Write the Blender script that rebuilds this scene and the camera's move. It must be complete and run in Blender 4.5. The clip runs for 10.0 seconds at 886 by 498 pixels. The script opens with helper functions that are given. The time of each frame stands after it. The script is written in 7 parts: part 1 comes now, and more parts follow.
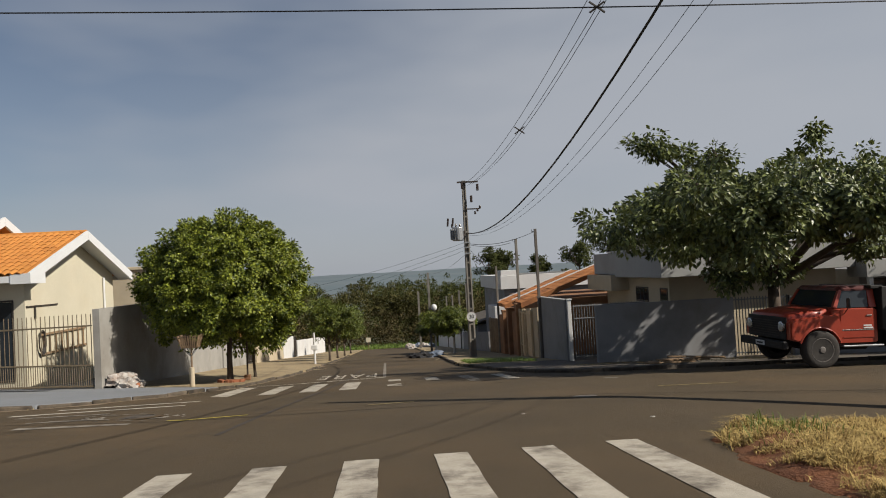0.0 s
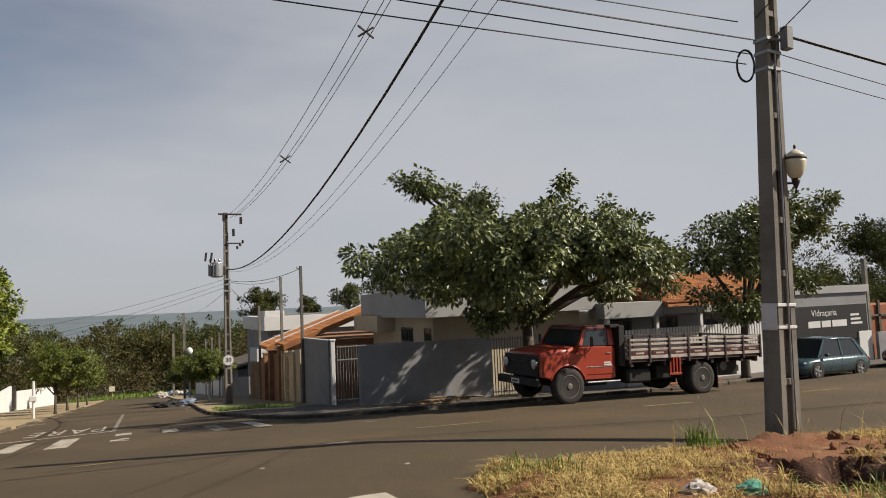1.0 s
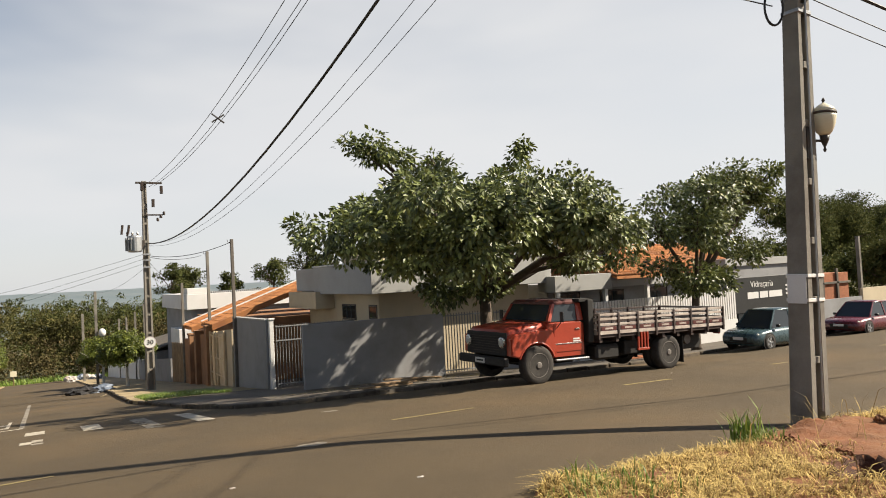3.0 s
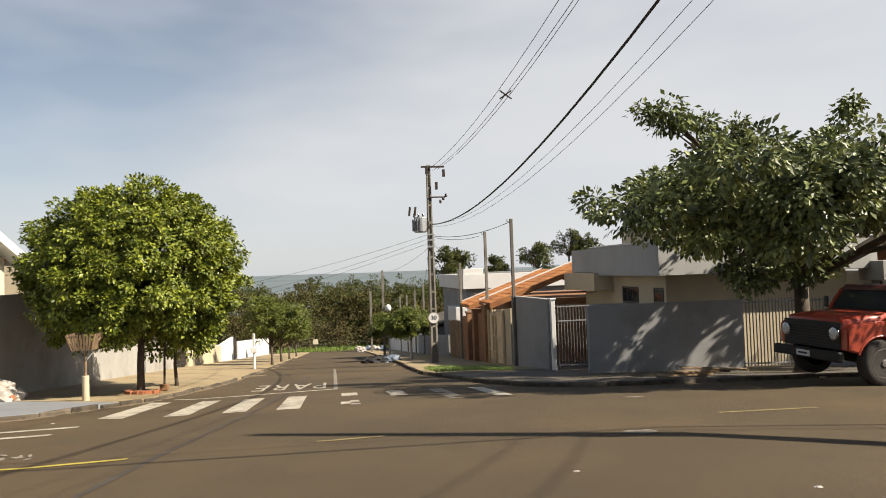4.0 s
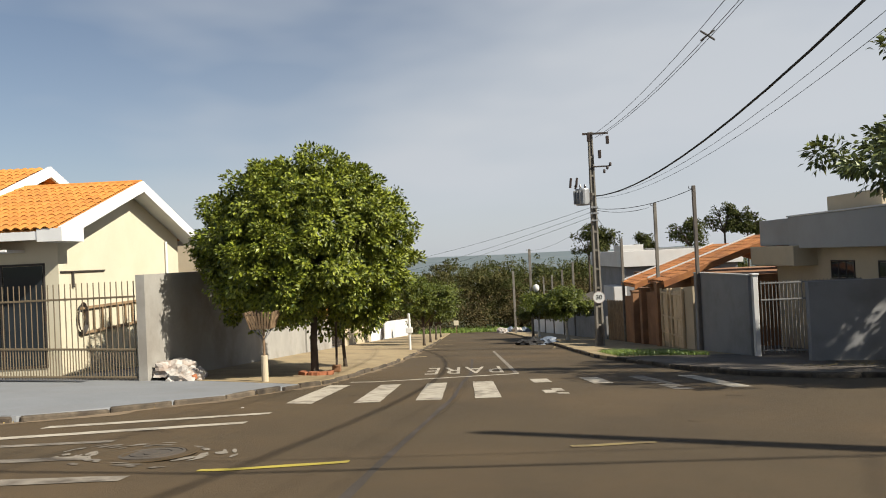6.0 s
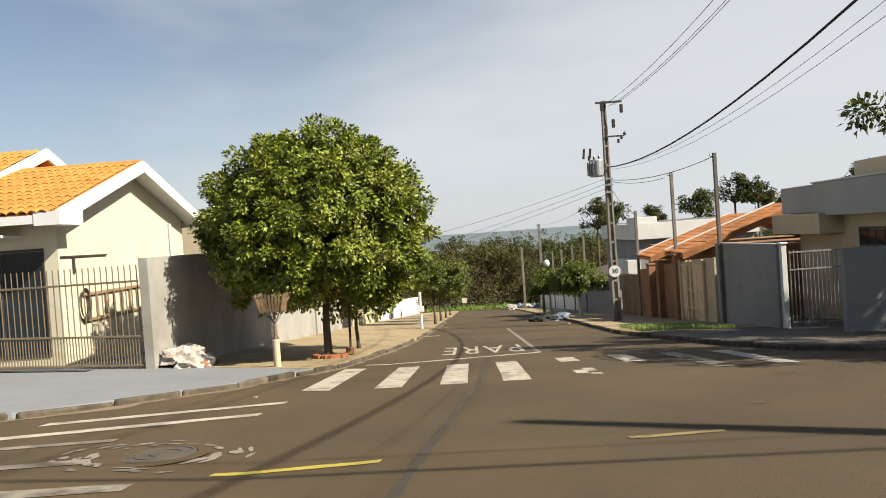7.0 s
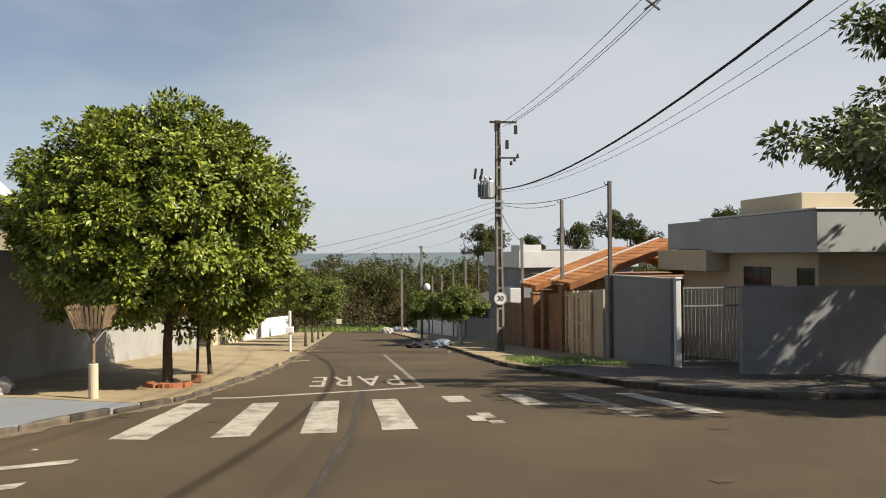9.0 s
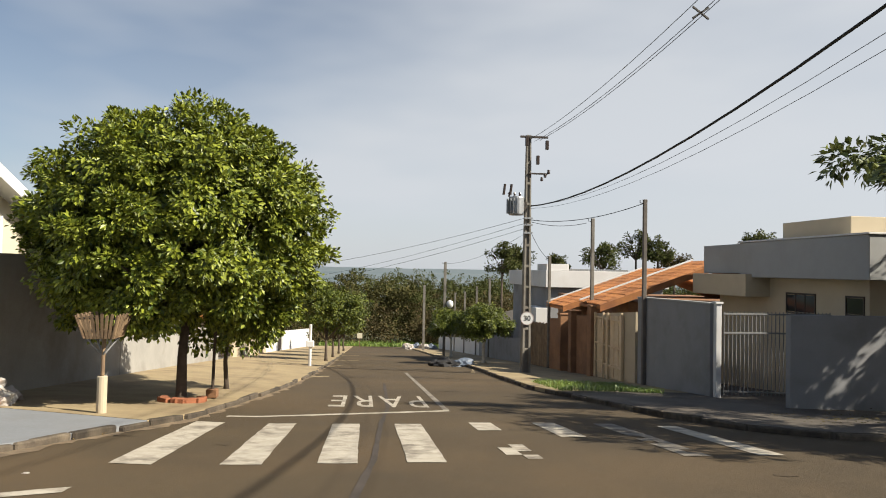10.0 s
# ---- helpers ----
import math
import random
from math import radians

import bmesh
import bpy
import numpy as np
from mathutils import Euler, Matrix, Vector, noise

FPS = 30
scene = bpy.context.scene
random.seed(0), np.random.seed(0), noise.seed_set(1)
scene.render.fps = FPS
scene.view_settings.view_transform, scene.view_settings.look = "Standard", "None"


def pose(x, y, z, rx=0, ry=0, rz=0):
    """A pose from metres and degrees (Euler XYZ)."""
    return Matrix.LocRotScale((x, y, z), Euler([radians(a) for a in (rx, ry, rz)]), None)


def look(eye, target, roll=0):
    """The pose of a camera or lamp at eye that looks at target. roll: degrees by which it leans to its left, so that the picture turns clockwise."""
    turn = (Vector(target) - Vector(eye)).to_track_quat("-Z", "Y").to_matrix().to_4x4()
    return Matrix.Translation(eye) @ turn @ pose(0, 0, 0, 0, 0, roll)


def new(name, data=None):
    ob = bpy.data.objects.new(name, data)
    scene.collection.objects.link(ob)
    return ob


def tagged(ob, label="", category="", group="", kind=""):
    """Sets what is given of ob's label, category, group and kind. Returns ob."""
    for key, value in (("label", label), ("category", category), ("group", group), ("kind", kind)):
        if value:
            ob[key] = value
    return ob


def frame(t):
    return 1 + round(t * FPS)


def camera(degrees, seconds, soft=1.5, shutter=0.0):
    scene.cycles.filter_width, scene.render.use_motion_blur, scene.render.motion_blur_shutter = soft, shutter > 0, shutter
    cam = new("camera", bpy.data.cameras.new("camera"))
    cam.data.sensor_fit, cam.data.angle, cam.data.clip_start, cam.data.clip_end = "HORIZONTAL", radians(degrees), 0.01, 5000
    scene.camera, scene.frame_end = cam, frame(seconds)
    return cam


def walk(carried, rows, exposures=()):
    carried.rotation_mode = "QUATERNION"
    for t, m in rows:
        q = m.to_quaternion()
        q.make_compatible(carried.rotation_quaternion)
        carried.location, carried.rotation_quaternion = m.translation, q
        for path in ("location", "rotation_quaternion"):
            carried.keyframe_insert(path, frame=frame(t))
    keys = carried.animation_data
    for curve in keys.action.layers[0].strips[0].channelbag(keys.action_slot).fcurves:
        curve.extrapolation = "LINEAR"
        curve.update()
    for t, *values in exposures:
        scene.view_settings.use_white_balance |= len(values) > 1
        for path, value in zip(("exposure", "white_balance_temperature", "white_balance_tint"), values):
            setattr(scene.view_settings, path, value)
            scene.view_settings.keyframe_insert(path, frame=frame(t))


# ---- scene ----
cam = camera(65.5, 10.0, soft=1.0)
PATH = [
    (0, (-1.632, 0.878, 2.299), (-1.453, 2.869, 2.358), -3.2),
    (0.2, (-1.402, 1.022, 2.263), (-0.906, 2.958, 2.352), -0.7),
    (0.5, (-1.176, 1.293, 2.193), (-0.616, 3.209, 2.316), -1.2),
    (1, (-1.122, 1.861, 2.11), (-0.31, 3.682, 2.263), -2.4),
    (1.5, (-1.076, 2.297, 2.106), (-0.122, 4.052, 2.221), -3.2),
    (2, (-1.101, 2.837, 2.059), (-0.038, 4.53, 2.102), -1.6),
    (2.2, (-1.127, 3.015, 2.085), (-0.03, 4.687, 2.143), -2.4),
    (3.3, (-1.396, 3.939, 2.148), (-0.487, 5.72, 2.205), -2.9),
    (3.5, (-1.481, 4.117, 2.124), (-0.744, 5.976, 2.131), -0.8),
    (4, (-1.773, 4.738, 1.97), (-1.45, 6.711, 2.031), -2.0),
    (4.5, (-2.197, 5.487, 1.874), (-2.004, 7.477, 1.897), -1.9),
    (5, (-2.491, 5.826, 1.877), (-2.378, 7.822, 1.927), -2.7),
    (5.5, (-2.628, 6.17, 1.867), (-2.74, 8.165, 1.965), -3.8),
    (6, (-2.919, 6.636, 1.804), (-2.97, 8.635, 1.828), -2.7),
    (6.2, (-3.058, 6.77, 1.785), (-3.146, 8.768, 1.813), -3.3),
    (7.3, (-3.29, 7.646, 1.741), (-3.354, 9.644, 1.687), -4.2),
    (7.5, (-3.366, 7.845, 1.669), (-3.479, 9.842, 1.639), -5.1),
    (8, (-3.278, 8.435, 1.706), (-3.204, 10.433, 1.722), -4.1),
    (8.5, (-3.296, 8.895, 1.661), (-3.133, 10.888, 1.686), -3.3),
    (9, (-3.22, 9.439, 1.622), (-2.936, 11.419, 1.633), -0.5),
    (9.5, (-3.241, 9.881, 1.559), (-2.804, 11.833, 1.548), -0.6),
    (10, (-3.269, 10.147, 1.608), (-3.05, 12.134, 1.667), 1.1),
]
walk(cam, [(t, look(eye, target, roll)) for t, eye, target, roll in PATH],
     [(0.0, 0.24, 6150, 9), (0.5, 0.43, 6250, 10), (1.0, 0.53, 6400, 10), (1.5, 0.98, 6550, 10), (2.0, 1.13, 6650, 9), (3.5, 1.16, 6700, 8), (4.5, 0.98, 6500, 8), (5.0, 0.98, 6420, 8), (5.5, 0.8, 6250, 7), (6.2, 0.8, 6350, 7), (7.5, 1.2, 6500, 6), (8.5, 0.96, 6350, 6), (9.2, 0.9, 6350, 7), (10.0, 0.96, 6350, 7)])

# ---- daylight ----
SUN_TO = Vector((0.705, -0.332, 0.61)).normalized()
world = bpy.data.worlds.new("sky")
scene.world = world
world.use_nodes = True
wn, wl = world.node_tree.nodes, world.node_tree.links
wn.clear()
sky = wn.new("ShaderNodeTexSky")
sky.sky_type, sky.sun_disc = "NISHITA", False
sky.sun_elevation, sky.sun_rotation = math.asin(SUN_TO.z), math.atan2(SUN_TO.x, SUN_TO.y)
sky.air_density, sky.dust_density, sky.ozone_density, sky.altitude = 1.0, 1.6, 1.6, 400
tc = wn.new("ShaderNodeTexCoord")
wm = wn.new("ShaderNodeMapping")
wm.inputs["Scale"].default_value = (1.0, 0.7, 3.2)
wm.inputs["Rotation"].default_value = (0.0, 0.5, 0.5)
cl = wn.new("ShaderNodeTexNoise")
cl.inputs["Scale"].default_value, cl.inputs["Detail"].default_value, cl.inputs["Roughness"].default_value = 1.3, 4.0, 0.5
cr = wn.new("ShaderNodeMapRange")
cr.inputs["From Min"].default_value, cr.inputs["From Max"].default_value = 0.4, 0.66
cr.inputs["To Min"].default_value, cr.inputs["To Max"].default_value = 0.16, 0.9
cm = wn.new("ShaderNodeMix")
cm.data_type = "RGBA"
cm.inputs["B"].default_value = (6.5, 6.6, 7.0, 1)
# pale haze that thickens towards the horizon
sz = wn.new("ShaderNodeVectorMath")
sz.operation = "DOT_PRODUCT"
sz.inputs[1].default_value = (-0.3, 0.03, 1.0)
hz = wn.new("ShaderNodeMapRange")
hz.interpolation_type = "SMOOTHSTEP"
hz.inputs["From Min"].default_value, hz.inputs["From Max"].default_value = -0.1, 0.55
hz.inputs["To Min"].default_value, hz.inputs["To Max"].default_value = 0.8, 0.0
hm = wn.new("ShaderNodeMix")
hm.data_type = "RGBA"
hm.inputs["B"].default_value = (7.35, 7.45, 7.8, 1)
bg = wn.new("ShaderNodeBackground")
bg.inputs["Strength"].default_value = 0.05
wo = wn.new("ShaderNodeOutputWorld")
wl.new(tc.outputs["Generated"], wm.inputs["Vector"])
wl.new(wm.outputs["Vector"], cl.inputs["Vector"])
wl.new(cl.outputs["Fac"], cr.inputs["Value"])
# the high sky overhead is clearer than the band above the horizon
clear = wn.new("ShaderNodeMapRange")
clear.interpolation_type = "SMOOTHSTEP"
clear.inputs["From Min"].default_value, clear.inputs["From Max"].default_value = 0.4, 0.75
clear.inputs["To Min"].default_value, clear.inputs["To Max"].default_value = 1.0, 0.1
up_ = wn.new("ShaderNodeSeparateXYZ")
wl.new(tc.outputs["Generated"], up_.inputs["Vector"])
wl.new(up_.outputs["Z"], clear.inputs["Value"])
thin = wn.new("ShaderNodeMath")
thin.operation = "MULTIPLY"
wl.new(cr.outputs["Result"], thin.inputs[0])
wl.new(clear.outputs["Result"], thin.inputs[1])
wl.new(thin.outputs["Value"], cm.inputs["Factor"])
wl.new(sky.outputs["Color"], cm.inputs["A"])
wl.new(tc.outputs["Generated"], sz.inputs[0])
wl.new(sz.outputs["Value"], hz.inputs["Value"])
wl.new(hz.outputs["Result"], hm.inputs["Factor"])
wl.new(cm.outputs["Result"], hm.inputs["A"])
wl.new(hm.outputs["Result"], bg.inputs["Color"])
wl.new(bg.outputs["Background"], wo.inputs["Surface"])
sun = new("sun", bpy.data.lights.new("sun", "SUN"))
sun.data.energy, sun.data.angle, sun.data.color = 5.0, radians(0.6), (1.0, 0.9, 0.76)
sun.matrix_world = look((0, 0, 60), Vector((0, 0, 60)) - SUN_TO)


# ---- materials ----
def surface(name, a, b=None, scale=3.0, rough=0.85, bump=0.15, fine=60.0, stain=None, stain_scale=0.7, stain_amount=0.5, metal=0.0, vary=0.0, coat=0.0, local=False):
    """Two-scale noise between colours a and b, wide stains, fine relief; vary: brightness from object to object."""
    m = bpy.data.materials.new(name)
    m.use_nodes = True
    n, l = m.node_tree.nodes, m.node_tree.links
    bs = n["Principled BSDF"]
    b = b or tuple(0.8 * v for v in a)
    a, b = tuple(0.84 * v for v in a), tuple(0.84 * v for v in b)
    stain = stain and tuple(0.84 * v for v in stain)
    if local:
        tc = n.new("ShaderNodeTexCoord")
        vec = tc.outputs["Object"]
    else:
        tc = n.new("ShaderNodeNewGeometry")
        vec = tc.outputs["Position"]

    def tex(s, detail=5.0, r=0.6):
        t = n.new("ShaderNodeTexNoise")
        t.inputs["Scale"].default_value, t.inputs["Detail"].default_value, t.inputs["Roughness"].default_value = s, detail, r
        l.new(vec, t.inputs["Vector"])
        return t.outputs["Fac"]

    def blend(fac, ca, cb):
        x = n.new("ShaderNodeMix")
        x.data_type = "RGBA"
        l.new(fac, x.inputs["Factor"])
        for key, c in (("A", ca), ("B", cb)):
            if isinstance(c, tuple):
                x.inputs[key].default_value = (*c, 1)
            else:
                l.new(c, x.inputs[key])
        return x.outputs["Result"]

    def ranged(fac, lo, hi, t0=0.0, t1=1.0):
        x = n.new("ShaderNodeMapRange")
        x.inputs["From Min"].default_value, x.inputs["From Max"].default_value = lo, hi
        x.inputs["To Min"].default_value, x.inputs["To Max"].default_value = t0, t1
        l.new(fac, x.inputs["Value"])
        return x.outputs["Result"]

    col = blend(ranged(tex(scale), 0.3, 0.7), a, b)
    col = blend(ranged(tex(fine, 3.0), 0.35, 0.75, 0.0, 0.35), col, tuple(0.7 * v for v in b))
    if stain:
        col = blend(ranged(tex(stain_scale, 6.0, 0.65), 0.48, 0.68, 0.0, stain_amount), col, stain)
    if vary:
        oi = n.new("ShaderNodeObjectInfo")
        hv = n.new("ShaderNodeHueSaturation")
        gi, both = n.new("ShaderNodeNewGeometry"), n.new("ShaderNodeMath")
        l.new(oi.outputs["Random"], both.inputs[0])
        l.new(gi.outputs["Random Per Island"], both.inputs[1])
        l.new(ranged(both.outputs["Value"], 0.2, 1.8, 1 - vary, 1 + vary), hv.inputs["Value"])
        l.new(col, hv.inputs["Color"])
        col = hv.outputs["Color"]
    l.new(col, bs.inputs["Base Color"])
    l.new(ranged(tex(fine * 0.4, 4.0), 0.3, 0.7, max(rough - 0.1, 0.02), min(rough + 0.1, 1.0)), bs.inputs["Roughness"])
    bs.inputs["Metallic"].default_value = metal
    bs.inputs["Coat Weight"].default_value = coat
    bs.inputs["Specular IOR Level"].default_value = 0.35
    if bump:
        bp = n.new("ShaderNodeBump")
        bp.inputs["Strength"].default_value, bp.inputs["Distance"].default_value = bump, 0.02
        l.new(tex(fine, 4.0), bp.inputs["Height"])
        l.new(bp.outputs["Normal"], bs.inputs["Normal"])
    return m


def leafy(name, a, b, dry=None, through_light=0.12, gloss=0.35, rough=0.42):
    """Leaves: matt with some gloss, light shining through, each leaf its own shade."""
    m = bpy.data.materials.new(name)
    m.use_nodes = True
    n, l = m.node_tree.nodes, m.node_tree.links
    bs, out = n["Principled BSDF"], n["Material Output"]
    g = n.new("ShaderNodeNewGeometry")
    ramp = n.new("ShaderNodeValToRGB")
    ramp.color_ramp.elements[0].color, ramp.color_ramp.elements[1].color = (*a, 1), (*b, 1)
    if dry:
        e = ramp.color_ramp.elements.new(0.96)
        e.color = (*b, 1)
        ramp.color_ramp.elements[-1].color = (*dry, 1)
    l.new(g.outputs["Random Per Island"], ramp.inputs["Fac"])
    l.new(ramp.outputs["Color"], bs.inputs["Base Color"])
    bs.inputs["Roughness"].default_value = rough
    bs.inputs["Specular IOR Level"].default_value = gloss
    tr = n.new("ShaderNodeBsdfTranslucent")
    hv = n.new("ShaderNodeHueSaturation")
    hv.inputs["Value"].default_value, hv.inputs["Hue"].default_value = 1.6, 0.48
    l.new(ramp.outputs["Color"], hv.inputs["Color"])
    l.new(hv.outputs["Color"], tr.inputs["Color"])
    mx = n.new("ShaderNodeMixShader")
    mx.inputs["Fac"].default_value = through_light
    l.new(bs.outputs["BSDF"], mx.inputs[1])
    l.new(tr.outputs["BSDF"], mx.inputs[2])
    l.new(mx.outputs["Shader"], out.inputs["Surface"])
    return m


def glassy(name, tint=(0.02, 0.025, 0.03)):
    m = bpy.data.materials.new(name)
    m.use_nodes = True
    bs = m.node_tree.nodes["Principled BSDF"]
    bs.inputs["Base Color"].default_value = (*tint, 1)
    bs.inputs["Roughness"].default_value = 0.08
    bs.inputs["Specular IOR Level"].default_value = 0.4
    return m


ASPHALT = surface("asphalt", (0.103, 0.073, 0.038), (0.076, 0.054, 0.029), 0.5, 0.92, 0.5, 160.0, (0.125, 0.082, 0.04), 0.22, 0.8)
PAINT_WHITE = surface("road paint white", (0.6, 0.54, 0.44), (0.42, 0.37, 0.29), 5.0, 0.8, 0.3, 90.0, (0.1, 0.078, 0.058), 2.6, 0.8)
PAINT_FADED = surface("faded road paint", (0.36, 0.32, 0.26), (0.22, 0.19, 0.15), 4.0, 0.85, 0.3, 90.0, (0.075, 0.058, 0.044), 2.2, 1.0)
PAINT_YELLOW = surface("road paint yellow", (0.52, 0.42, 0.07), (0.4, 0.32, 0.06), 5.0, 0.8, 0.3, 90.0, (0.2, 0.15, 0.07), 3.0, 0.6)
TAR = surface("tar seam", (0.05, 0.04, 0.032), (0.068, 0.054, 0.042), 4.0, 0.92, 0.3, 80.0, (0.09, 0.072, 0.06), 1.5, 0.8)
EARTH = surface("red earth", (0.27, 0.105, 0.04), (0.17, 0.066, 0.03), 2.2, 0.95, 1.0, 30.0, (0.2, 0.12, 0.055), 0.8, 0.5)
SOIL_FAR = surface("field and scrub", (0.12, 0.115, 0.05), (0.075, 0.085, 0.035), 0.02, 0.95, 0.3, 1.5, (0.22, 0.17, 0.09), 0.008, 0.7)
CONC_GREY = surface("grey painted concrete", (0.27, 0.28, 0.295), (0.23, 0.24, 0.25), 1.2, 0.8, 0.15, 60.0, (0.2, 0.19, 0.18), 0.8, 0.35)
CONC_SAND = surface("dusty concrete", (0.44, 0.345, 0.195), (0.32, 0.245, 0.14), 1.4, 0.9, 0.3, 50.0, (0.2, 0.14, 0.085), 0.6, 0.75)
# concrete toned down so its colour carries the shade under the broad tree
CONC_DARK = surface("worn concrete, shade in tone", (0.16, 0.138, 0.11), (0.095, 0.08, 0.065), 1.1, 0.92, 0.35, 50.0, (0.09, 0.07, 0.055), 0.5, 0.6)
KERB = surface("kerb concrete", (0.17, 0.135, 0.095), (0.05, 0.04, 0.03), 3.5, 0.92, 0.6, 40.0, (0.045, 0.034, 0.026), 2.6, 0.85, vary=0.5)
PLASTER_CREAM = surface("cream plaster", (0.69, 0.63, 0.48), (0.62, 0.565, 0.425), 1.0, 0.85, 0.12, 90.0, (0.6, 0.5, 0.33), 0.7, 0.3)
PLASTER_GREY = surface("grey plaster", (0.32, 0.32, 0.325), (0.265, 0.265, 0.27), 0.9, 0.9, 0.2, 70.0, (0.16, 0.145, 0.13), 0.6, 0.5)
PLASTER_LEFT = surface("bare grey render", (0.42, 0.4, 0.36), (0.33, 0.315, 0.285), 1.1, 0.92, 0.3, 60.0, (0.19, 0.16, 0.13), 0.7, 0.5)
PLASTER_WHITE = surface("white wall paint", (0.78, 0.77, 0.75), (0.7, 0.69, 0.67), 0.9, 0.85, 0.12, 80.0, (0.55, 0.5, 0.44), 0.6, 0.35)
PLASTER_BEIGE = surface("beige plaster", (0.6, 0.51, 0.36), (0.52, 0.43, 0.3), 0.9, 0.88, 0.15, 80.0, (0.42, 0.36, 0.27), 0.6, 0.4)
# beige brightened so the shaded gate looks sunlit: sunlight put into the colour
GATE_BEIGE_LIT = surface("beige enamelled sheet, sunlight in tone", (0.78, 0.62, 0.4), (0.66, 0.51, 0.32), 1.2, 0.6, 0.08, 60.0, (0.45, 0.28, 0.15), 1.3, 0.5)
PLASTER_SLAB = surface("pale grey fascia", (0.42, 0.42, 0.41), (0.37, 0.37, 0.36), 0.8, 0.85, 0.1, 80.0, (0.29, 0.275, 0.25), 0.5, 0.4)
PLASTER_BROWN = surface("brown fence wall", (0.38, 0.2, 0.1), (0.26, 0.135, 0.07), 1.2, 0.9, 0.3, 60.0, (0.14, 0.08, 0.05), 0.7, 0.5)
FASCIA = surface("white fascia board", (0.8, 0.8, 0.79), (0.74, 0.74, 0.73), 1.5, 0.6, 0.05, 60.0)
TILE = surface("orange clay tile", (0.62, 0.265, 0.055), (0.54, 0.215, 0.046), 2.0, 0.75, 0.2, 60.0, (0.42, 0.16, 0.05), 0.9, 0.4, vary=0.16)
TILE_RED = surface("weathered clay tile", (0.58, 0.25, 0.08), (0.42, 0.16, 0.06), 2.0, 0.8, 0.3, 50.0, (0.2, 0.1, 0.06), 0.7, 0.6, vary=0.4)
CONC_POLE = surface("pole concrete", (0.27, 0.25, 0.215), (0.19, 0.172, 0.145), 2.0, 0.9, 0.3, 70.0, (0.1, 0.085, 0.07), 1.0, 0.5)
CONC_POLE_OLD = surface("dark pole", (0.2, 0.17, 0.145), (0.13, 0.115, 0.1), 2.0, 0.9, 0.3, 70.0)
IRON = surface("painted iron", (0.05, 0.042, 0.036), (0.035, 0.03, 0.026), 8.0, 0.55, 0.1, 90.0, (0.12, 0.06, 0.03), 4.0, 0.4)
IRON_BROWN = surface("brown painted iron", (0.2, 0.155, 0.1), (0.14, 0.11, 0.07), 8.0, 0.55, 0.1, 90.0)
IRON_GREY = surface("grey painted iron", (0.25, 0.25, 0.25), (0.2, 0.2, 0.2), 6.0, 0.55, 0.1, 90.0)
STEEL = surface("galvanised steel", (0.45, 0.46, 0.47), (0.36, 0.37, 0.38), 9.0, 0.45, 0.1, 90.0, metal=0.6)
WIRE = surface("black cable", (0.02, 0.02, 0.02), (0.03, 0.03, 0.03), 9.0, 0.6, 0.0)
CERAMIC = surface("brown insulator", (0.04, 0.03, 0.025), (0.06, 0.04, 0.03), 9.0, 0.3, 0.0)
BARK = surface("bark", (0.13, 0.1, 0.075), (0.07, 0.053, 0.04), 5.0, 0.95, 0.8, 30.0)
WHITE_BARK = surface("limewashed trunk", (0.62, 0.6, 0.55), (0.5, 0.48, 0.42), 4.0, 0.9, 0.4, 40.0)
WOOD = surface("weathered wood", (0.36, 0.25, 0.14), (0.22, 0.14, 0.08), 4.0, 0.85, 0.4, 45.0, (0.14, 0.1, 0.07), 1.2, 0.5, vary=0.2)
BRICK = surface("red brick", (0.4, 0.15, 0.07), (0.27, 0.1, 0.05), 5.0, 0.9, 0.5, 40.0, vary=0.2)
DARK_GLASS = glassy("dark window glass")
LEAF_LIGHT = leafy("bright tree leaves", (0.024, 0.044, 0.005), (0.25, 0.28, 0.03), through_light=0.06)
LEAF_DARK = leafy("dark tree leaves", (0.026, 0.038, 0.012), (0.19, 0.22, 0.065), (0.3, 0.29, 0.14), 0.08, 0.4, 0.42)
LEAF_CLIPPED = leafy("clipped tree leaves", (0.026, 0.044, 0.007), (0.17, 0.195, 0.027), through_light=0.06)
LEAF_FAR = leafy("far wood leaves", (0.032, 0.042, 0.014), (0.1, 0.105, 0.036), gloss=0.05, rough=0.9)
LEAF_OLIVE = leafy("olive wood leaves", (0.045, 0.046, 0.016), (0.115, 0.105, 0.04), gloss=0.05, rough=0.9)
LEAF_BROWN = leafy("dry scrub leaves", (0.045, 0.042, 0.018), (0.125, 0.098, 0.046), gloss=0.05, rough=0.9)
GRASS_DRY = leafy("dry grass blades", (0.1, 0.06, 0.02), (0.66, 0.5, 0.19), gloss=0.1, rough=0.8)
GRASS_GREEN = leafy("green grass blades", (0.07, 0.13, 0.02), (0.2, 0.26, 0.05))


# ---- lie of the land ----
def street_z(y):
    y = max(y, -30.0)
    if y <= 22.0:
        return 0.0967 - 0.0926 * (y - 12) - 0.00108 * (y - 12) ** 2
    z = -0.937
    for y0, y1, s in ((22, 95, -0.097), (95, 170, -0.07), (170, 260, -0.02)):
        z += s * max(0.0, min(y, y1) - y0)
    return z


def gz(x, y):
    z = street_z(y) - 0.0085 * min(max(x, -5.0), 2.0)
    if x > 2:
        z -= 0.03 * (min(x, 16.0) - 2) + 0.054 * (min(x, 9.0) - 2) * max(0.0, min(1.0, (15 - y) / 6)) * max(0.0, min(1.0, (y + 4) / 6))
    if x < -5:
        z += 0.05 * (-5 - max(x, -30.0)) * max(0.0, min(1.0, 1.6 - y / 60.0))
    return z


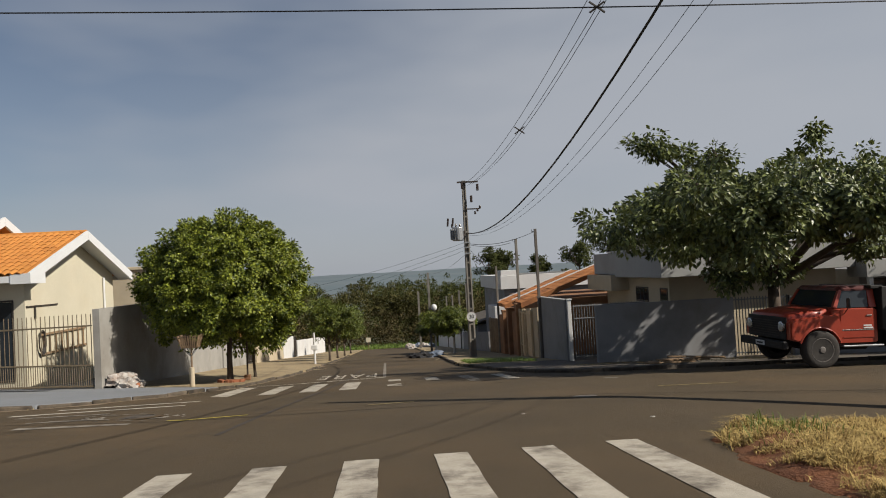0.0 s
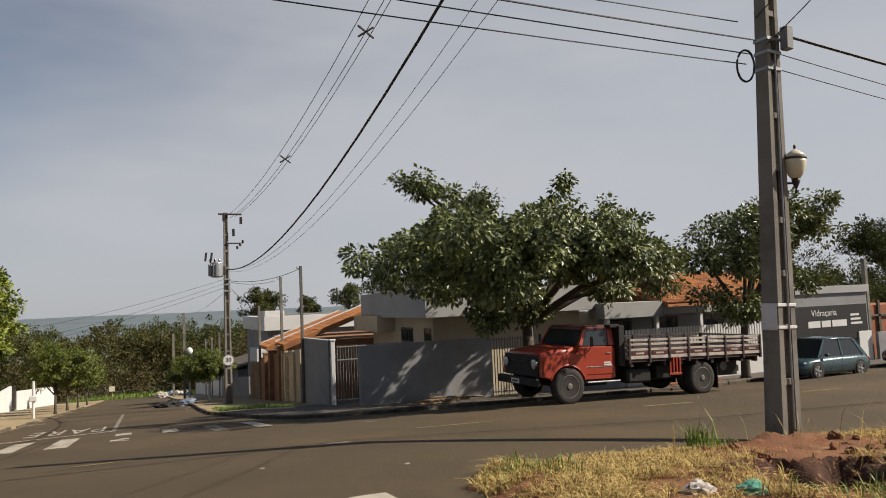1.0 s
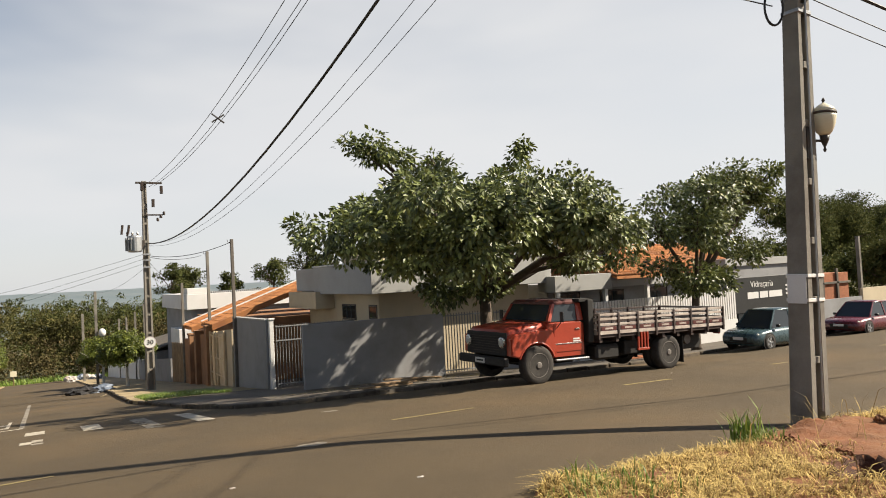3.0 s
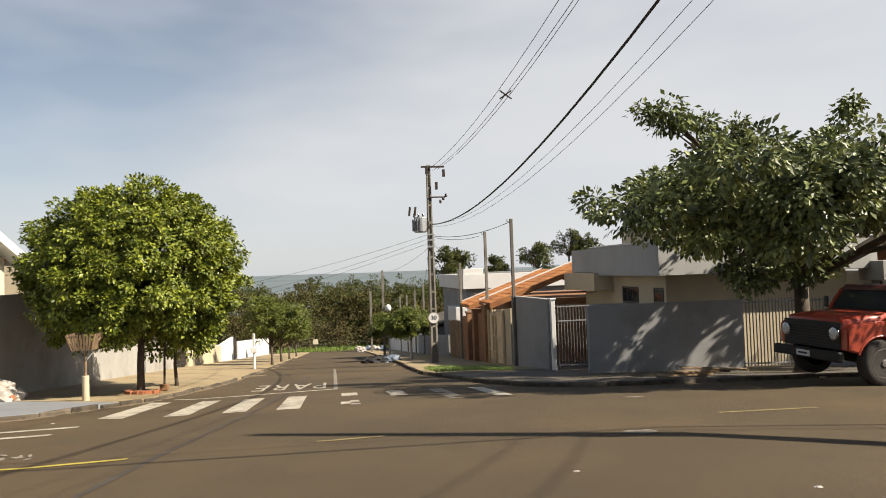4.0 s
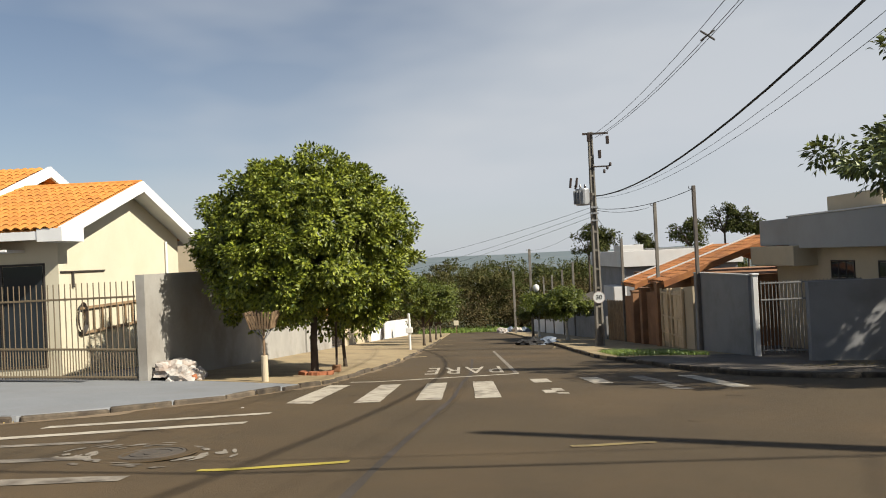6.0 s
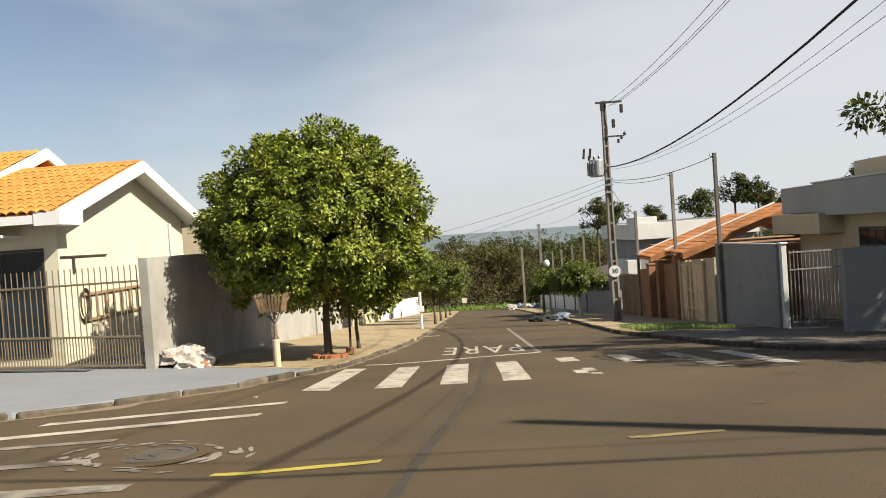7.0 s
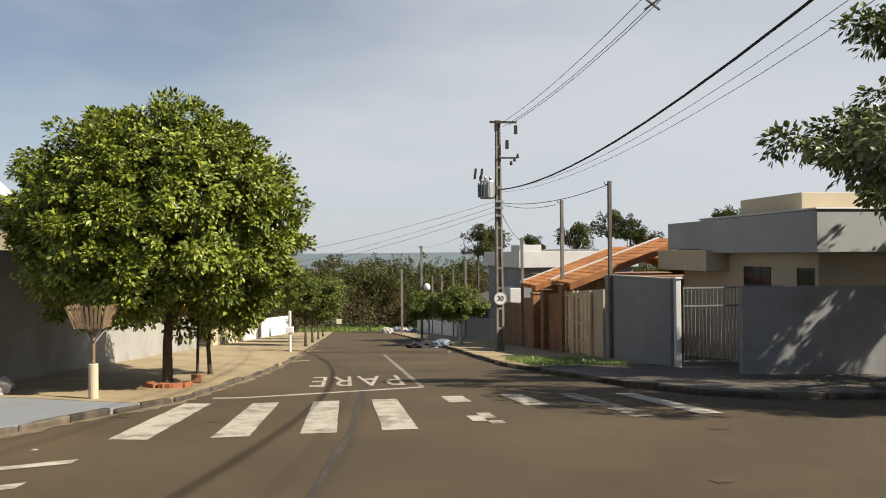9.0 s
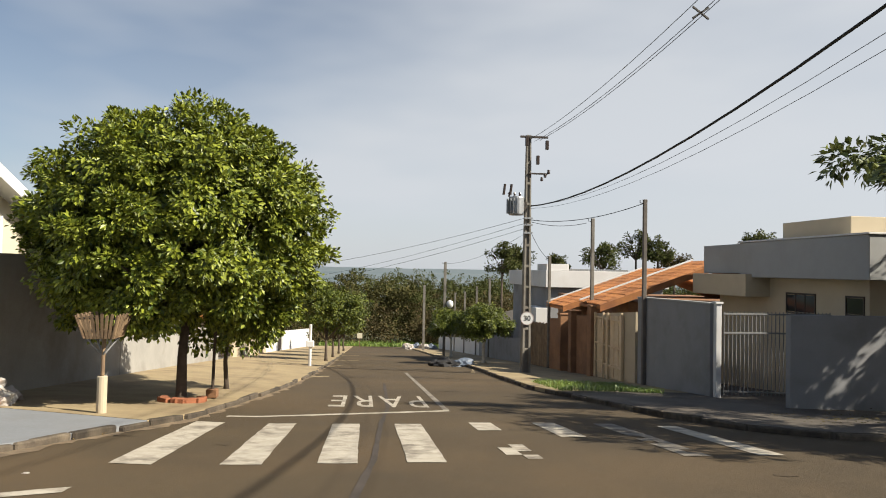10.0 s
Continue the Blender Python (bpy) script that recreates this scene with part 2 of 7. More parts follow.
# ---- building helpers ----
def part(name, bm, material, parent=None, label="", smooth=False):
    me = bpy.data.meshes.new(name)
    bm.to_mesh(me)
    bm.free()
    me.materials.append(material)
    if smooth:
        for p in me.polygons:
            p.use_smooth = True
    ob = new(name, me)
    if parent is not None:
        ob.parent = parent
        ob.matrix_parent_inverse = parent.matrix_world.inverted()
    return tagged(ob, label)


def mesh_part(name, verts, faces, material, parent=None, label="", smooth=False):
    me = bpy.data.meshes.new(name)
    me.from_pydata(verts, [], faces)
    me.materials.append(material)
    if smooth:
        for p in me.polygons:
            p.use_smooth = True
    ob = new(name, me)
    if parent is not None:
        ob.parent = parent
        ob.matrix_parent_inverse = parent.matrix_world.inverted()
    return tagged(ob, label)


def thing(name, place, label, category, group="", kind="", turn=0.0):
    ob = new(name)
    ob.matrix_world = pose(*place, 0, 0, turn)
    bpy.context.view_layer.update()
    return tagged(ob, label, category, group, kind)


def box(bm, lo, hi, m=None, bevel=0.0):
    """A box between two corners, in the pose m, with softened edges."""
    r = bmesh.ops.create_cube(bm, size=1.0)
    c = [(a + b) / 2 for a, b in zip(lo, hi)]
    d = [abs(b - a) for a, b in zip(lo, hi)]
    t = Matrix.Translation(c) @ Matrix.Diagonal((*d, 1))
    bmesh.ops.transform(bm, matrix=(m @ t) if m is not None else t, verts=r["verts"])
    if bevel:
        es = {e for v in r["verts"] for e in v.link_edges}
        bmesh.ops.bevel(bm, geom=list(es), offset=bevel, segments=1, affect="EDGES", clamp_overlap=True)


def tube(bm, points, radii, sides=8, caps=True):
    """A round tube along points, with a radius at each."""
    rings = []
    pts = [Vector(p) for p in points]
    for i, p in enumerate(pts):
        d = (pts[min(i + 1, len(pts) - 1)] - pts[max(i - 1, 0)]).normalized()
        side = d.cross(Vector((0, 0, 1)) if abs(d.z) < 0.95 else Vector((1, 0, 0))).normalized()
        up = side.cross(d)
        r = radii[i] if isinstance(radii, (list, tuple)) else radii
        rings.append([bm.verts.new(p + r * (math.cos(a) * side + math.sin(a) * up)) for a in (2 * math.pi * k / sides for k in range(sides))])
    for a, b in zip(rings, rings[1:]):
        for k in range(sides):
            bm.faces.new((a[k], a[(k + 1) % sides], b[(k + 1) % sides], b[k]))
    if caps:
        bm.faces.new(rings[0][::-1])
        bm.faces.new(rings[-1])


def made(fn, *args, **kw):
    bm = bmesh.new()
    fn(bm, *args, **kw)
    return bm


def boxed(lo, hi, bevel=0.0, m=None):
    return made(box, lo, hi, m, bevel)


def tubed(points, radii, sides=8):
    return made(tube, points, radii, sides)


def lathe(bm, profile, sides=20, centre=(0, 0, 0)):
    """Turns a profile of (radius, height) about the upright axis."""
    rings = []
    for r, z in profile:
        rings.append([bm.verts.new((centre[0] + r * math.cos(2 * math.pi * k / sides), centre[1] + r * math.sin(2 * math.pi * k / sides), centre[2] + z)) for k in range(sides)])
    for a, b in zip(rings, rings[1:]):
        for k in range(sides):
            bm.faces.new((a[k], a[(k + 1) % sides], b[(k + 1) % sides], b[k]))
    bm.faces.new(rings[0][::-1])
    bm.faces.new(rings[-1])


def sheet(name, xs, ys, zf, material, label="", category="", kind="structure"):
    verts = [(x, y, zf(x, y)) for y in ys for x in xs]
    w = len(xs)
    faces = [(j * w + i, j * w + i + 1, (j + 1) * w + i + 1, (j + 1) * w + i) for j in range(len(ys) - 1) for i in range(w - 1)]
    ob = mesh_part(name, verts, faces, material, smooth=True)
    return tagged(ob, label, category, "", kind)


def along(line, step):
    """Points along a plan polyline at about that step."""
    out = [line[0]]
    for a, b in zip(line, line[1:]):
        n = max(1, round(math.dist(a, b) / step))
        out += [(a[0] + (b[0] - a[0]) * k / n, a[1] + (b[1] - a[1]) * k / n) for k in range(1, n + 1)]
    return out


def spread(a, b, n):
    return [a + (b - a) * k / n for k in range(n + 1)]


# ---- ground, roads, pavements ----
FAR = [-3000, -1200, -500, -220, -120, -80]
gx = FAR + list(range(-60, 61, 5)) + [-v for v in FAR[::-1]]
gy = [-600, -200, -80, -40] + list(range(-30, 100, 5)) + [110, 130, 150, 170, 200, 260, 400, 800, 1600, 3500]


def hill(x, y):
    far = max(0.0, y - 900) * 0.022 if y > 900 else 0.0
    right = 3.2 * max(0.0, min(1.0, (x - 34) / 40)) * max(0.0, min(1.0, (y - 24) / 25)) * max(0.0, min(1.0, (140 - y) / 60))
    dip = 0.8 if abs(x - 5) < 1 and abs(y - 5) < 1 else 0.0
    return gz(x, y) - 0.07 + far * 0.2 + right - dip


sheet("ground", gx, gy, hill, SOIL_FAR, "scrub and field ground falling to a valley", "ground")
sheet("road", spread(-60, 60, 120), spread(4.0, 21.0, 34), lambda x, y: gz(x, y) - (0.7 if 3 <= x <= 12 and 4.5 <= y <= 7.5 else 0.0), ASPHALT, "worn brownish asphalt of the cross street", "road")
sheet("road", spread(-8, 6, 14), spread(21.0, 96.0, 75), gz, ASPHALT, "worn brownish asphalt of the downhill street", "road")
sheet("road", spread(-8, 6, 14), spread(-30, 4.0, 34), gz, ASPHALT, "worn brownish asphalt of the uphill street", "road")


def pavement(pairs, material, label, up=0.14, across=4, step=1.0, kerbs=True, lip=0.0):
    """A raised strip between kerb line and wall line; pairs of (kerb point, wall point) in plan."""
    rows = []
    for (a, b), (c, d) in zip(pairs, pairs[1:]):
        n = max(1, round(math.dist(a, c) / step))
        for k in range(n + (c == pairs[-1][0])):
            f = k / n
            rows.append(((a[0] + (c[0] - a[0]) * f, a[1] + (c[1] - a[1]) * f), (b[0] + (d[0] - b[0]) * f, b[1] + (d[1] - b[1]) * f)))
    verts, faces = [], []
    w = across + 2
    for o, i in rows:
        verts.append((o[0], o[1], gz(*o) - 0.1))
        for k in range(across + 1):
            f = k / across
            x, y = o[0] + (i[0] - o[0]) * f, o[1] + (i[1] - o[1]) * f
            verts.append((x, y, gz(x, y) + up + lip * f))
    for j in range(len(rows) - 1):
        for k in range(w - 1):
            faces.append((j * w + k, (j + 1) * w + k, (j + 1) * w + k + 1, j * w + k + 1))
    ob = tagged(mesh_part("pavement", verts, faces, material), label, "pavement", "", "structure")
    if kerbs:
        line = along([p[0] for p in pairs], 0.9)
        rnd = random.Random(5)
        for a, b in zip(line, line[1:]):
            if max(a[1], b[1]) > 62:
                continue
            mid = Vector(((a[0] + b[0]) / 2, (a[1] + b[1]) / 2))
            ln = math.dist(a, b)
            yaw = math.degrees(math.atan2(b[1] - a[1], b[0] - a[0]))
            tilt = -math.degrees(math.atan2(gz(*b) - gz(*a), ln))
            m = pose(mid.x, mid.y, gz(mid.x, mid.y) + 0.004, 0, tilt, yaw)
            j = rnd.uniform(-0.02, 0.02)
            if rnd.random() < 0.07:
                continue
            m = m @ pose(0, 0, 0, 0, rnd.uniform(-1.2, 1.2), rnd.uniform(-1.5, 1.5))
            part("kerb_stone", boxed((-ln / 2 + rnd.uniform(0.005, 0.03), -0.05 + j, -0.12), (ln / 2 - rnd.uniform(0.005, 0.05), 0.06 + j, up - 0.004 + j * 0.7), 0.02, m), KERB, ob)
    return ob


# the corner of the cream house: grey painted drive, then dusty pavement down the street
pavement([((-26, 13.9), (-26, 20.7)), ((-12, 14.1), (-12, 20.7)), ((-9.6, 14.5), (-10.6, 20.7))], CONC_GREY, "grey painted concrete drive before a gate", 0.03, kerbs=False)
pavement([((-9.6, 14.5), (-10.6, 20.7)), ((-8.45, 14.95), (-9.45, 20.7)), ((-7.8, 15.9), (-9.45, 20.8)), ((-6.85, 17.7), (-9.45, 20.9)), ((-6.35, 19.3), (-9.45, 21.0)), ((-6.2, 20.0), (-9.45, 21.05))], CONC_GREY, "grey painted concrete corner pavement", 0.08)
pavement([((-6.2, 20.0), (-9.45, 21.05)), ((-5.95, 20.9), (-9.45, 22.0)), ((-5.75, 22.8), (-9.45, 23.2)), ((-5.5, 25.2), (-9.45, 25.2)), ((-5.2, 29.2), (-9.45, 29.2)), ((-5.0, 34.7), (-9.45, 34.7)), ((-4.85, 45), (-9.45, 45)), ((-4.7, 92), (-9.45, 92))], CONC_SAND, "dusty worn concrete, shade in tone pavement with crumbling kerb", 0.084)
# the paler sandy concrete also stands in for sunlight on this stretch
pavement([((1.7, 92), (5.05, 92)), ((1.5, 45), (5.05, 45)), ((1.38, 37), (5.05, 37)), ((1.25, 33), (5.05, 33)), ((1.2, 28), (5.05, 28)), ((1.42, 26.5), (5.05, 27.2))], CONC_SAND, "dusty tan concrete pavement before the gates, sunlight in its pale tone", 0.1)
# same pavement in the dark concrete: tree shade painted as a darker tone
pavement([((1.42, 26.5), (5.05, 27.2)), ((1.65, 25), (5.05, 26)), ((2.05, 22), (5.35, 24.8)), ((2.55, 20.1), (5.4, 23.6)), ((3.4, 19.35), (5.6, 23.45)), ((5, 19.2), (6.4, 23.45)), ((8.7, 19.6), (8.9, 23.45)), ((20, 19.9), (20, 23.45)), ((45, 20.2), (45, 23.45))], CONC_DARK, "worn concrete corner pavement under a tree, shade in its dark tone", 0.1)
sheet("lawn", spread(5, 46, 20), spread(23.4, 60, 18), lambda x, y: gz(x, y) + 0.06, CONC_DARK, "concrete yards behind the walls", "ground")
sheet("yard", spread(-30, -9.4, 10), spread(20.7, 60, 18), lambda x, y: gz(x, y) + 0.04, CONC_GREY, "concrete yards behind the walls", "ground")

# ---- markings on the road ----
def painted(name, corners, material, label, category="road marking", group="", up=0.006, worn=0.0, seed=0):
    """A thin coat between four plan corners, following the road; worn: share of its edge bitten away."""
    rnd = random.Random(seed)
    (a, b, c, d) = corners
    n = max(2, round(max(math.dist(a, d), math.dist(b, c)) / 0.25))
    m = max(2, round(max(math.dist(a, b), math.dist(d, c)) / 0.25))
    verts, faces = [], []
    for j in range(n + 1):
        for i in range(m + 1):
            u, v = i / m, j / n
            x = (a[0] * (1 - u) + b[0] * u) * (1 - v) + (d[0] * (1 - u) + c[0] * u) * v
            y = (a[1] * (1 - u) + b[1] * u) * (1 - v) + (d[1] * (1 - u) + c[1] * u) * v
            if i in (0, m) or j in (0, n):
                x += rnd.uniform(-0.006, 0.006)
                y += rnd.uniform(-0.01, 0.01)
            verts.append((x, y, gz(x, y) + up))
    for j in range(n):
        for i in range(m):
            if rnd.random() >= worn:
                k = j * (m + 1) + i
                faces.append((k, k + 1, k + m + 2, k + m + 1))
    return tagged(mesh_part(name, verts, faces, material), label, category, group, "structure")


def bar(x0, x1, y0, y1, **k):
    return [(x0, y0), (x1, y0), (x1, y1), (x0, y1)]


ZEB = "stripes of the zebra crossing"
for k, x0 in enumerate((-5.73, -4.68, -3.73, -2.8)):
    painted("crossing_stripe", bar(x0, x0 + 0.41, 17.2 + 0.05 * k, 20.78), PAINT_WHITE, "worn white zebra crossing stripe", group=ZEB, seed=k)
painted("crossing_stripe", bar(-1.62, -1.27, 20.0, 21.0), PAINT_WHITE, "remaining end of a worn white crossing stripe", group=ZEB, seed=11)
painted("crossing_stripe", bar(-1.66, -1.3, 17.55, 18.6), PAINT_WHITE, "scuffed near end of a worn white crossing stripe", group=ZEB, seed=12, worn=0.25)
painted("crossing_stripe", bar(-0.6, -0.24, 19.3, 21.0), PAINT_WHITE, "shortened worn white crossing stripe", group=ZEB, seed=13)
painted("crossing_stripe", bar(0.38, 0.7, 17.7, 20.9), PAINT_FADED, "nearly rubbed-off white crossing stripe", group=ZEB, seed=14, worn=0.12)
painted("crossing_stripe", bar(1.3, 1.62, 17.75, 20.6), PAINT_WHITE, "worn white crossing stripe next to the kerb", group=ZEB, seed=15)
for k in range(6):
    x0 = 0.52 - 0.87 * k
    painted("crossing_stripe", bar(x0, x0 + 0.33, 4.3, 7.75 - 0.03 * k), PAINT_WHITE, "worn white zebra crossing stripe", group="stripes of the second crossing", seed=20 + k)
painted("stop_line", [(-5.45, 21.55), (-1.7, 22.75), (-1.7, 22.95), (-5.45, 21.75)], PAINT_WHITE, "white stop line across one lane", seed=31)
painted("lane_line", bar(-1.79, -1.68, 22.9, 36.0), PAINT_FADED, "faded centre line of the street", seed=32)
painted("lane_line", [(1.95, 22.3), (2.08, 22.3), (1.72, 25.1), (1.6, 25.1)], PAINT_FADED, "faded white line along the kerb", seed=33)
painted("hatch_line", [(-7.85, 14.45), (-5.62, 15.92), (-5.62, 16.12), (-7.85, 14.66)], PAINT_WHITE, "faded white hatch line at the corner", group="hatch lines", seed=34)
painted("hatch_line", [(-8.2, 13.45), (-5.67, 15.0), (-5.67, 15.2), (-8.2, 13.66)], PAINT_WHITE, "faded white hatch line at the corner", group="hatch lines", seed=35)
painted("hatch_line", [(-7.9, 13.1), (-6.6, 13.62), (-6.6, 13.76), (-7.9, 13.25)], PAINT_FADED, "faded white hatch line at the corner", group="hatch lines", seed=36, worn=0.1)
painted("hatch_line", [(-7.4, 12.42), (-6.4, 12.75), (-6.4, 12.93), (-7.4, 12.6)], PAINT_FADED, "faded white hatch line at the corner", group="hatch lines", seed=37, worn=0.1)
painted("hatch_line", [(-7.2, 11.6), (-5.67, 11.95), (-5.67, 12.15), (-7.2, 11.82)], PAINT_FADED, "faded white hatch line at the corner", group="hatch lines", seed=38)
PAINT_OLD_YELLOW = surface("faded yellow road paint", (0.34, 0.26, 0.1), (0.22, 0.17, 0.08), 5.0, 0.85, 0.3, 90.0, (0.085, 0.062, 0.044), 2.6, 0.9)
YEL = "dashes of the centre line"
for a, b in (((-5.2, 12.36), (-3.97, 12.57)), ((-2.0, 12.95), (-1.2, 13.06)), ((3.45, 13.6), (5.15, 13.85)), ((9.2, 14.36), (10.6, 14.32)), ((14.4, 14.5), (15.9, 14.5)), ((19.6, 14.6), (21.0, 14.6))):
    bright = a[0] < -4
    painted("centre_dash", [(a[0], a[1] - 0.05), (b[0], b[1] - 0.05), (b[0], b[1] + 0.05), (a[0], a[1] + 0.05)], PAINT_YELLOW if bright else PAINT_OLD_YELLOW, "fresh yellow dash of the cross street's centre line" if bright else "faded yellow dash of the cross street's centre line", group=YEL, seed=40)
SEAMS = [[(-3.9, 10.2), (-3.72, 12.1), (-3.45, 14.6), (-3.15, 17.5), (-3.0, 20.8), (-2.8, 23.5), (-2.7, 30)]]
for k, pts in enumerate(SEAMS):
    verts, faces = [], []
    for i, (x, y) in enumerate(along(pts, 0.4)):
        wv = 0.036 + 0.025 * noise.noise((x * 2, y * 1.3, k))
        verts += [(x - wv, y, gz(x - wv, y) + 0.005), (x + wv, y, gz(x + wv, y) + 0.005)]
        if i:
            faces.append((2 * i - 2, 2 * i - 1, 2 * i + 1, 2 * i))
    tagged(mesh_part("tar_seam", verts, faces, TAR), "dark tar-filled seam in the asphalt", "road seam", "", "structure")

# darker repairs and pale grit on the asphalt
PATCH = surface("asphalt repair", (0.06, 0.044, 0.026), (0.09, 0.064, 0.035), 3.0, 0.9, 0.5, 120.0, (0.11, 0.075, 0.038), 1.1, 0.9)
scuff = random.Random(33)
for k, (x, y, r0) in enumerate(((1.6, 12.1, 0.22), (-0.4, 14.3, 0.16), (3.4, 16.2, 0.2), (0.9, 16.6, 0.14), (-4.9, 18.6, 0.1), (-1.2, 27.5, 0.35), (-3.6, 33.0, 0.5), (-0.6, 38.5, 0.6), (-3.9, 44.0, 0.6), (-1.9, 51.0, 0.8))):
    rim_ = [(x + r0 * scuff.uniform(0.5, 1.2) * math.cos(a), y + 0.7 * r0 * scuff.uniform(0.5, 1.2) * math.sin(a)) for a in spread(0, 6.283, 14)[:-1]]
    tagged(mesh_part("road_patch", [(p, q, gz(p, q) + 0.005) for p, q in rim_], [tuple(range(14))], PATCH if k % 2 else PAINT_FADED if k < 4 else PATCH), "ragged scuff or repair in the asphalt", "road patch", "", "structure")
for line in ([(-4.9, 40.0), (-4.1, 41.5)], [(-4.75, 47.0), (-3.6, 47.8)], [(-5.0, 32.5), (-4.2, 33.2)], [(0.9, 36.0), (1.3, 39.0)], [(-4.8, 56.0), (-3.4, 56.8)]):
    a, b = line
    painted("grit", [(a[0], a[1]), (b[0], b[1]), (b[0], b[1] + 0.35), (a[0] - 0.1, a[1] + 0.5)], CONC_SAND, "sandy grit washed onto the asphalt", "grit", worn=0.25, seed=61)

# the word on the road, for drivers coming up the street
fc = bpy.data.curves.new("road_word", "FONT")
fc.body, fc.size, fc.align_x, fc.space_character = "PARE", 1.0, "CENTER", 1.15
tmp = new("road_word_source", fc)
bpy.context.view_layer.update()
word = bpy.data.meshes.new_from_object(tmp.evaluated_get(bpy.context.evaluated_depsgraph_get()))
bpy.data.objects.remove(tmp)
wx = [v.co.x for v in word.vertices]
wy = [v.co.y for v in word.vertices]
for v in word.vertices:
    x = -2.98 - ((v.co.x - min(wx)) / (max(wx) - min(wx)) - 0.5) * 1.95
    y = 25.9 - (v.co.y - min(wy)) / (max(wy) - min(wy)) * 2.45 - 0.05 * (x + 3)
    v.co = (x, y, gz(x, y) + 0.006)
word.materials.append(PAINT_WHITE)
tagged(new("road_word", word), "white word PARE painted on the asphalt", "road marking", "", "structure")

# drain cover with a ring of chipped paint
mh = thing("manhole_cover", (-5.9, 13.05, gz(-5.9, 13.05)), "round iron manhole cover ringed with chipped paint", "manhole cover")
slope = pose(0, 0, 0, math.degrees(math.atan(-0.095)), 0, 0)
bm = made(lathe, [(0.30, 0.0), (0.30, 0.012), (0.27, 0.016), (0.27, 0.010), (0.2, 0.010), (0.2, 0.016), (0.17, 0.016), (0.17, 0.010), (0.08, 0.010), (0.08, 0.017)], 24)
bm.transform(mh.matrix_world @ slope)
part("lid", bm, CONC_DARK, mh)
bm = made(lathe, [(0.42, 0.0), (0.42, 0.008), (0.31, 0.009), (0.31, 0.0)], 24)
bm.transform(mh.matrix_world @ slope)
part("surround", bm, ASPHALT, mh)
chip = random.Random(17)
for k in range(46):
    a, r0 = chip.uniform(0, 6.283), chip.uniform(0.34, 0.66)
    cx_, cy_, w_, l_ = -5.9 + 1.3 * r0 * math.cos(a), 13.05 + r0 * math.sin(a), chip.uniform(0.012, 0.04), chip.uniform(0.04, 0.12)
    tx_, ty_ = -math.sin(a), math.cos(a)
    ring = [(cx_ + tx_ * l_ * u + math.cos(a) * w_ * v, cy_ + ty_ * l_ * u + math.sin(a) * w_ * v) for u, v in ((-1, 0.2), (-0.5, -0.8), (0.4, -1), (1, 0.1), (0.5, 0.9), (-0.4, 1))]
    mesh_part("paint_chip", [(x, y, gz(x, y) + 0.007) for x, y in ring], [(0, 1, 2, 3, 4, 5)], PAINT_FADED, mh)


# ---- trees ----
def leaves(lobes, clumps, per, size, seed, droop=0.35, fill=0.25, clump_r=0.34, gaps=()):
    """Leaf-shaped pairs of triangles in clumps over the skins of ellipsoid lobes (centre, radii)."""
    r = np.random.RandomState(seed)
    area = np.array([(l[3] * l[4] + l[4] * l[5] + l[3] * l[5]) for l in lobes])
    pick = r.choice(len(lobes), clumps, p=area / area.sum())
    L = np.array(lobes)[pick]
    d = r.normal(size=(clumps, 3))
    d /= np.linalg.norm(d, axis=1)[:, None]
    rad = np.where(r.rand(clumps) < fill, r.uniform(0.2, 0.8, clumps), r.uniform(0.78, 1.06, clumps))
    c = L[:, :3] + L[:, 3:6] * d * rad[:, None]
    for p0, way, wide in gaps:
        off = c - np.array(p0)
        off -= np.outer(off @ np.array(way), way)
        keep = (np.linalg.norm(off, axis=1) > wide) | (r.rand(clumps) < 0.1)
        c, d, clumps = c[keep], d[keep], int(keep.sum())
    n = clumps * per
    o = r.normal(size=(n, 3))
    o /= np.linalg.norm(o, axis=1)[:, None]
    cr_ = clump_r * r.uniform(0.6, 1.25, clumps)
    p = np.repeat(c, per, 0) + o * (np.repeat(cr_, per) * r.rand(n) ** 0.45)[:, None] * (1, 1, 0.75)
    out = 0.7 * o + 0.6 * np.repeat(d, per, 0) + r.normal(scale=0.45, size=(n, 3))
    out[:, 2] -= droop
    out /= np.linalg.norm(out, axis=1)[:, None]
    # blades turn towards the open side of the crown
    mid = np.array(lobes)[:, :3].mean(0)
    open_ = c - mid
    open_ /= np.linalg.norm(open_, axis=1)[:, None] + 1e-6
    up = r.normal(scale=0.45, size=(n, 3)) + (0, 0, 0.75) + 0.9 * np.repeat(open_, per, 0)
    side = np.cross(out, up)
    side /= np.linalg.norm(side, axis=1)[:, None] + 1e-6
    nrm = np.cross(side, out)
    s = size * r.uniform(0.65, 1.3, n)[:, None]
    v = np.stack([p, p + s * (0.5 * out + 0.27 * side + 0.07 * nrm), p + s * out, p + s * (0.5 * out - 0.27 * side + 0.07 * nrm)], 1).reshape(-1, 3)
    i = np.arange(n) * 4
    f = np.concatenate([np.stack([i, i + 1, i + 2], 1), np.stack([i, i + 2, i + 3], 1)])
    return v.tolist(), f.tolist()


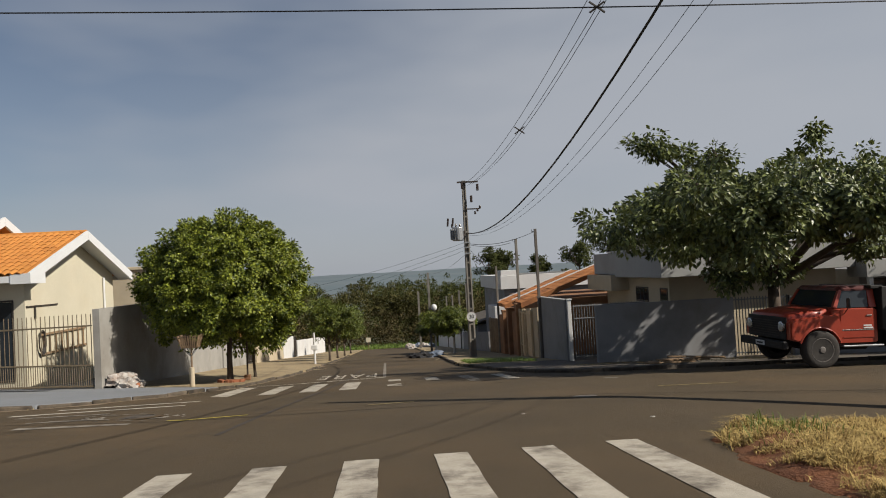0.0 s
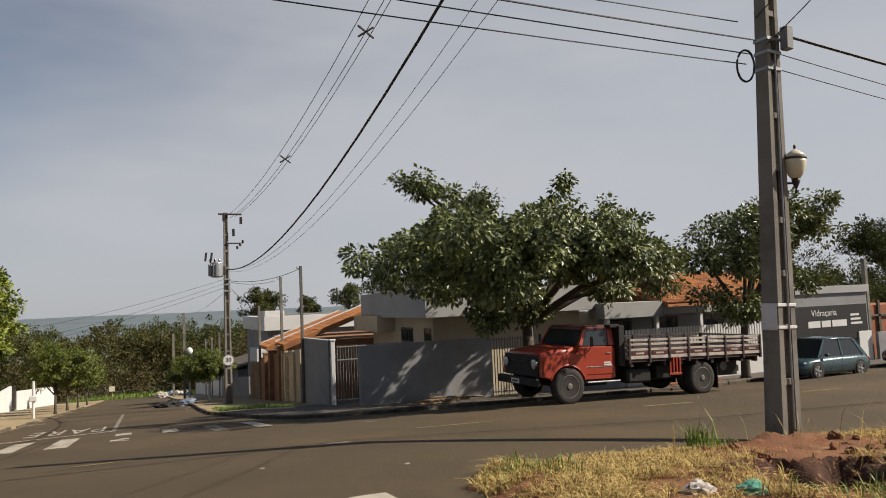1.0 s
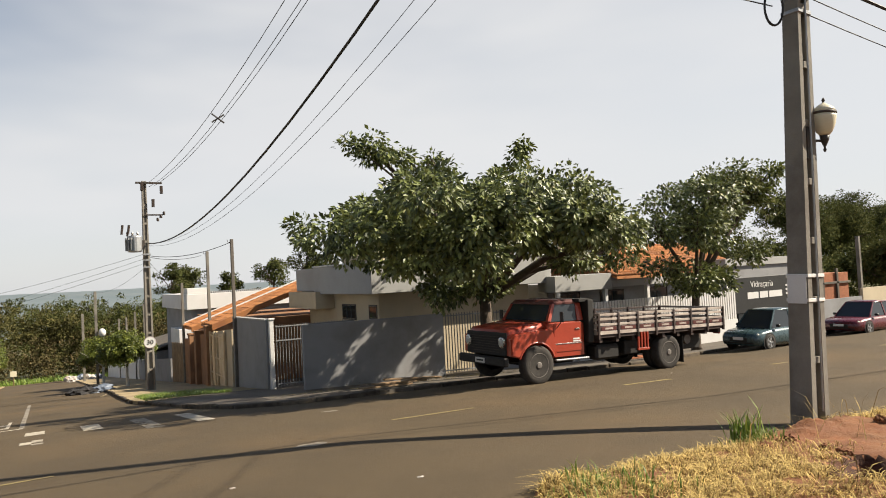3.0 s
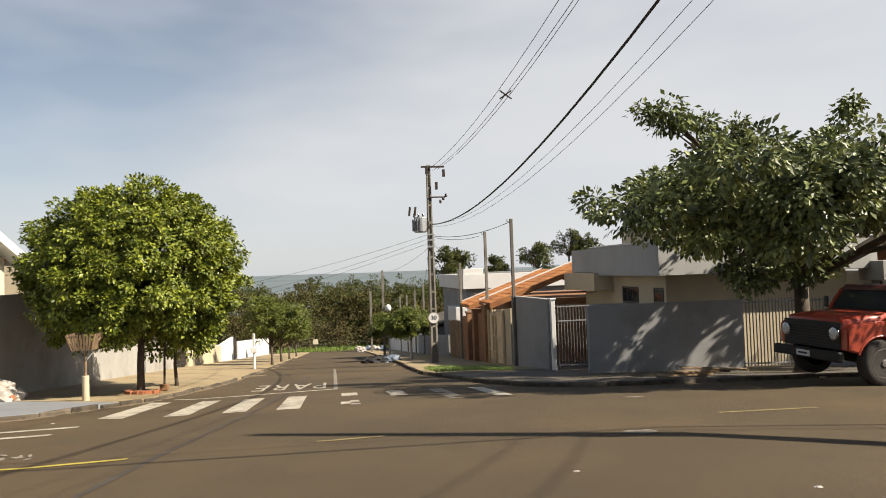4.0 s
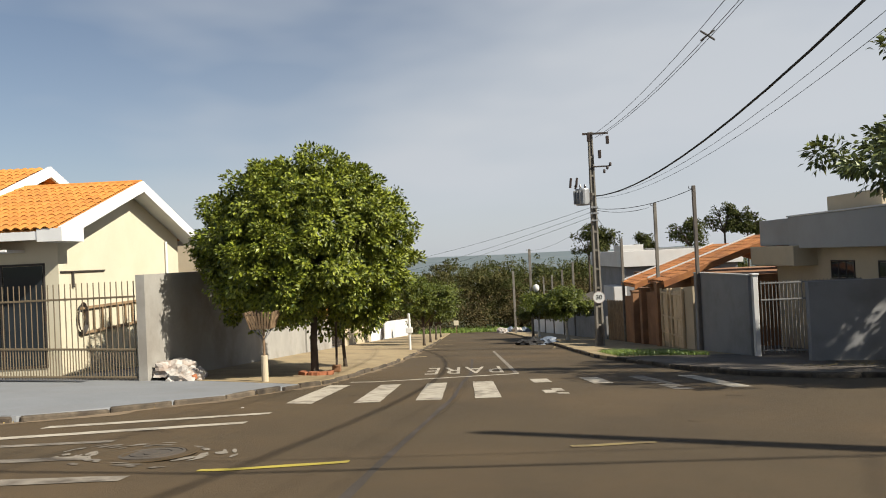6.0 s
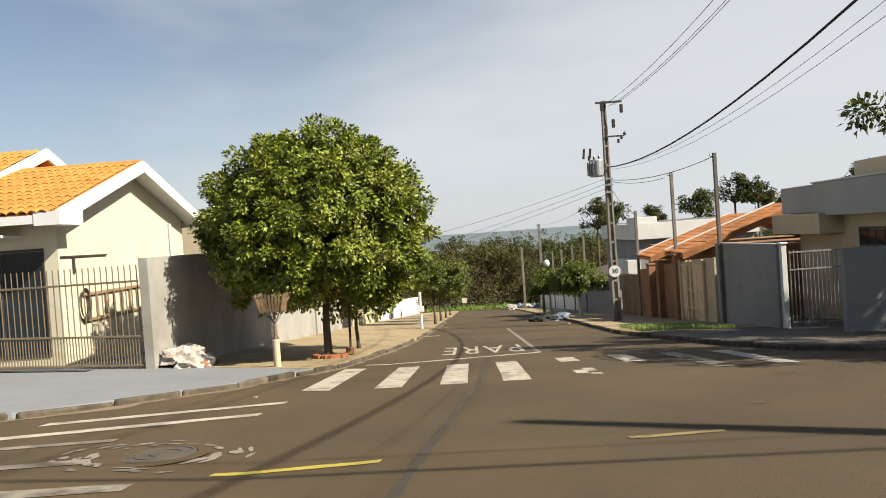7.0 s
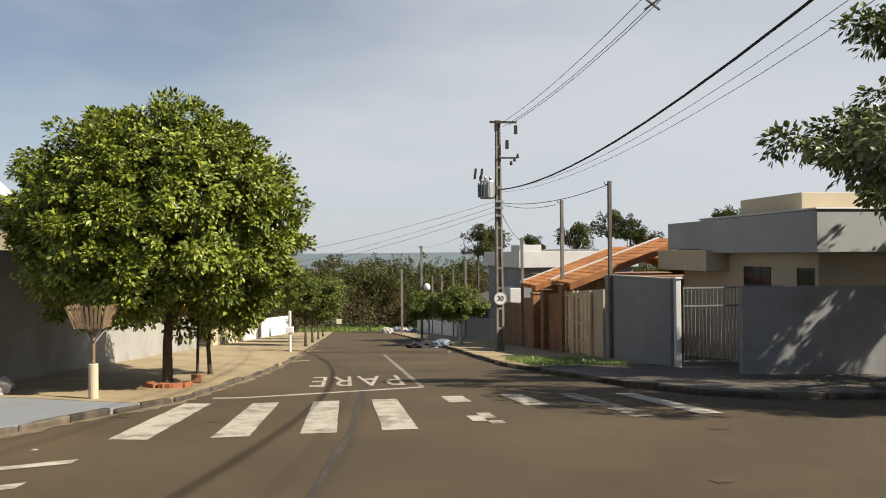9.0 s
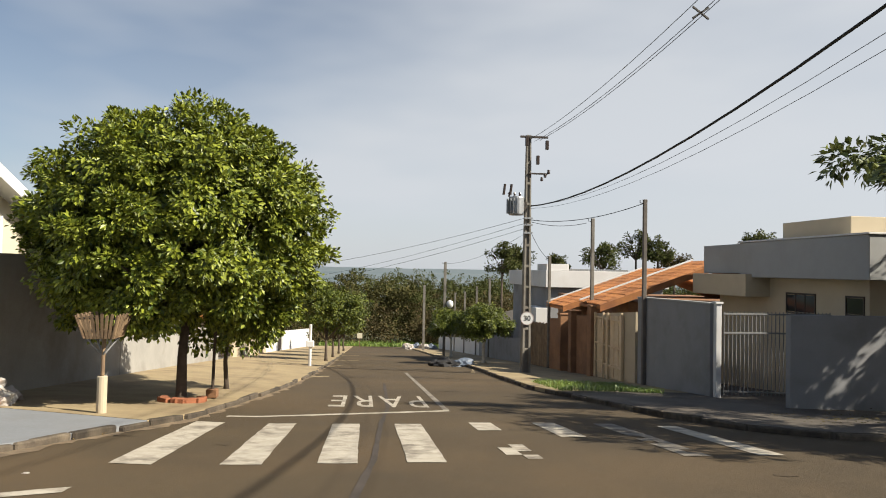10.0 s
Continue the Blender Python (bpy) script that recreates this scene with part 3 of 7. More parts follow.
def limbs(bm, base, fork, lobes, r0, seed, every=1):
    """A tapered trunk from base to fork, and a bent limb with twigs into each lobe."""
    rnd = random.Random(seed)
    base, fork = Vector(base), Vector(fork)
    mid = base.lerp(fork, 0.5) + Vector((rnd.uniform(-0.05, 0.05), rnd.uniform(-0.05, 0.05), 0))
    tube(bm, [base - Vector((0, 0, 0.05)), base + Vector((0, 0, 0.12)), mid, fork], [r0 * 1.5, r0 * 1.08, r0 * 0.92, r0 * 0.8], 9)
    for l in lobes[::every]:
        c = Vector(l[:3])
        m = fork.lerp(c, 0.5) + Vector((rnd.uniform(-0.15, 0.15), rnd.uniform(-0.15, 0.15), 0.05 * (c - fork).length))
        tube(bm, [fork - Vector((0, 0, r0)), m, c, c + (c - m).normalized() * l[3] * 0.5], [r0 * 0.6, r0 * 0.4, r0 * 0.2, r0 * 0.06], 6)
        for _ in range(4):
            t = c + Vector((rnd.uniform(-1, 1) * l[3], rnd.uniform(-1, 1) * l[4], rnd.uniform(-0.3, 0.9) * l[5])) * 0.8
            tube(bm, [m.lerp(c, rnd.uniform(0.2, 0.9)), t], [r0 * 0.17, r0 * 0.04], 5)


def tree(base, fork, lobes, r0, clumps, per, size, material, label, seed, bark=None, group="", fill=0.25, clump_r=0.34, every=1, droop=0.35, category="tree", gaps=()):
    t = thing("tree", base, label, category, group)
    bm = bmesh.new()
    limbs(bm, base, fork, lobes, r0, seed, every)
    part("trunk", bm, bark or BARK, t, smooth=True)
    v, f = leaves(lobes, clumps, per, size, seed, droop, fill, clump_r, gaps)
    mesh_part("crown", v, f, material, t)
    return t


def blob(cx, cy, cz, r, n, seed, flat=0.8, inner=0.45):
    """Lobes filling a rounded crown with an uneven outline."""
    rnd = random.Random(seed)
    out = [(cx, cy, cz, r * 0.62, r * 0.62, r * 0.62 * flat)]
    for k in range(n):
        a, e = rnd.uniform(0, 6.283), rnd.uniform(-0.75, 1.3)
        q = r * rnd.uniform(0.5, 0.68)
        s = r * rnd.uniform(inner * 0.7, inner)
        out.append((cx + q * math.cos(a) * math.cos(e), cy + q * math.sin(a) * math.cos(e), cz + q * math.sin(e) * flat, s, s, s * 0.85))
    return out


def dome(cx, cy, cz, rx, rz, n, seed, low=-0.75):
    """Even boughs over a clipped round crown, each a little off its place, down to the sine low."""
    rnd = random.Random(seed)
    out = []
    for k in range(n):
        e = low + (1 - low) * (k + 0.5) / n
        a = 2.39996 * k + rnd.uniform(-0.25, 0.25)
        c = math.sqrt(max(0.0, 1 - e * e))
        s_ = rx * rnd.uniform(0.17, 0.25)
        q = 1 - 0.95 * s_ / rx - rnd.uniform(0.0, 0.09)
        out.append((cx + rx * q * c * math.cos(a), cy + rx * q * c * math.sin(a), cz + rz * q * e, s_, s_, s_ * 0.8))
    return out


# the round, dense pavement tree
LX, LY = -6.5, 22.9
tree((LX, LY, gz(LX, LY) + 0.08), (LX + 0.05, LY, 0.75), [(-6.52, 22.9, 2.25, 2.0, 1.95, 1.6)] + dome(-6.52, 22.9, 2.22, 2.7, 2.34, 85, 3, -0.72) + [(-7.6, 22.5, 0.75, 0.7, 0.8, 0.4), (-5.4, 22.8, 0.75, 0.8, 0.8, 0.4), (-6.5, 22.5, 0.85, 0.8, 0.8, 0.4)], 0.09, 1700, 100, 0.096, LEAF_LIGHT,
     "dense round-crowned green pavement tree", 3, fill=0.25, clump_r=0.22, every=8)
tree((-6.3, 25.9, gz(-6.3, 25.9) + 0.08), (-6.3, 25.9, 0.1), [(-6.0, 25.6, 0.35, 0.75, 0.7, 0.55), (-6.7, 25.4, 0.3, 0.6, 0.6, 0.5), (-5.6, 25.8, 0.5, 0.6, 0.6, 0.5)] + blob(-7.0, 26.3, 1.75, 1.6, 10, 9, 0.85, 0.4), 0.05, 230, 60, 0.12, LEAF_LIGHT, "young pavement tree with low branches", 4, clump_r=0.26)

# the broad, open tree beside the truck
RT = []
for k, (x, y, z, a, b, c) in enumerate(((6.55, 20.2, 5.4, 0.55, 0.6, 0.3), (5.2, 19.9, 3.15, 1.0, 1.1, 0.6), (6.6, 20.3, 3.6, 1.2, 1.3, 0.8), (8.0, 20.8, 4.4, 1.1, 1.2, 0.75), (7.7, 19.8, 2.9, 1.3, 1.2, 0.85),
                                        (9.3, 20.0, 3.6, 1.4, 1.5, 1.0), (11.3, 20.6, 4.5, 1.15, 1.3, 0.85), (12.7, 20.3, 4.2, 1.1, 1.3, 0.8), (14.0, 20.2, 3.4, 1.15, 1.3, 0.75), (14.9, 20.0, 2.6, 0.75, 0.9, 0.6),
                                        (12.0, 20.6, 3.2, 0.9, 1.0, 0.55), (8.6, 20.3, 2.0, 0.9, 1.0, 0.6), (10.2, 20.6, 4.0, 1.2, 1.2, 0.85), (11.4, 20.4, 5.5, 0.35, 0.35, 0.4), (9.4, 20.4, 2.6, 1.1, 1.0, 0.7), (12.9, 19.9, 2.3, 0.7, 0.7, 0.4),
                                        (10.8, 20.3, 3.4, 1.0, 1.0, 0.6), (6.9, 20.2, 2.6, 0.8, 0.9, 0.5), (13.4, 20.3, 3.9, 0.9, 0.9, 0.6))):
    # the crown is as deep as it is wide: its lobes stand in three layers across the pavement and the road
    depth = (20.4, 18.4, 18.8, 22.6, 17.6, 20.8, 16.2, 17.0, 16.4, 20.2, 17.2, 21.5, 16.6, 20.4, 22.8, 17.6, 23.0, 19.6, 16.2)[k]
    f = (depth - 3.2) / (y - 3.2)
    RT.append((-1.4 + (x + 1.4) * f, depth, 2.1 + (z - 2.1) * f, 0.9 * a * f, b * 1.1, 0.88 * c * f))
for l in [RT[k] for k in (2, 3, 4, 5, 6, 7, 8, 10, 12, 14, 16, 18)]:
    depth = 22.0 if l[1] < 19 else 16.6
    f = (depth - 3.2) / (l[1] - 3.2)
    RT.append((-1.4 + (l[0] + 1.4) * f, depth, 2.1 + (l[2] - 2.1) * f, 0.9 * l[3] * f, l[4], 0.9 * l[5] * f))
RT += [(9.0, 21.8, 3.4, 1.0, 1.0, 0.7), (10.3, 21.6, 4.1, 0.75, 0.8, 0.55), (11.6, 21.6, 4.4, 0.95, 1.0, 0.65), (8.2, 21.9, 2.8, 0.85, 0.9, 0.55), (12.8, 21.5, 4.2, 0.85, 0.9, 0.6), (7.4, 21.6, 3.5, 0.8, 0.8, 0.5),
       (10.4, 15.8, 2.95, 0.6, 0.6, 0.4), (9.6, 15.7, 3.2, 0.7, 0.6, 0.45), (10.9, 15.9, 2.75, 0.4, 0.5, 0.3)]
RT += [(5.85, 20.4, 5.6, 0.3, 0.3, 0.17), (7.3, 20.4, 5.25, 0.42, 0.4, 0.26), (8.3, 20.4, 4.95, 0.6, 0.6, 0.36), (11.5, 20.4, 5.65, 0.26, 0.26, 0.3), (4.6, 20.4, 3.4, 0.42, 0.4, 0.24), (15.4, 20.3, 3.3, 0.5, 0.5, 0.3), (12.8, 20.4, 5.0, 0.5, 0.5, 0.3)]
RT += [(8.6, 20.9, 1.6, 0.7, 0.8, 0.4), (9.6, 20.0, 1.8, 0.7, 0.8, 0.4), (10.6, 20.8, 1.75, 0.7, 0.8, 0.4),
       (6.4, 20.5, 5.75, 0.45, 0.4, 0.22), (8.4, 20.5, 5.3, 0.4, 0.4, 0.25), (11.6, 20.5, 5.95, 0.22, 0.25, 0.32), (12.9, 20.5, 5.3, 0.5, 0.5, 0.28), (15.8, 20.4, 3.2, 0.5, 0.5, 0.3), (14.3, 20.4, 4.6, 0.5, 0.5, 0.3)]
tree((9.95, 20.55, gz(9.95, 20.55) + 0.12), (9.95, 20.5, 1.5), RT, 0.2, 1480, 42, 0.16, LEAF_DARK, "broad spreading tree with open dark crown over a truck", 7, fill=0.3, clump_r=0.31, droop=0.6, every=3,
     gaps=[((x, 23.44, z), tuple(SUN_TO), w) for x, z, w in ((6.1, -0.85, 0.3), (6.5, -0.2, 0.36), (7.0, 0.05, 0.3), (7.3, 0.5, 0.34), (8.5, -0.85, 0.26), (9.05, -0.2, 0.32), (9.65, 0.35, 0.28))])
RT2 = [(x, 20.9 + dy, z, r, r * 1.2, 0.75 * r) for x, dy, z, r in ((17.7, 0, 3.3, 0.7), (18.7, 0.6, 4.2, 0.9), (19.9, -0.5, 4.3, 1.0), (20.9, 0.3, 4.8, 0.9), (22.0, 0, 5.2, 0.8), (22.0, 0.7, 3.9, 0.85), (19.1, -0.6, 3.2, 0.95), (20.6, 0.4, 3.5, 0.8), (19.4, 0, 1.5, 0.75), (20.8, 0.4, 1.4, 0.8), (18.4, 0.5, 1.9, 0.6), (22.6, -0.3, 2.3, 0.65), (24.2, 0, 5.4, 0.6), (24.5, 0, 4.3, 0.55), (23.2, 0.3, 4.6, 0.8))]
tree((19.4, 20.9, gz(19.4, 20.9) + 0.1), (19.6, 20.9, 1.3), RT2, 0.16, 420, 40, 0.17, LEAF_DARK, "slender pavement tree with dark leaves beside a gate", 8, fill=0.3, clump_r=0.34, droop=0.5, every=2)

# small trees farther down both pavements
for k, (x, y, r, h) in enumerate(((-5.15, 44.3, 1.95, 2.4), (-5.1, 50.5, 1.85, 2.4), (-5.05, 58.0, 1.8, 2.3), (-5.0, 67.0, 1.8, 2.3))):
    z = gz(x, y) + 0.12
    tree((x, y, z), (x, y, z + 1.0), blob(x, y, z + h, r, 14, 30 + k, 0.78, 0.4), 0.07, 330, 56, 0.11, LEAF_CLIPPED, "small round green tree on the pavement", 40 + k, group="small pavement trees", every=3, clump_r=0.26)
for k, (x, y, r, h) in enumerate(((2.7, 44.6, 1.6, 1.95), (2.2, 54.0, 1.7, 2.0))):
    z = gz(x, y) + 0.12
    tree((x, y, z), (x, y, z + 1.2), blob(x, y, z + h, r, 14, 50 + k, 0.55, 0.38), 0.08, 330, 50, 0.11, LEAF_CLIPPED, "clipped pavement tree with a limewashed trunk", 60 + k, bark=WHITE_BARK, group="clipped trees", every=4, clump_r=0.24)

# sandy dust along the gutter of the corner
DUST = surface("sandy dust", (0.3, 0.225, 0.145), (0.22, 0.16, 0.1), 3.0, 0.95, 0.4, 60.0, (0.1, 0.075, 0.05), 1.8, 0.9)
for line in ([(-16, 14.05), (-12, 14.05), (-9.6, 14.42), (-8.5, 14.85), (-7.85, 15.8), (-6.9, 17.6), (-6.4, 19.3), (-6.0, 20.9), (-5.8, 22.8), (-5.5, 25.2), (-5.25, 29.2), (-5.05, 36), (-4.9, 50)], [(1.5, 60), (1.35, 37), (1.2, 33), (1.15, 28), (1.6, 25)]):
    verts, faces = [], []
    pts = along(line, 0.2)
    for i, (x, y) in enumerate(pts):
        a, b = pts[max(i - 1, 0)], pts[min(i + 1, len(pts) - 1)]
        d = Vector((b[1] - a[1], a[0] - b[0])).normalized()
        side = 1 if line[0][0] < 0 else -1
        w = 0.2 + 0.16 * noise.noise((x * 1.7, y * 1.7, 1)) + 0.1 * noise.noise((x * 6, y * 6, 2))
        q = (x + d.x * side * w, y + d.y * side * w)
        verts += [(x, y, gz(x, y) + 0.007), (q[0], q[1], gz(*q) + 0.005)]
        if i:
            faces.append((2 * i - 2, 2 * i - 1, 2 * i + 1, 2 * i))
    tagged(mesh_part("gutter_dust", verts, faces, DUST), "sandy dust gathered along the kerb", "dust", "", "structure")

# ---- walls and houses ----
def prism(bm, pts, axis, lo, hi):
    """A solid from an outline; axis 'x' or 'y' is the way it is pushed from lo to hi."""
    put = (lambda a, p: (a, p[0], p[1])) if axis == "x" else (lambda a, p: (p[0], a, p[1]))
    A = [bm.verts.new(put(lo, p)) for p in pts]
    B = [bm.verts.new(put(hi, p)) for p in pts]
    bm.faces.new(A)
    bm.faces.new(B[::-1])
    for k in range(len(pts)):
        j = (k + 1) % len(pts)
        bm.faces.new((A[k], B[k], B[j], A[j]))
    bmesh.ops.recalc_face_normals(bm, faces=bm.faces)


def wall_along(name, a, b, top, material, label, thick=0.15, cap=None, category="wall", group="", deep=0.4):
    """A boundary wall between two plan points, its foot in the ground, its top level (or from top[0] to top[1])."""
    t0, t1 = top if isinstance(top, tuple) else (top, top)
    d = Vector((b[0] - a[0], b[1] - a[1])).normalized()
    s = Vector((-d.y, d.x)) * thick / 2
    th = thing(name, (a[0], a[1], gz(*a)), label, category, group)
    bm = bmesh.new()
    n = max(1, round(math.dist(a, b) / 1.5))
    rings = []
    for k in range(n + 1):
        x, y = a[0] + (b[0] - a[0]) * k / n, a[1] + (b[1] - a[1]) * k / n
        z0, z1 = gz(x, y) - deep, t0 + (t1 - t0) * k / n
        rings.append([bm.verts.new(q) for q in ((x - s.x, y - s.y, z0), (x + s.x, y + s.y, z0), (x + s.x, y + s.y, z1), (x - s.x, y - s.y, z1))])
    for p, q in zip(rings, rings[1:]):
        for k in range(4):
            bm.faces.new((p[k], p[(k + 1) % 4], q[(k + 1) % 4], q[k]))
    bm.faces.new(rings[0][::-1])
    bm.faces.new(rings[-1])
    bmesh.ops.recalc_face_normals(bm, faces=bm.faces)
    part("masonry", bm, material, th)
    if cap:
        bm = bmesh.new()
        c = Vector((-d.y, d.x)) * (thick / 2 + 0.03)
        P = [(a[0] - c.x, a[1] - c.y, t0 + 0.002), (a[0] + c.x, a[1] + c.y, t0 + 0.002), (b[0] + c.x, b[1] + c.y, t1 + 0.002), (b[0] - c.x, b[1] - c.y, t1 + 0.002)]
        lo = [bm.verts.new(p) for p in P]
        hi = [bm.verts.new((p[0], p[1], p[2] + 0.04)) for p in P]
        bm.faces.new(lo[::-1])
        bm.faces.new(hi)
        for k in range(4):
            bm.faces.new((lo[k], lo[(k + 1) % 4], hi[(k + 1) % 4], hi[k]))
        bmesh.ops.recalc_face_normals(bm, faces=bm.faces)
        part("coping", bm, cap, th)
    return th


def barred_gate(a, b, top, foot, step, r, material, label, low=0.0, rails=(), sides=6):
    """A gate of upright bars between two plan points; low: height up to which extra bars stand between."""
    g = thing("metal_gate", (a[0], a[1], foot[0]), label, "gate")
    n = max(2, round(math.dist(a, b) / step))
    for k in range(n + 1):
        f = k / n
        x, y, z = a[0] + (b[0] - a[0]) * f, a[1] + (b[1] - a[1]) * f, foot[0] + (foot[1] - foot[0]) * f
        part("bar", tubed([(x, y, z), (x, y, top)], r, sides), material, g)
        if low and k < n:
            f = (k + 0.5) / n
            x, y, z = a[0] + (b[0] - a[0]) * f, a[1] + (b[1] - a[1]) * f, foot[0] + (foot[1] - foot[0]) * f
            part("short_bar", tubed([(x, y, z), (x, y, z + low)], r, sides), material, g)
    d = Vector((b[0] - a[0], b[1] - a[1], 0)).normalized()
    yaw = math.degrees(math.atan2(d.y, d.x))
    ln = math.dist(a, b)
    for h in rails:
        za, zb = (foot[0] + h, foot[1] + h) if h < 1 else (h - 10, h - 10)
        tl = -math.degrees(math.atan2(zb - za, ln))
        part("rail", boxed((-0.02, -0.024, -0.02), (ln + 0.02, 0.024, 0.02), 0.004, pose(a[0], a[1], za, 0, tl, yaw)), material, g)
    return g


def window(parent, m, w, h, frame_mat, panes=2, depth=0.06, glass=None):
    """A window in the plane of m (x right, z up, y inwards), frame proud of the wall, panes set back."""
    win = part("window", boxed((-w / 2 - 0.04, -0.02, -h - 0.05), (w / 2 + 0.04, 0.05, -h), 0.006, m), frame_mat, parent)
    for x0, x1, z0, z1 in ((-w / 2 - 0.04, w / 2 + 0.04, 0, 0.05), (-w / 2 - 0.04, -w / 2, -h, 0), (w / 2, w / 2 + 0.04, -h, 0)):
        part("frame", boxed((x0, -0.02, z0), (x1, 0.05, z1), 0.004, m), frame_mat, win)
    for k in range(panes):
        x0, x1 = -w / 2 + w * k / panes, -w / 2 + w * (k + 1) / panes
        part("pane", boxed((x0 + 0.015, -0.006, -h + 0.01), (x1 - 0.015, 0.0, -0.01), 0, m), glass or DARK_GLASS, win)
        if k:
            part("mullion", boxed((x0 - 0.015, -0.018, -h), (x0 + 0.015, 0.01, 0), 0.003, m), frame_mat, win)
    return win


FACE_W = lambda x, y, z: pose(x, y, z, 0, 0, -90)     # a face looking west, towards the street's middle
FACE_S = lambda x, y, z: pose(x, y, z, 0, 0, 0)       # a face looking south, towards the cross street


def tile_mesh(w=0.21, l=0.42, name="tile"):
    """One barrel tile: a low arch with thickness, lying along y (down the slope is -y)."""
    bm = bmesh.new()
    prof = [(-w / 2, 0.0), (-w * 0.36, 0.028), (-w * 0.12, 0.055), (w * 0.12, 0.055), (w * 0.36, 0.028), (w / 2, 0.0)]
    a = [bm.verts.new((x, -l / 2, z + 0.022)) for x, z in prof]
    b = [bm.verts.new((x, l / 2, z)) for x, z in prof]
    c = [bm.verts.new((x, -l / 2, z + 0.004)) for x, z in prof]
    for k in range(5):
        bm.faces.new((a[k], a[k + 1], b[k + 1], b[k]))
        bm.faces.new((c[k + 1], c[k], a[k], a[k + 1])[::-1])
    me = bpy.data.meshes.new(name)
    bm.to_mesh(me)
    bm.free()
    return me


TILE_ME = tile_mesh()
TILE_ME.materials.append(TILE)
TILE_RED_ME = tile_mesh()
TILE_RED_ME.materials.append(TILE_RED)


def tiled(parent, origin, right, down, width, length, mesh, limit, seed=1):
    """Rows of tiles on a slope; the first ones are pieces, the rest one joined mesh."""
    right, down = Vector(right).normalized(), Vector(down).normalized()
    nrm = right.cross(-down)
    rot = Matrix((right, -down, nrm)).transposed().to_4x4()
    rnd = random.Random(seed)
    nx, ny = int(width / 0.215), int(length / 0.345)
    rest = []
    count = 0
    for j in range(ny):
        for i in range(nx):
            p = Vector(origin) + right * (0.215 * (i + 0.5)) + down * (length - 0.345 * (j + 0.5)) + nrm * (0.012 + 0.004 * (j % 2) + rnd.uniform(0, 0.006))
            m = Matrix.Translation(p) @ rot @ pose(0, 0, 0, rnd.uniform(-0.7, 0.7), rnd.uniform(-1, 1), rnd.uniform(-0.9, 0.9))
            if count < limit:
                ob = new("roof_tile", mesh)
                ob.parent = parent
                ob.matrix_parent_inverse = parent.matrix_world.inverted()
                ob.matrix_basis = m
            else:
                rest.append(m)
            count += 1
    if rest:
        bv = np.array([v.co for v in mesh.vertices])
        bf = [list(p.vertices) for p in mesh.polygons]
        V, F = [], []
        for k, m in enumerate(rest):
            a = np.array(m)
            V += (bv @ a[:3, :3].T + a[:3, 3]).tolist()
            F += [[q + k * len(bv) for q in f] for f in bf]
        ob = mesh_part("roof_tiles", V, F, mesh.materials[0], parent)
        tagged(ob, kind="stuff")


# cream house on the corner
house = thing("house", (-12.15, 22.2, gz(-12.15, 22.2)), "single-storey cream house with orange tiled gable roof", "house")
GX, AY, AZ, EZ = -12.15, 25.45, 4.2, 2.76
part("wall", made(prism, [(22.2, -0.9), (28.9, -0.9), (28.9, 2.85), (AY, AZ - 0.11), (22.2, 2.92)], "x", -19.6, GX), PLASTER_CREAM, house)
run, rise = AY - 21.45, AZ - EZ
slope_len = math.hypot(run, rise)
for sgn in (-1, 1):
    y1 = AY + sgn * (AY - 21.45)
    part("roof", made(prism, [(AY, AZ), (AY, AZ + 0.05), (y1, EZ + 0.05), (y1, EZ)], "x", -20.0, -11.67), TILE if sgn < 0 else TILE, house, "orange clay roof slab")
    part("bargeboard", made(prism, [(AY + sgn * 0.005, AZ + 0.1), (AY + sgn * 0.005, AZ - 0.2), (y1, EZ - 0.2), (y1 + sgn * 0.03, EZ + 0.1)], "x", -11.67, -11.59), FASCIA, house, "white gable board")
    part("soffit", made(prism, [(AY, AZ - 0.12), (AY, AZ - 0.1), (y1, EZ - 0.1), (y1, EZ - 0.12)], "x", GX + 0.002, -11.68), FASCIA, house)
    part("eave_board", boxed((-20.0, y1 - 0.02, EZ - 0.16), (-11.68, y1 + 0.02, EZ + 0.03), 0.004), FASCIA, house)
part("gable_return", made(prism, [(21.415, EZ - 0.204), (22.3, EZ - 0.204), (22.3, EZ + 0.13), (21.415, EZ + 0.08)], "x", -12.14, -11.583), FASCIA, house, "white boxed eave end")
part("downpipe", tubed([(GX + 0.05, 27.9, 2.7), (GX + 0.05, 27.9, -0.8)], 0.04), FASCIA, house)
tiled(house, (-20.0, AY, AZ + 0.052), (1, 0, 0), (0, -run, -rise), 8.3, slope_len, TILE_ME, 280)
ridge = bmesh.new()
tube(ridge, [(-20, AY, AZ + 0.05), (-11.65, AY, AZ + 0.05)], 0.09, 10)
part("ridge_cap", ridge, TILE, house)
# dark glazed doors under the eave
for k in range(4):
    window(house, FACE_S(-12.98 - 1.02 * k, 22.19, 2.05), 0.95, 2.3, IRON, 1)
part("awning", boxed((-17.5, 21.5, 2.36), (-12.9, 22.18, 2.42), 0.01, None), FASCIA, house, "thin white awning")
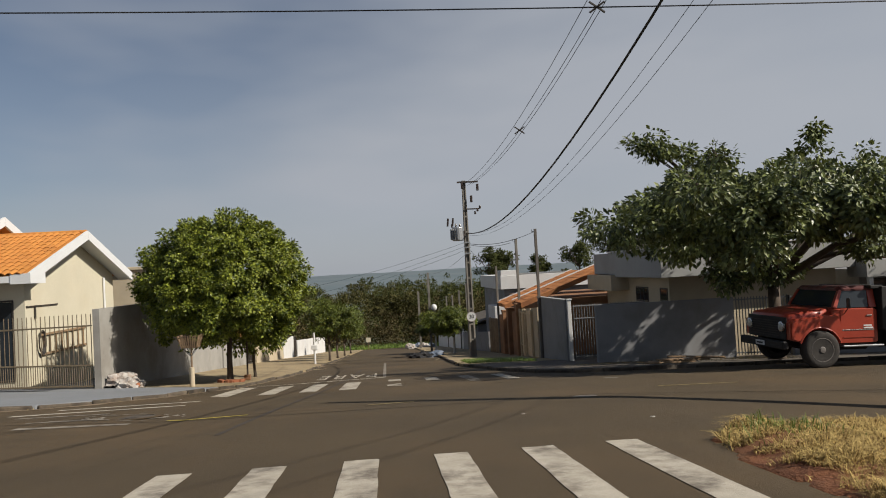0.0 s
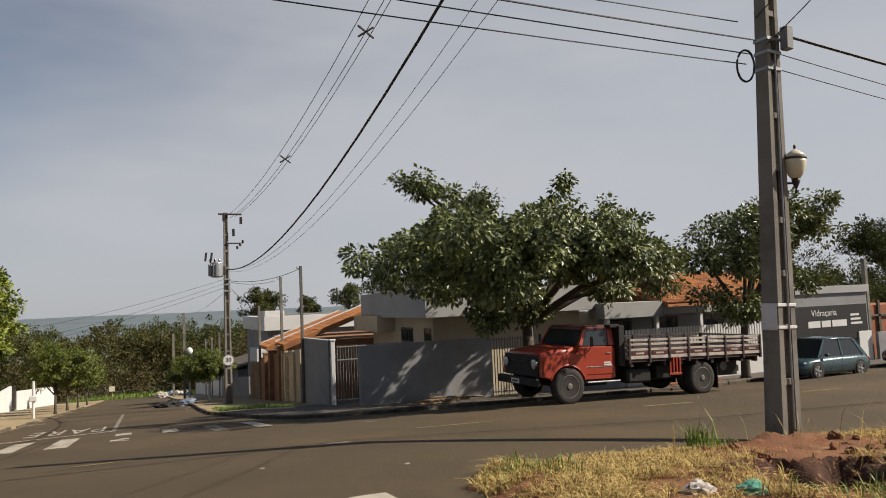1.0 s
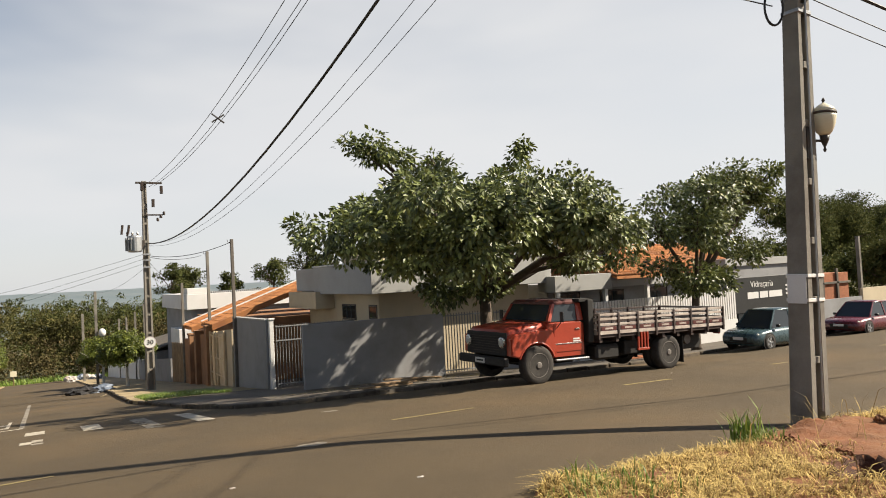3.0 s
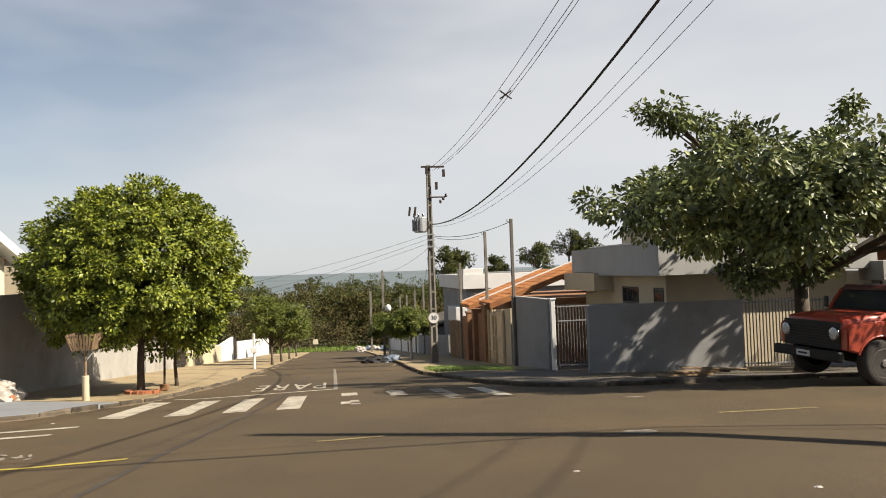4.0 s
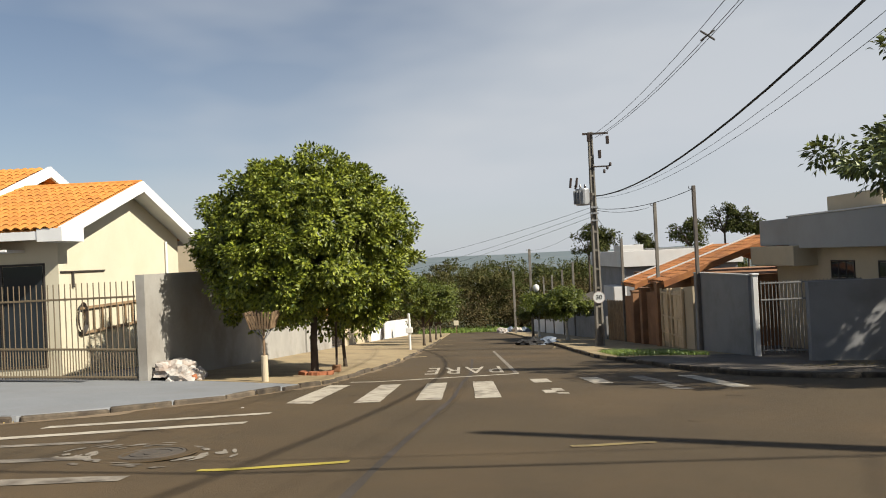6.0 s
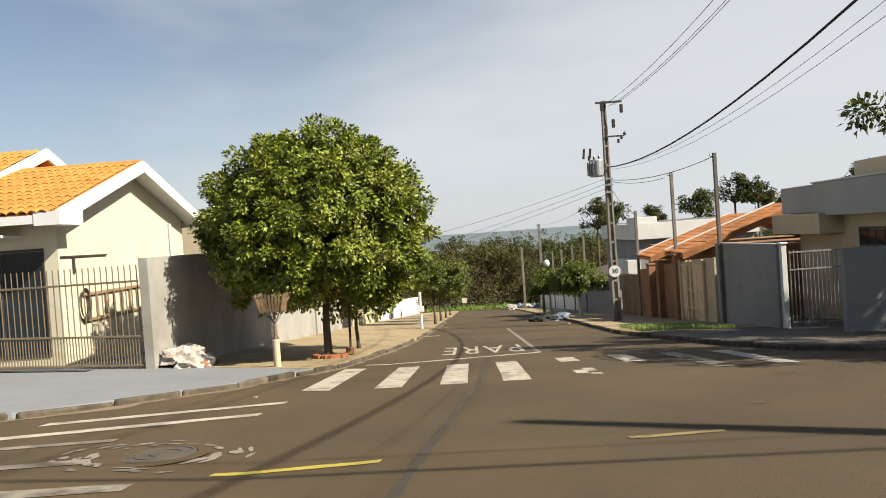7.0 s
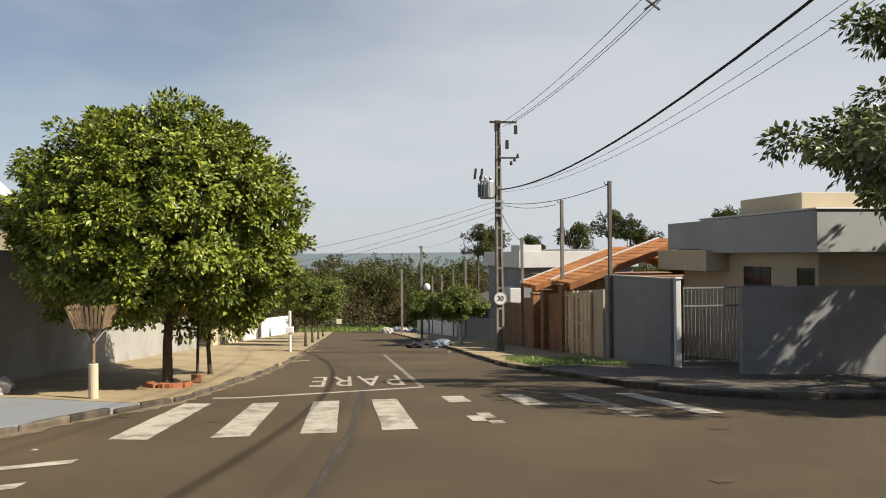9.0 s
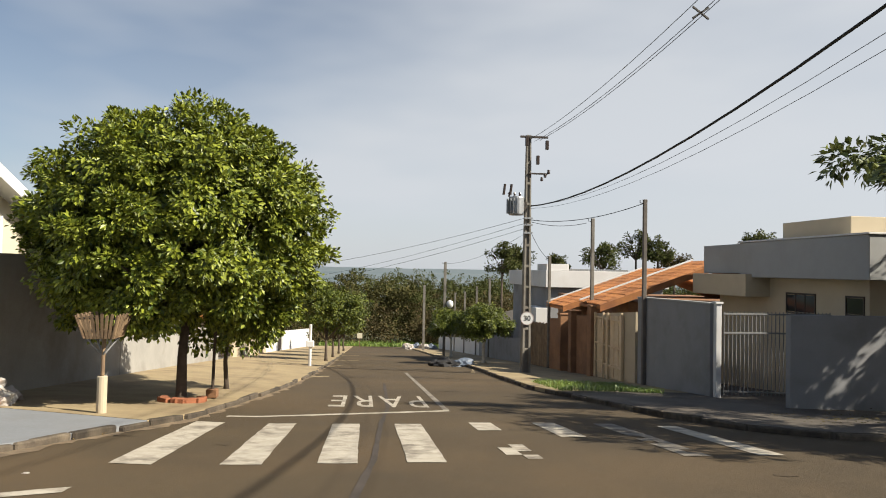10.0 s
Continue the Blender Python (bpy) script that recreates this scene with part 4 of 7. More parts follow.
# coiled hose and wash line rack on the gable wall
hose = thing("garden_hose", (GX + 0.06, 23.0, 0.85), "coiled dark garden hose hung on the cream wall", "hose")
bm = bmesh.new()
for k in range(5):
    tube(bm, [(GX + 0.05 + 0.012 * k, 23.0 + (0.16 + 0.012 * k) * math.cos(a), 0.75 + (0.3 + 0.02 * k) * math.sin(a)) for a in np.linspace(0, 6.283, 20)], 0.012, 5)
part("coil", bm, IRON, hose)
rack = thing("wall_rack", (GX + 0.05, 22.4, 1.9), "dark iron bracket fixed to the cream wall", "bracket")
part("arm", boxed((GX, 22.25, 1.86), (GX + 0.04, 24.2, 1.9), 0.004), IRON, rack)
part("upright", boxed((GX, 22.7, 1.5), (GX + 0.05, 22.76, 1.88), 0.004), IRON, rack)
ladder = thing("ladder", (GX + 0.1, 23.6, 0.4), "wooden ladder hung along the cream wall", "ladder")
for z in (0.35, 0.95):
    part("stile", boxed((GX + 0.02, 23.0, z), (GX + 0.07, 26.2, z + 0.07), 0.006), WOOD, ladder)
for k in range(8):
    part("rung", boxed((GX + 0.03, 23.15 + 0.4 * k, 0.42), (GX + 0.06, 23.2 + 0.4 * k, 0.95), 0.004), WOOD, ladder)

# higher roof of the same block, set back
house2 = thing("house", (-15.0, 28.0, gz(-15, 28)), "cream house wing with a higher orange gable roof", "house")
part("wall", made(prism, [(27.3, -1.0), (30.2, -1.0), (30.2, 3.4), (26.7, 4.75), (25.2, 3.9), (25.2, 3.2), (27.3, 2.6)], "x", -23.0, -15.5), PLASTER_CREAM, house2)
for sgn in (-1, 1):
    y1 = 26.7 + sgn * 3.6
    part("roof", made(prism, [(26.7, 4.9), (26.7, 4.97), (y1, 3.45), (y1, 3.38)], "x", -23.5, -15.0), TILE, house2, "orange clay roof slab")
    part("bargeboard", made(prism, [(26.7 + sgn * 0.005, 5.03), (26.7 + sgn * 0.005, 4.72), (y1, 3.2), (y1 + sgn * 0.03, 3.5)], "x", -15.0, -14.92), FASCIA, house2, "white gable board")
tiled(house2, (-23.5, 26.7, 4.98), (1, 0, 0), (0, -3.6, -1.52), 8.45, 3.9, TILE_ME, 0)
block = thing("house", (-12.0, 34.0, gz(-12, 34)), "beige flat-roofed building behind the cream house", "house")
part("wall", boxed((-17, 33.6, -2.0), (-10.6, 40.0, 3.05), 0.02), PLASTER_BEIGE, block)
part("roof", boxed((-17.1, 33.5, 3.052), (-10.5, 40.1, 3.2), 0.02), PLASTER_BEIGE, block)

# gate, walls down the street
barred_gate((-15.5, 20.6), (-9.66, 20.6), 1.62, (gz(-15.5, 20.6) + 0.06, gz(-9.6, 20.6) + 0.1), 0.118, 0.011, IRON_BROWN, "brown barred iron gate before a cream house", 0.62, (0.05, 0.62, 11.3))
wall_along("garden_wall", (-9.5, 20.55), (-9.5, 28.4), 1.74, PLASTER_LEFT, "bare grey rendered garden wall along the pavement", 0.18)
wall_along("garden_wall", (-9.5, 28.45), (-9.5, 34.6), (0.35, 0.15), PLASTER_LEFT, "lower stretch of bare rendered garden wall", 0.16)
barred_gate((-9.45, 40.1), (-9.45, 43.0), -1.0, (gz(-9.4, 40) + 0.15, gz(-9.4, 43) + 0.15), 0.12, 0.014, IRON, "dark iron driveway gate in a garden wall", 0, (0.1, 9.0))
wall_along("garden_wall", (-9.45, 34.7), (-9.45, 40.0), (-0.5, -1.1), PLASTER_LEFT, "bare rendered garden wall beside a gate", 0.16)
part_white = wall_along("garden_wall", (-9.45, 43.1), (-9.45, 54.0), (-1.45, -2.7), PLASTER_BEIGE, "pale beige garden wall running downhill", 0.16, FASCIA)
wall_along("garden_wall", (-9.45, 54.1), (-9.45, 60.0), -2.6, PLASTER_WHITE, "white painted garden wall with grey stains", 0.16)
wall_along("garden_wall", (-9.45, 62.5), (-9.45, 90.0), (-3.2, -5.4), PLASTER_WHITE, "white wall at the lower end of the street", 0.16)
barred_gate((-9.45, 60.1), (-9.45, 62.4), -2.9, (gz(-9.4, 60) + 0.15, gz(-9.4, 62.4) + 0.15), 0.14, 0.014, IRON, "dark iron gate in a white wall", 0, (0.1, 7.2))
lowhouse = thing("house", (-12, 45, gz(-12, 45)), "low house with a small orange roof behind a white wall", "house")
part("wall", boxed((-16, 42, -4), (-10.4, 50, -0.9), 0.02), PLASTER_BEIGE, lowhouse)
part("roof", made(prism, [(-16.4, -0.9), (-13.2, 0.3), (-10.0, -0.95), (-10.0, -0.85), (-13.2, 0.42), (-16.4, -0.8)], "y", 41.6, 50.4), TILE, lowhouse)

# corner house: walls, gate, flat roof
wall_along("garden_wall", (5.15, 30.6), (5.15, 26.12), (0.84, 0.88), PLASTER_GREY, "grey plastered garden wall panel", 0.18, PLASTER_SLAB)
gp = thing("gate_post", (5.25, 26.0, gz(5.25, 26)), "pale square gate post", "post")
part("shaft", boxed((5.12, 25.94, gz(5.2, 26) - 0.2), (5.26, 26.08, 0.9), 0.01), PLASTER_WHITE, gp)
part("cap", boxed((5.09, 25.91, 0.9), (5.29, 26.11, 0.95), 0.008), PLASTER_WHITE, gp)
barred_gate((5.36, 26.0), (8.1, 26.0), 0.72, (gz(5.3, 26) + 0.16, gz(8.1, 26) + 0.16), 0.1, 0.012, IRON_GREY, "pale grey barred iron gate", 0, (0.08, 10.2, 10.66))
wall_along("garden_wall", (5.4, 23.52), (10.2, 23.52), 0.8, PLASTER_GREY, "grey plastered wall in dappled tree shade", 0.16)
barred_gate((10.25, 23.55), (12.2, 23.55), 0.78, (gz(10.3, 23.5) + 0.16, gz(12.2, 23.5) + 0.16), 0.11, 0.018, IRON_GREY, "pale grey barred gate beside a tree", 0, (0.08, 10.7))
wall_along("garden_wall", (12.3, 23.52), (15.9, 23.52), -0.35, PLASTER_GREY, "low grey wall with railing", 0.16)
barred_gate((12.3, 23.52), (15.9, 23.52), 0.75, (-0.35, -0.35), 0.12, 0.014, IRON_GREY, "pale railing on a low wall", 0, (0.08, 10.68))
flat = thing("house", (9.0, 25.8, gz(9, 25.8)), "flat-roofed house with heavy pale grey fascia", "house")
part("wall", boxed((9.0, 25.8, -2.3), (15.6, 33.0, 1.54), 0.01), PLASTER_BEIGE, flat, "cream wall")
part("fascia", boxed((8.4, 25.05, 1.542), (16.2, 30.7, 2.62), 0.015), PLASTER_SLAB, flat, "deep pale grey roof fascia")
part("coping", boxed((8.36, 25.01, 2.622), (16.24, 30.74, 2.67), 0.008), PLASTER_WHITE, flat)
part("tank_room", boxed((9.4, 27.0, 2.672), (12.6, 30.0, 3.22), 0.015), PLASTER_BEIGE, flat, "small pale block on the roof")
part("parapet", boxed((8.5, 30.75, 1.66), (13, 33.2, 2.6), 0.012), PLASTER_SLAB, flat)
part("block", boxed((8.2, 30.0, 0.95), (9.6, 33.4, 1.64), 0.012), PLASTER_BEIGE, flat)
window(flat, FACE_W(8.99, 28.5, 1.08), 1.25, 0.5, IRON, 3)
window(flat, FACE_W(8.99, 26.3, 1.08), 0.6, 0.42, IRON, 1)

# next house down, under a weathered tile roof
orange = thing("house", (7, 36, gz(7, 36)), "low house under a weathered orange tile roof", "house")
part("wall", boxed((6.2, 34.3, -3.0), (13, 43.5, 0.55), 0.01), PLASTER_BROWN, orange)
for y0, y1, dz in ((33.8, 36.3, 0.0), (38.4, 41.2, -0.3)):
    part("roof", made(prism, [(5.0, 0.3 + dz), (9.6, 1.95 + dz), (14.2, 0.3 + dz), (14.2, 0.4 + dz), (9.6, 2.05 + dz), (5.0, 0.4 + dz)], "y", y0, y1), TILE_RED, orange)
    part("verge", made(prism, [(4.95, 0.22 + dz), (9.6, 1.88 + dz), (9.6, 2.12 + dz), (4.95, 0.46 + dz)], "y", y0 - 0.06, y0 - 0.002), TILE_RED, orange)
    tiled(orange, (9.6, y1, 2.06 + dz), (0, -1, 0), (-4.6, 0, -1.65), y1 - y0, 4.85, TILE_RED_ME, 120 if dz == 0 else 0, 4)
    part("flashing", made(prism, [(5.0, 0.5 + dz), (9.6, 2.15 + dz), (9.6, 2.2 + dz), (5.0, 0.55 + dz)], "y", y1 - 0.1, y1 + 0.05), PLASTER_WHITE, orange, "white wall edge above the tiles")
wall_along("fence_wall", (5.1, 30.7), (5.1, 34.7), (0.4, 0.1), PLASTER_BEIGE, "beige plastered fence wall with sheet gate", 0.16, category="wall")
g2 = thing("sheet_gate", (5.0, 32, gz(5, 32)), "beige sheet metal gate with uprights, sunlight in its bright tone", "gate")
for k in range(6):
    part("panel", boxed((4.975, 31.6 + 0.42 * k, gz(5, 33) + 0.2), (5.01, 31.98 + 0.42 * k, 0.2 - 0.03 * k), 0.006), GATE_BEIGE_LIT, g2)
for y in (31.58, 32.85, 33.3, 34.14):
    part("gate_post", boxed((4.9, y, gz(5, y) + 0.1), (4.972, y + 0.08, 0.3 - 0.05 * (y - 31.6)), 0.006), GATE_BEIGE_LIT, g2)
for h in (0.35, 1.0, 1.9):
    part("cross_rail", boxed((4.93, 31.6, gz(5, 33) + 0.2 + h), (4.972, 34.2, gz(5, 33) + 0.26 + h), 0.005), GATE_BEIGE_LIT, g2)
for y in (34.3, 36.7, 38.2):
    gpost = thing("gate_pillar", (5.0, y, gz(5, y)), "square rust-brown rendered gate pillar", "pillar")
    part("shaft", boxed((4.8, y, gz(5, y) - 0.1), (5.2, y + 0.4, 0.35 - 0.14 * (y - 34.3)), 0.012), PLASTER_BROWN, gpost)
    part("cap", boxed((4.77, y - 0.03, 0.352 - 0.14 * (y - 34.3)), (5.23, y + 0.43, 0.42 - 0.14 * (y - 34.3)), 0.01), PLASTER_BROWN, gpost)
wall_along("fence_wall", (5.1, 34.8), (5.1, 36.6), (0.0, -0.1), PLASTER_BROWN, "brown fence wall", 0.2)
wall_along("fence_wall", (5.1, 38.4), (5.1, 40.6), (-0.35, -0.5), PLASTER_BROWN, "dark brown fence wall", 0.2)
fence = thing("wooden_fence", (5.1, 40.8, gz(5.1, 40.8)), "weathered upright board fence", "fence")
for k in range(22):
    y = 40.8 + 0.2 * k
    part("board", boxed((5.08, y, gz(5, y) + 0.1), (5.11, y + 0.17, -0.75 - 0.05 * (y - 40.8) - 0.03 * (k % 3)), 0.004), WOOD, fence)

# white flat-roofed house and those beyond it
white = thing("house", (5.2, 45.2, gz(5.2, 45.2)), "two-tone modern house, white parapet over grey", "house")
part("wall", boxed((6.2, 45.3, -5.0), (12.4, 54.0, 0.78), 0.01), PLASTER_GREY, white, "grey lower wall")
part("parapet", boxed((5.95, 45.0, 0.782), (12.6, 54.2, 1.66), 0.015), PLASTER_WHITE, white, "white parapet")
part("coping", boxed((6.0, 45.1, 1.662), (7.2, 47.0, 2.0), 0.02), PLASTER_WHITE, white)
for k in range(26):
    part("roof_rib", boxed((7.4 + 0.12 * k, 45.2, 1.662), (7.46 + 0.12 * k, 47.5, 1.76), 0.01), PLASTER_SLAB, white)
part("balcony", boxed((5.5, 45.2, -1.2), (6.19, 48.0, -0.3), 0.015), PLASTER_WHITE, white)
window(white, FACE_S(8.2, 45.29, 0.2), 1.4, 0.9, IRON, 2)
for k, (y0, y1, top, mat, x0) in enumerate(((55, 62, -1.6, PLASTER_GREY, 5.6), (63, 70, -2.6, PLASTER_WHITE, 6.0), (72, 80, -3.4, PLASTER_BEIGE, 6.2))):
    h = thing("house", (x0, y0, gz(x0, y0)), ("grey", "white", "beige")[k] + " rendered house farther down the street", "house")
    part("wall", boxed((x0, y0, top - 4), (x0 + 7, y1, top - 0.6), 0.02), mat, h)
    part("roof", made(prism, [(x0 - 0.4, top - 0.6), (x0 + 3.5, top + 0.4), (x0 + 7.4, top - 0.6), (x0 + 7.4, top - 0.5), (x0 + 3.5, top + 0.5), (x0 - 0.4, top - 0.5)], "y", y0 - 0.3, y1 + 0.3), CONC_DARK, h)
    window(h, FACE_W(x0 - 0.01, y0 + 3, top - 1.3), 1.4, 0.9, IRON, 2)
wall_along("fence_wall", (5.1, 45.4), (5.1, 60.0), (-1.9, -3.2), PLASTER_GREY, "grey fence wall going downhill", 0.16)
wall_along("fence_wall", (5.1, 60.2), (5.1, 88.0), (-3.4, -6.0), PLASTER_WHITE, "pale fence wall going downhill", 0.16)

# ---- poles, lamps and cables ----
def concrete_pole(place, top, w0, w1, label, yaw=0.0, material=None):
    """A double-T pole: two flanges with a web recessed between them, tapered, with cast rungs across the recess."""
    x, y, z = place
    p = thing("utility_pole", place, label, "utility pole")
    m = pose(x, y, 0, 0, 0, yaw)
    mat = material or CONC_POLE
    d0, d1 = w0 * 0.78, w1 * 0.78
    z0 = z - 0.3

    def tapered(bm, xa, xb, ya, yb):
        lo = [bm.verts.new(m @ Vector((px * w0, py * d0, z0))) for px, py in ((xa, ya), (xb, ya), (xb, yb), (xa, yb))]
        hi = [bm.verts.new(m @ Vector((px * w1, py * d1, top))) for px, py in ((xa, ya), (xb, ya), (xb, yb), (xa, yb))]
        bm.faces.new(lo[::-1])
        bm.faces.new(hi)
        for k in range(4):
            bm.faces.new((lo[k], lo[(k + 1) % 4], hi[(k + 1) % 4], hi[k]))

    for a, b in ((-0.5, -0.24), (0.24, 0.5)):
        part("flange", made(tapered, a, b, -0.5, 0.5), mat, p)
    part("web", made(tapered, -0.24, 0.24, -0.16, 0.16), mat, p)
    n = int((top - z) / 0.78)
    for k in range(1, n):
        h = z + 0.78 * k
        f = (h - z0) / (top - z0)
        w, d = w0 + (w1 - w0) * f, d0 + (d1 - d0) * f
        for s in (-1, 1):
            part("rib", boxed((-w * 0.24, s * d * 0.16, h), (w * 0.24, s * d * 0.46, h + 0.09), 0.006, m), mat, p)
    return p


def hang(name, a, b, sag, r, label, n=24, material=None, spacers=0, spread_by=0.0):
    """A cable slung between two points."""
    a, b = Vector(a), Vector(b)
    t = thing(name, tuple(a), label, "cable")
    pts = []
    for k in range(n + 1):
        f = k / n
        p = a.lerp(b, f)
        p.z -= 4 * sag * f * (1 - f)
        pts.append(p)
    part("strand", tubed(pts, r, 5), material or WIRE, t)
    return t, pts


np_x, np_y = 7.42, 9.15
NP = concrete_pole((np_x, np_y, gz(np_x, np_y) + 0.05), 9.0, 0.4, 0.2, "grey double-T concrete utility pole on a dry verge", 2)
for h in (1.52, 1.84):
    part("band", boxed((-0.195, -0.152, h), (0.195, 0.152, h + 0.045), 0.004, pose(np_x, np_y, 0, 0, 0, 2)), PLASTER_WHITE, NP, "white band")
part("plate", boxed((-0.204, -0.13, 1.5), (-0.197, 0.13, 1.88), 0.002, pose(np_x, np_y, 0, 0, 0, 2)), PLASTER_WHITE, NP, "pale plate")
for h in (5.35, 5.6, 5.8):
    part("band", boxed((-0.15, -0.125, h), (0.15, 0.125, h + 0.05), 0.004, pose(np_x, np_y, 0, 0, 0, 2)), STEEL, NP)
part("cable_coil", tubed([(np_x - 0.4 + 0.12 * math.cos(a), np_y + 0.05 - 0.05 * math.cos(a), 5.41 + 0.24 * math.sin(a)) for a in np.linspace(0, 6.283, 26)], 0.016, 6), WIRE, NP, "coil of black cable")
part("terminal_box", boxed((np_x + 0.1, np_y - 0.27, 5.65), (np_x + 0.24, np_y - 0.14, 6.0), 0.012), IRON_GREY, NP, "grey terminal box")
part("conduit", tubed([(np_x + 0.03, np_y - 0.165, 0.1), (np_x - 0.0, np_y - 0.13, 5.6)], 0.014, 6), STEEL, NP)
lamp = thing("street_lamp", (np_x + 0.33, np_y - 0.28, 3.4), "cream acorn-shaped street lamp on a short pole arm", "street lamp")
lx, ly = np_x + 0.34, np_y - 0.26
part("arm", tubed([(np_x + 0.08, np_y - 0.1, 3.55), (lx, ly, 3.55)], 0.017, 8), IRON, lamp)
part("arm_plate", boxed((np_x + 0.06, np_y - 0.19, 3.3), (np_x + 0.14, np_y - 0.1, 3.75), 0.006), IRON, lamp)
part("holder", made(lathe, [(0.012, 0.0), (0.022, 0.03), (0.012, 0.06), (0.03, 0.1), (0.055, 0.16), (0.062, 0.22)], 14, (lx, ly, 3.4)), IRON, lamp, smooth=True)
SHADE = surface("cream lamp shade", (0.72, 0.66, 0.5), (0.68, 0.62, 0.46), 6.0, 0.35, 0.02)
part("shade", made(lathe, [(0.06, 0.22), (0.1, 0.27), (0.135, 0.36), (0.152, 0.46), (0.15, 0.5)], 20, (lx, ly, 3.4)), SHADE, lamp, "cream glass bowl", True)
part("ring", made(lathe, [(0.15, 0.5), (0.158, 0.505), (0.158, 0.53), (0.15, 0.535)], 20, (lx, ly, 3.4)), IRON, lamp, "dark ring", True)
part("hood", made(lathe, [(0.15, 0.535), (0.12, 0.585), (0.07, 0.625), (0.03, 0.65), (0.012, 0.66)], 20, (lx, ly, 3.4)), SHADE, lamp, "cream domed top", True)
part("finial", made(lathe, [(0.01, 0.66), (0.022, 0.69), (0.016, 0.715), (0.004, 0.73)], 10, (lx, ly, 3.4)), IRON, lamp, smooth=True)

# the pole and its lamp lean a little
foot = Matrix.Translation((np_x, np_y, -0.1))
lean = Matrix.Translation((0.02, -0.01, 0)) @ foot @ Matrix.Rotation(0.034, 4, Vector((0.5, 0.86, 0))) @ foot.inverted()
for ob, off in ((NP, (-0.03, 0.04, 0)), (lamp, (-0.09, 0.13, 0.11))):
    ob.matrix_world = Matrix.Translation(off) @ lean @ ob.matrix_world

px_, py_ = 2.72, 35.6
pz_ = gz(px_, py_) + 0.14
P30 = concrete_pole((px_, py_, pz_), 6.75, 0.34, 0.17, "grey double-T concrete utility pole with transformer", 8)
part("crossarm", boxed((px_ - 0.35, py_ - 0.16, 6.62), (px_ + 0.72, py_ - 0.1, 6.7), 0.006), IRON, P30)
for dx, dz in ((-0.1, -0.3), (0.68, -0.42), (0.33, -1.0)):
    part("fuse", boxed((px_ + dx - 0.06, py_ - 0.2, 6.62 + dz), (px_ + dx + 0.06, py_ - 0.08, 6.66 + dz + 0.3), 0.015), CERAMIC, P30, "dark fuse holder")
part("side_arm", boxed((px_, py_ - 0.14, 5.25), (px_ + 0.72, py_ - 0.08, 5.31), 0.005, None), IRON, P30)
for k in range(3):
    part("insulator", made(lathe, [(0.03, 0), (0.07, 0.03), (0.04, 0.05), (0.07, 0.08), (0.04, 0.1), (0.06, 0.13), (0.02, 0.16)], 10, (px_ + 0.5 + 0.13 * k, py_ - 0.11, 5.0 + 0.14 * k)), CERAMIC, P30, smooth=True)
tr = thing("transformer", (px_ - 0.55, py_ - 0.05, 3.7), "round pale grey pole-mounted transformer with cooling fins", "transformer")
part("tank", made(lathe, [(0.0, 0), (0.27, 0.02), (0.29, 0.06), (0.29, 0.66), (0.27, 0.7), (0.0, 0.74)], 18, (px_ - 0.44, py_ - 0.05, 3.68)), STEEL, tr, smooth=False)
for k in range(9):
    a = math.radians(95 + 21 * k)
    part("fin", boxed((-0.012, 0.28, 3.76), (0.012, 0.38, 4.3), 0.003, pose(px_ - 0.44, py_ - 0.05, 0, 0, 0, math.degrees(a) - 90)), STEEL, tr)
for k in range(3):
    part("bushing", made(lathe, [(0.03, 0), (0.05, 0.05), (0.03, 0.08), (0.05, 0.13), (0.02, 0.2)], 8, (px_ - 0.72 + 0.2 * k, py_ - 0.05, 4.37)), CERAMIC, tr)
part("bracket", boxed((px_ - 0.3, py_ - 0.1, 3.8), (px_ - 0.05, py_ + 0.0, 4.2), 0.006), IRON, tr)
for k in range(2):
    part("lightning_rod", tubed([(px_ - 0.95 + 0.25 * k, py_ - 0.1, 4.45), (px_ - 0.9 + 0.25 * k, py_ - 0.1, 4.85)], 0.05, 7), CERAMIC, tr)
for h in (3.0, 3.3, 3.55):
    part("rack", boxed((px_ - 0.16, py_ - 0.2, h), (px_ + 0.16, py_ - 0.14, h + 0.07), 0.005), STEEL, P30)

# speed limit sign strapped to the pole
sg = thing("speed_sign", (px_, py_ - 0.2, -0.15), "round white sign with the number 30", "road sign")
bm = made(lathe, [(0.0, 0), (0.25, 0), (0.25, 0.012), (0.0, 0.012)], 32)
bm.transform(pose(px_ + 0.0, py_ - 0.19, -0.16, 90, 0, 0))
SIGN_WHITE = surface("sign white", (0.78, 0.78, 0.76), (0.72, 0.72, 0.7), 4.0, 0.5, 0.0)
part("disc", bm, SIGN_WHITE, sg)
bm = made(lathe, [(0.252, 0.0), (0.252, 0.016), (0.225, 0.016), (0.225, 0.0)], 32)
bm.transform(pose(px_ + 0.0, py_ - 0.19, -0.16, 90, 0, 0))
part("rim", bm, surface("sign edge grey", (0.5, 0.42, 0.4), None, 4.0, 0.5, 0.0), sg)


def lettering(name, text, size, m, material, parent):
    """Raised letters in the plane of m (x right, z up)."""
    c = bpy.data.curves.new(name, "FONT")
    c.body, c.size, c.align_x, c.align_y, c.extrude = text, size, "CENTER", "CENTER", 0.004
    o = new(name + "_source", c)
    bpy.context.view_layer.update()
    me = bpy.data.meshes.new_from_object(o.evaluated_get(bpy.context.evaluated_depsgraph_get()))
    bpy.data.objects.remove(o)
    me.transform(m @ pose(0, 0, 0, 90, 0, 0))
    me.materials.append(material)
    ob = new(name, me)
    ob.parent = parent
    ob.matrix_parent_inverse = parent.matrix_world.inverted()
    return ob


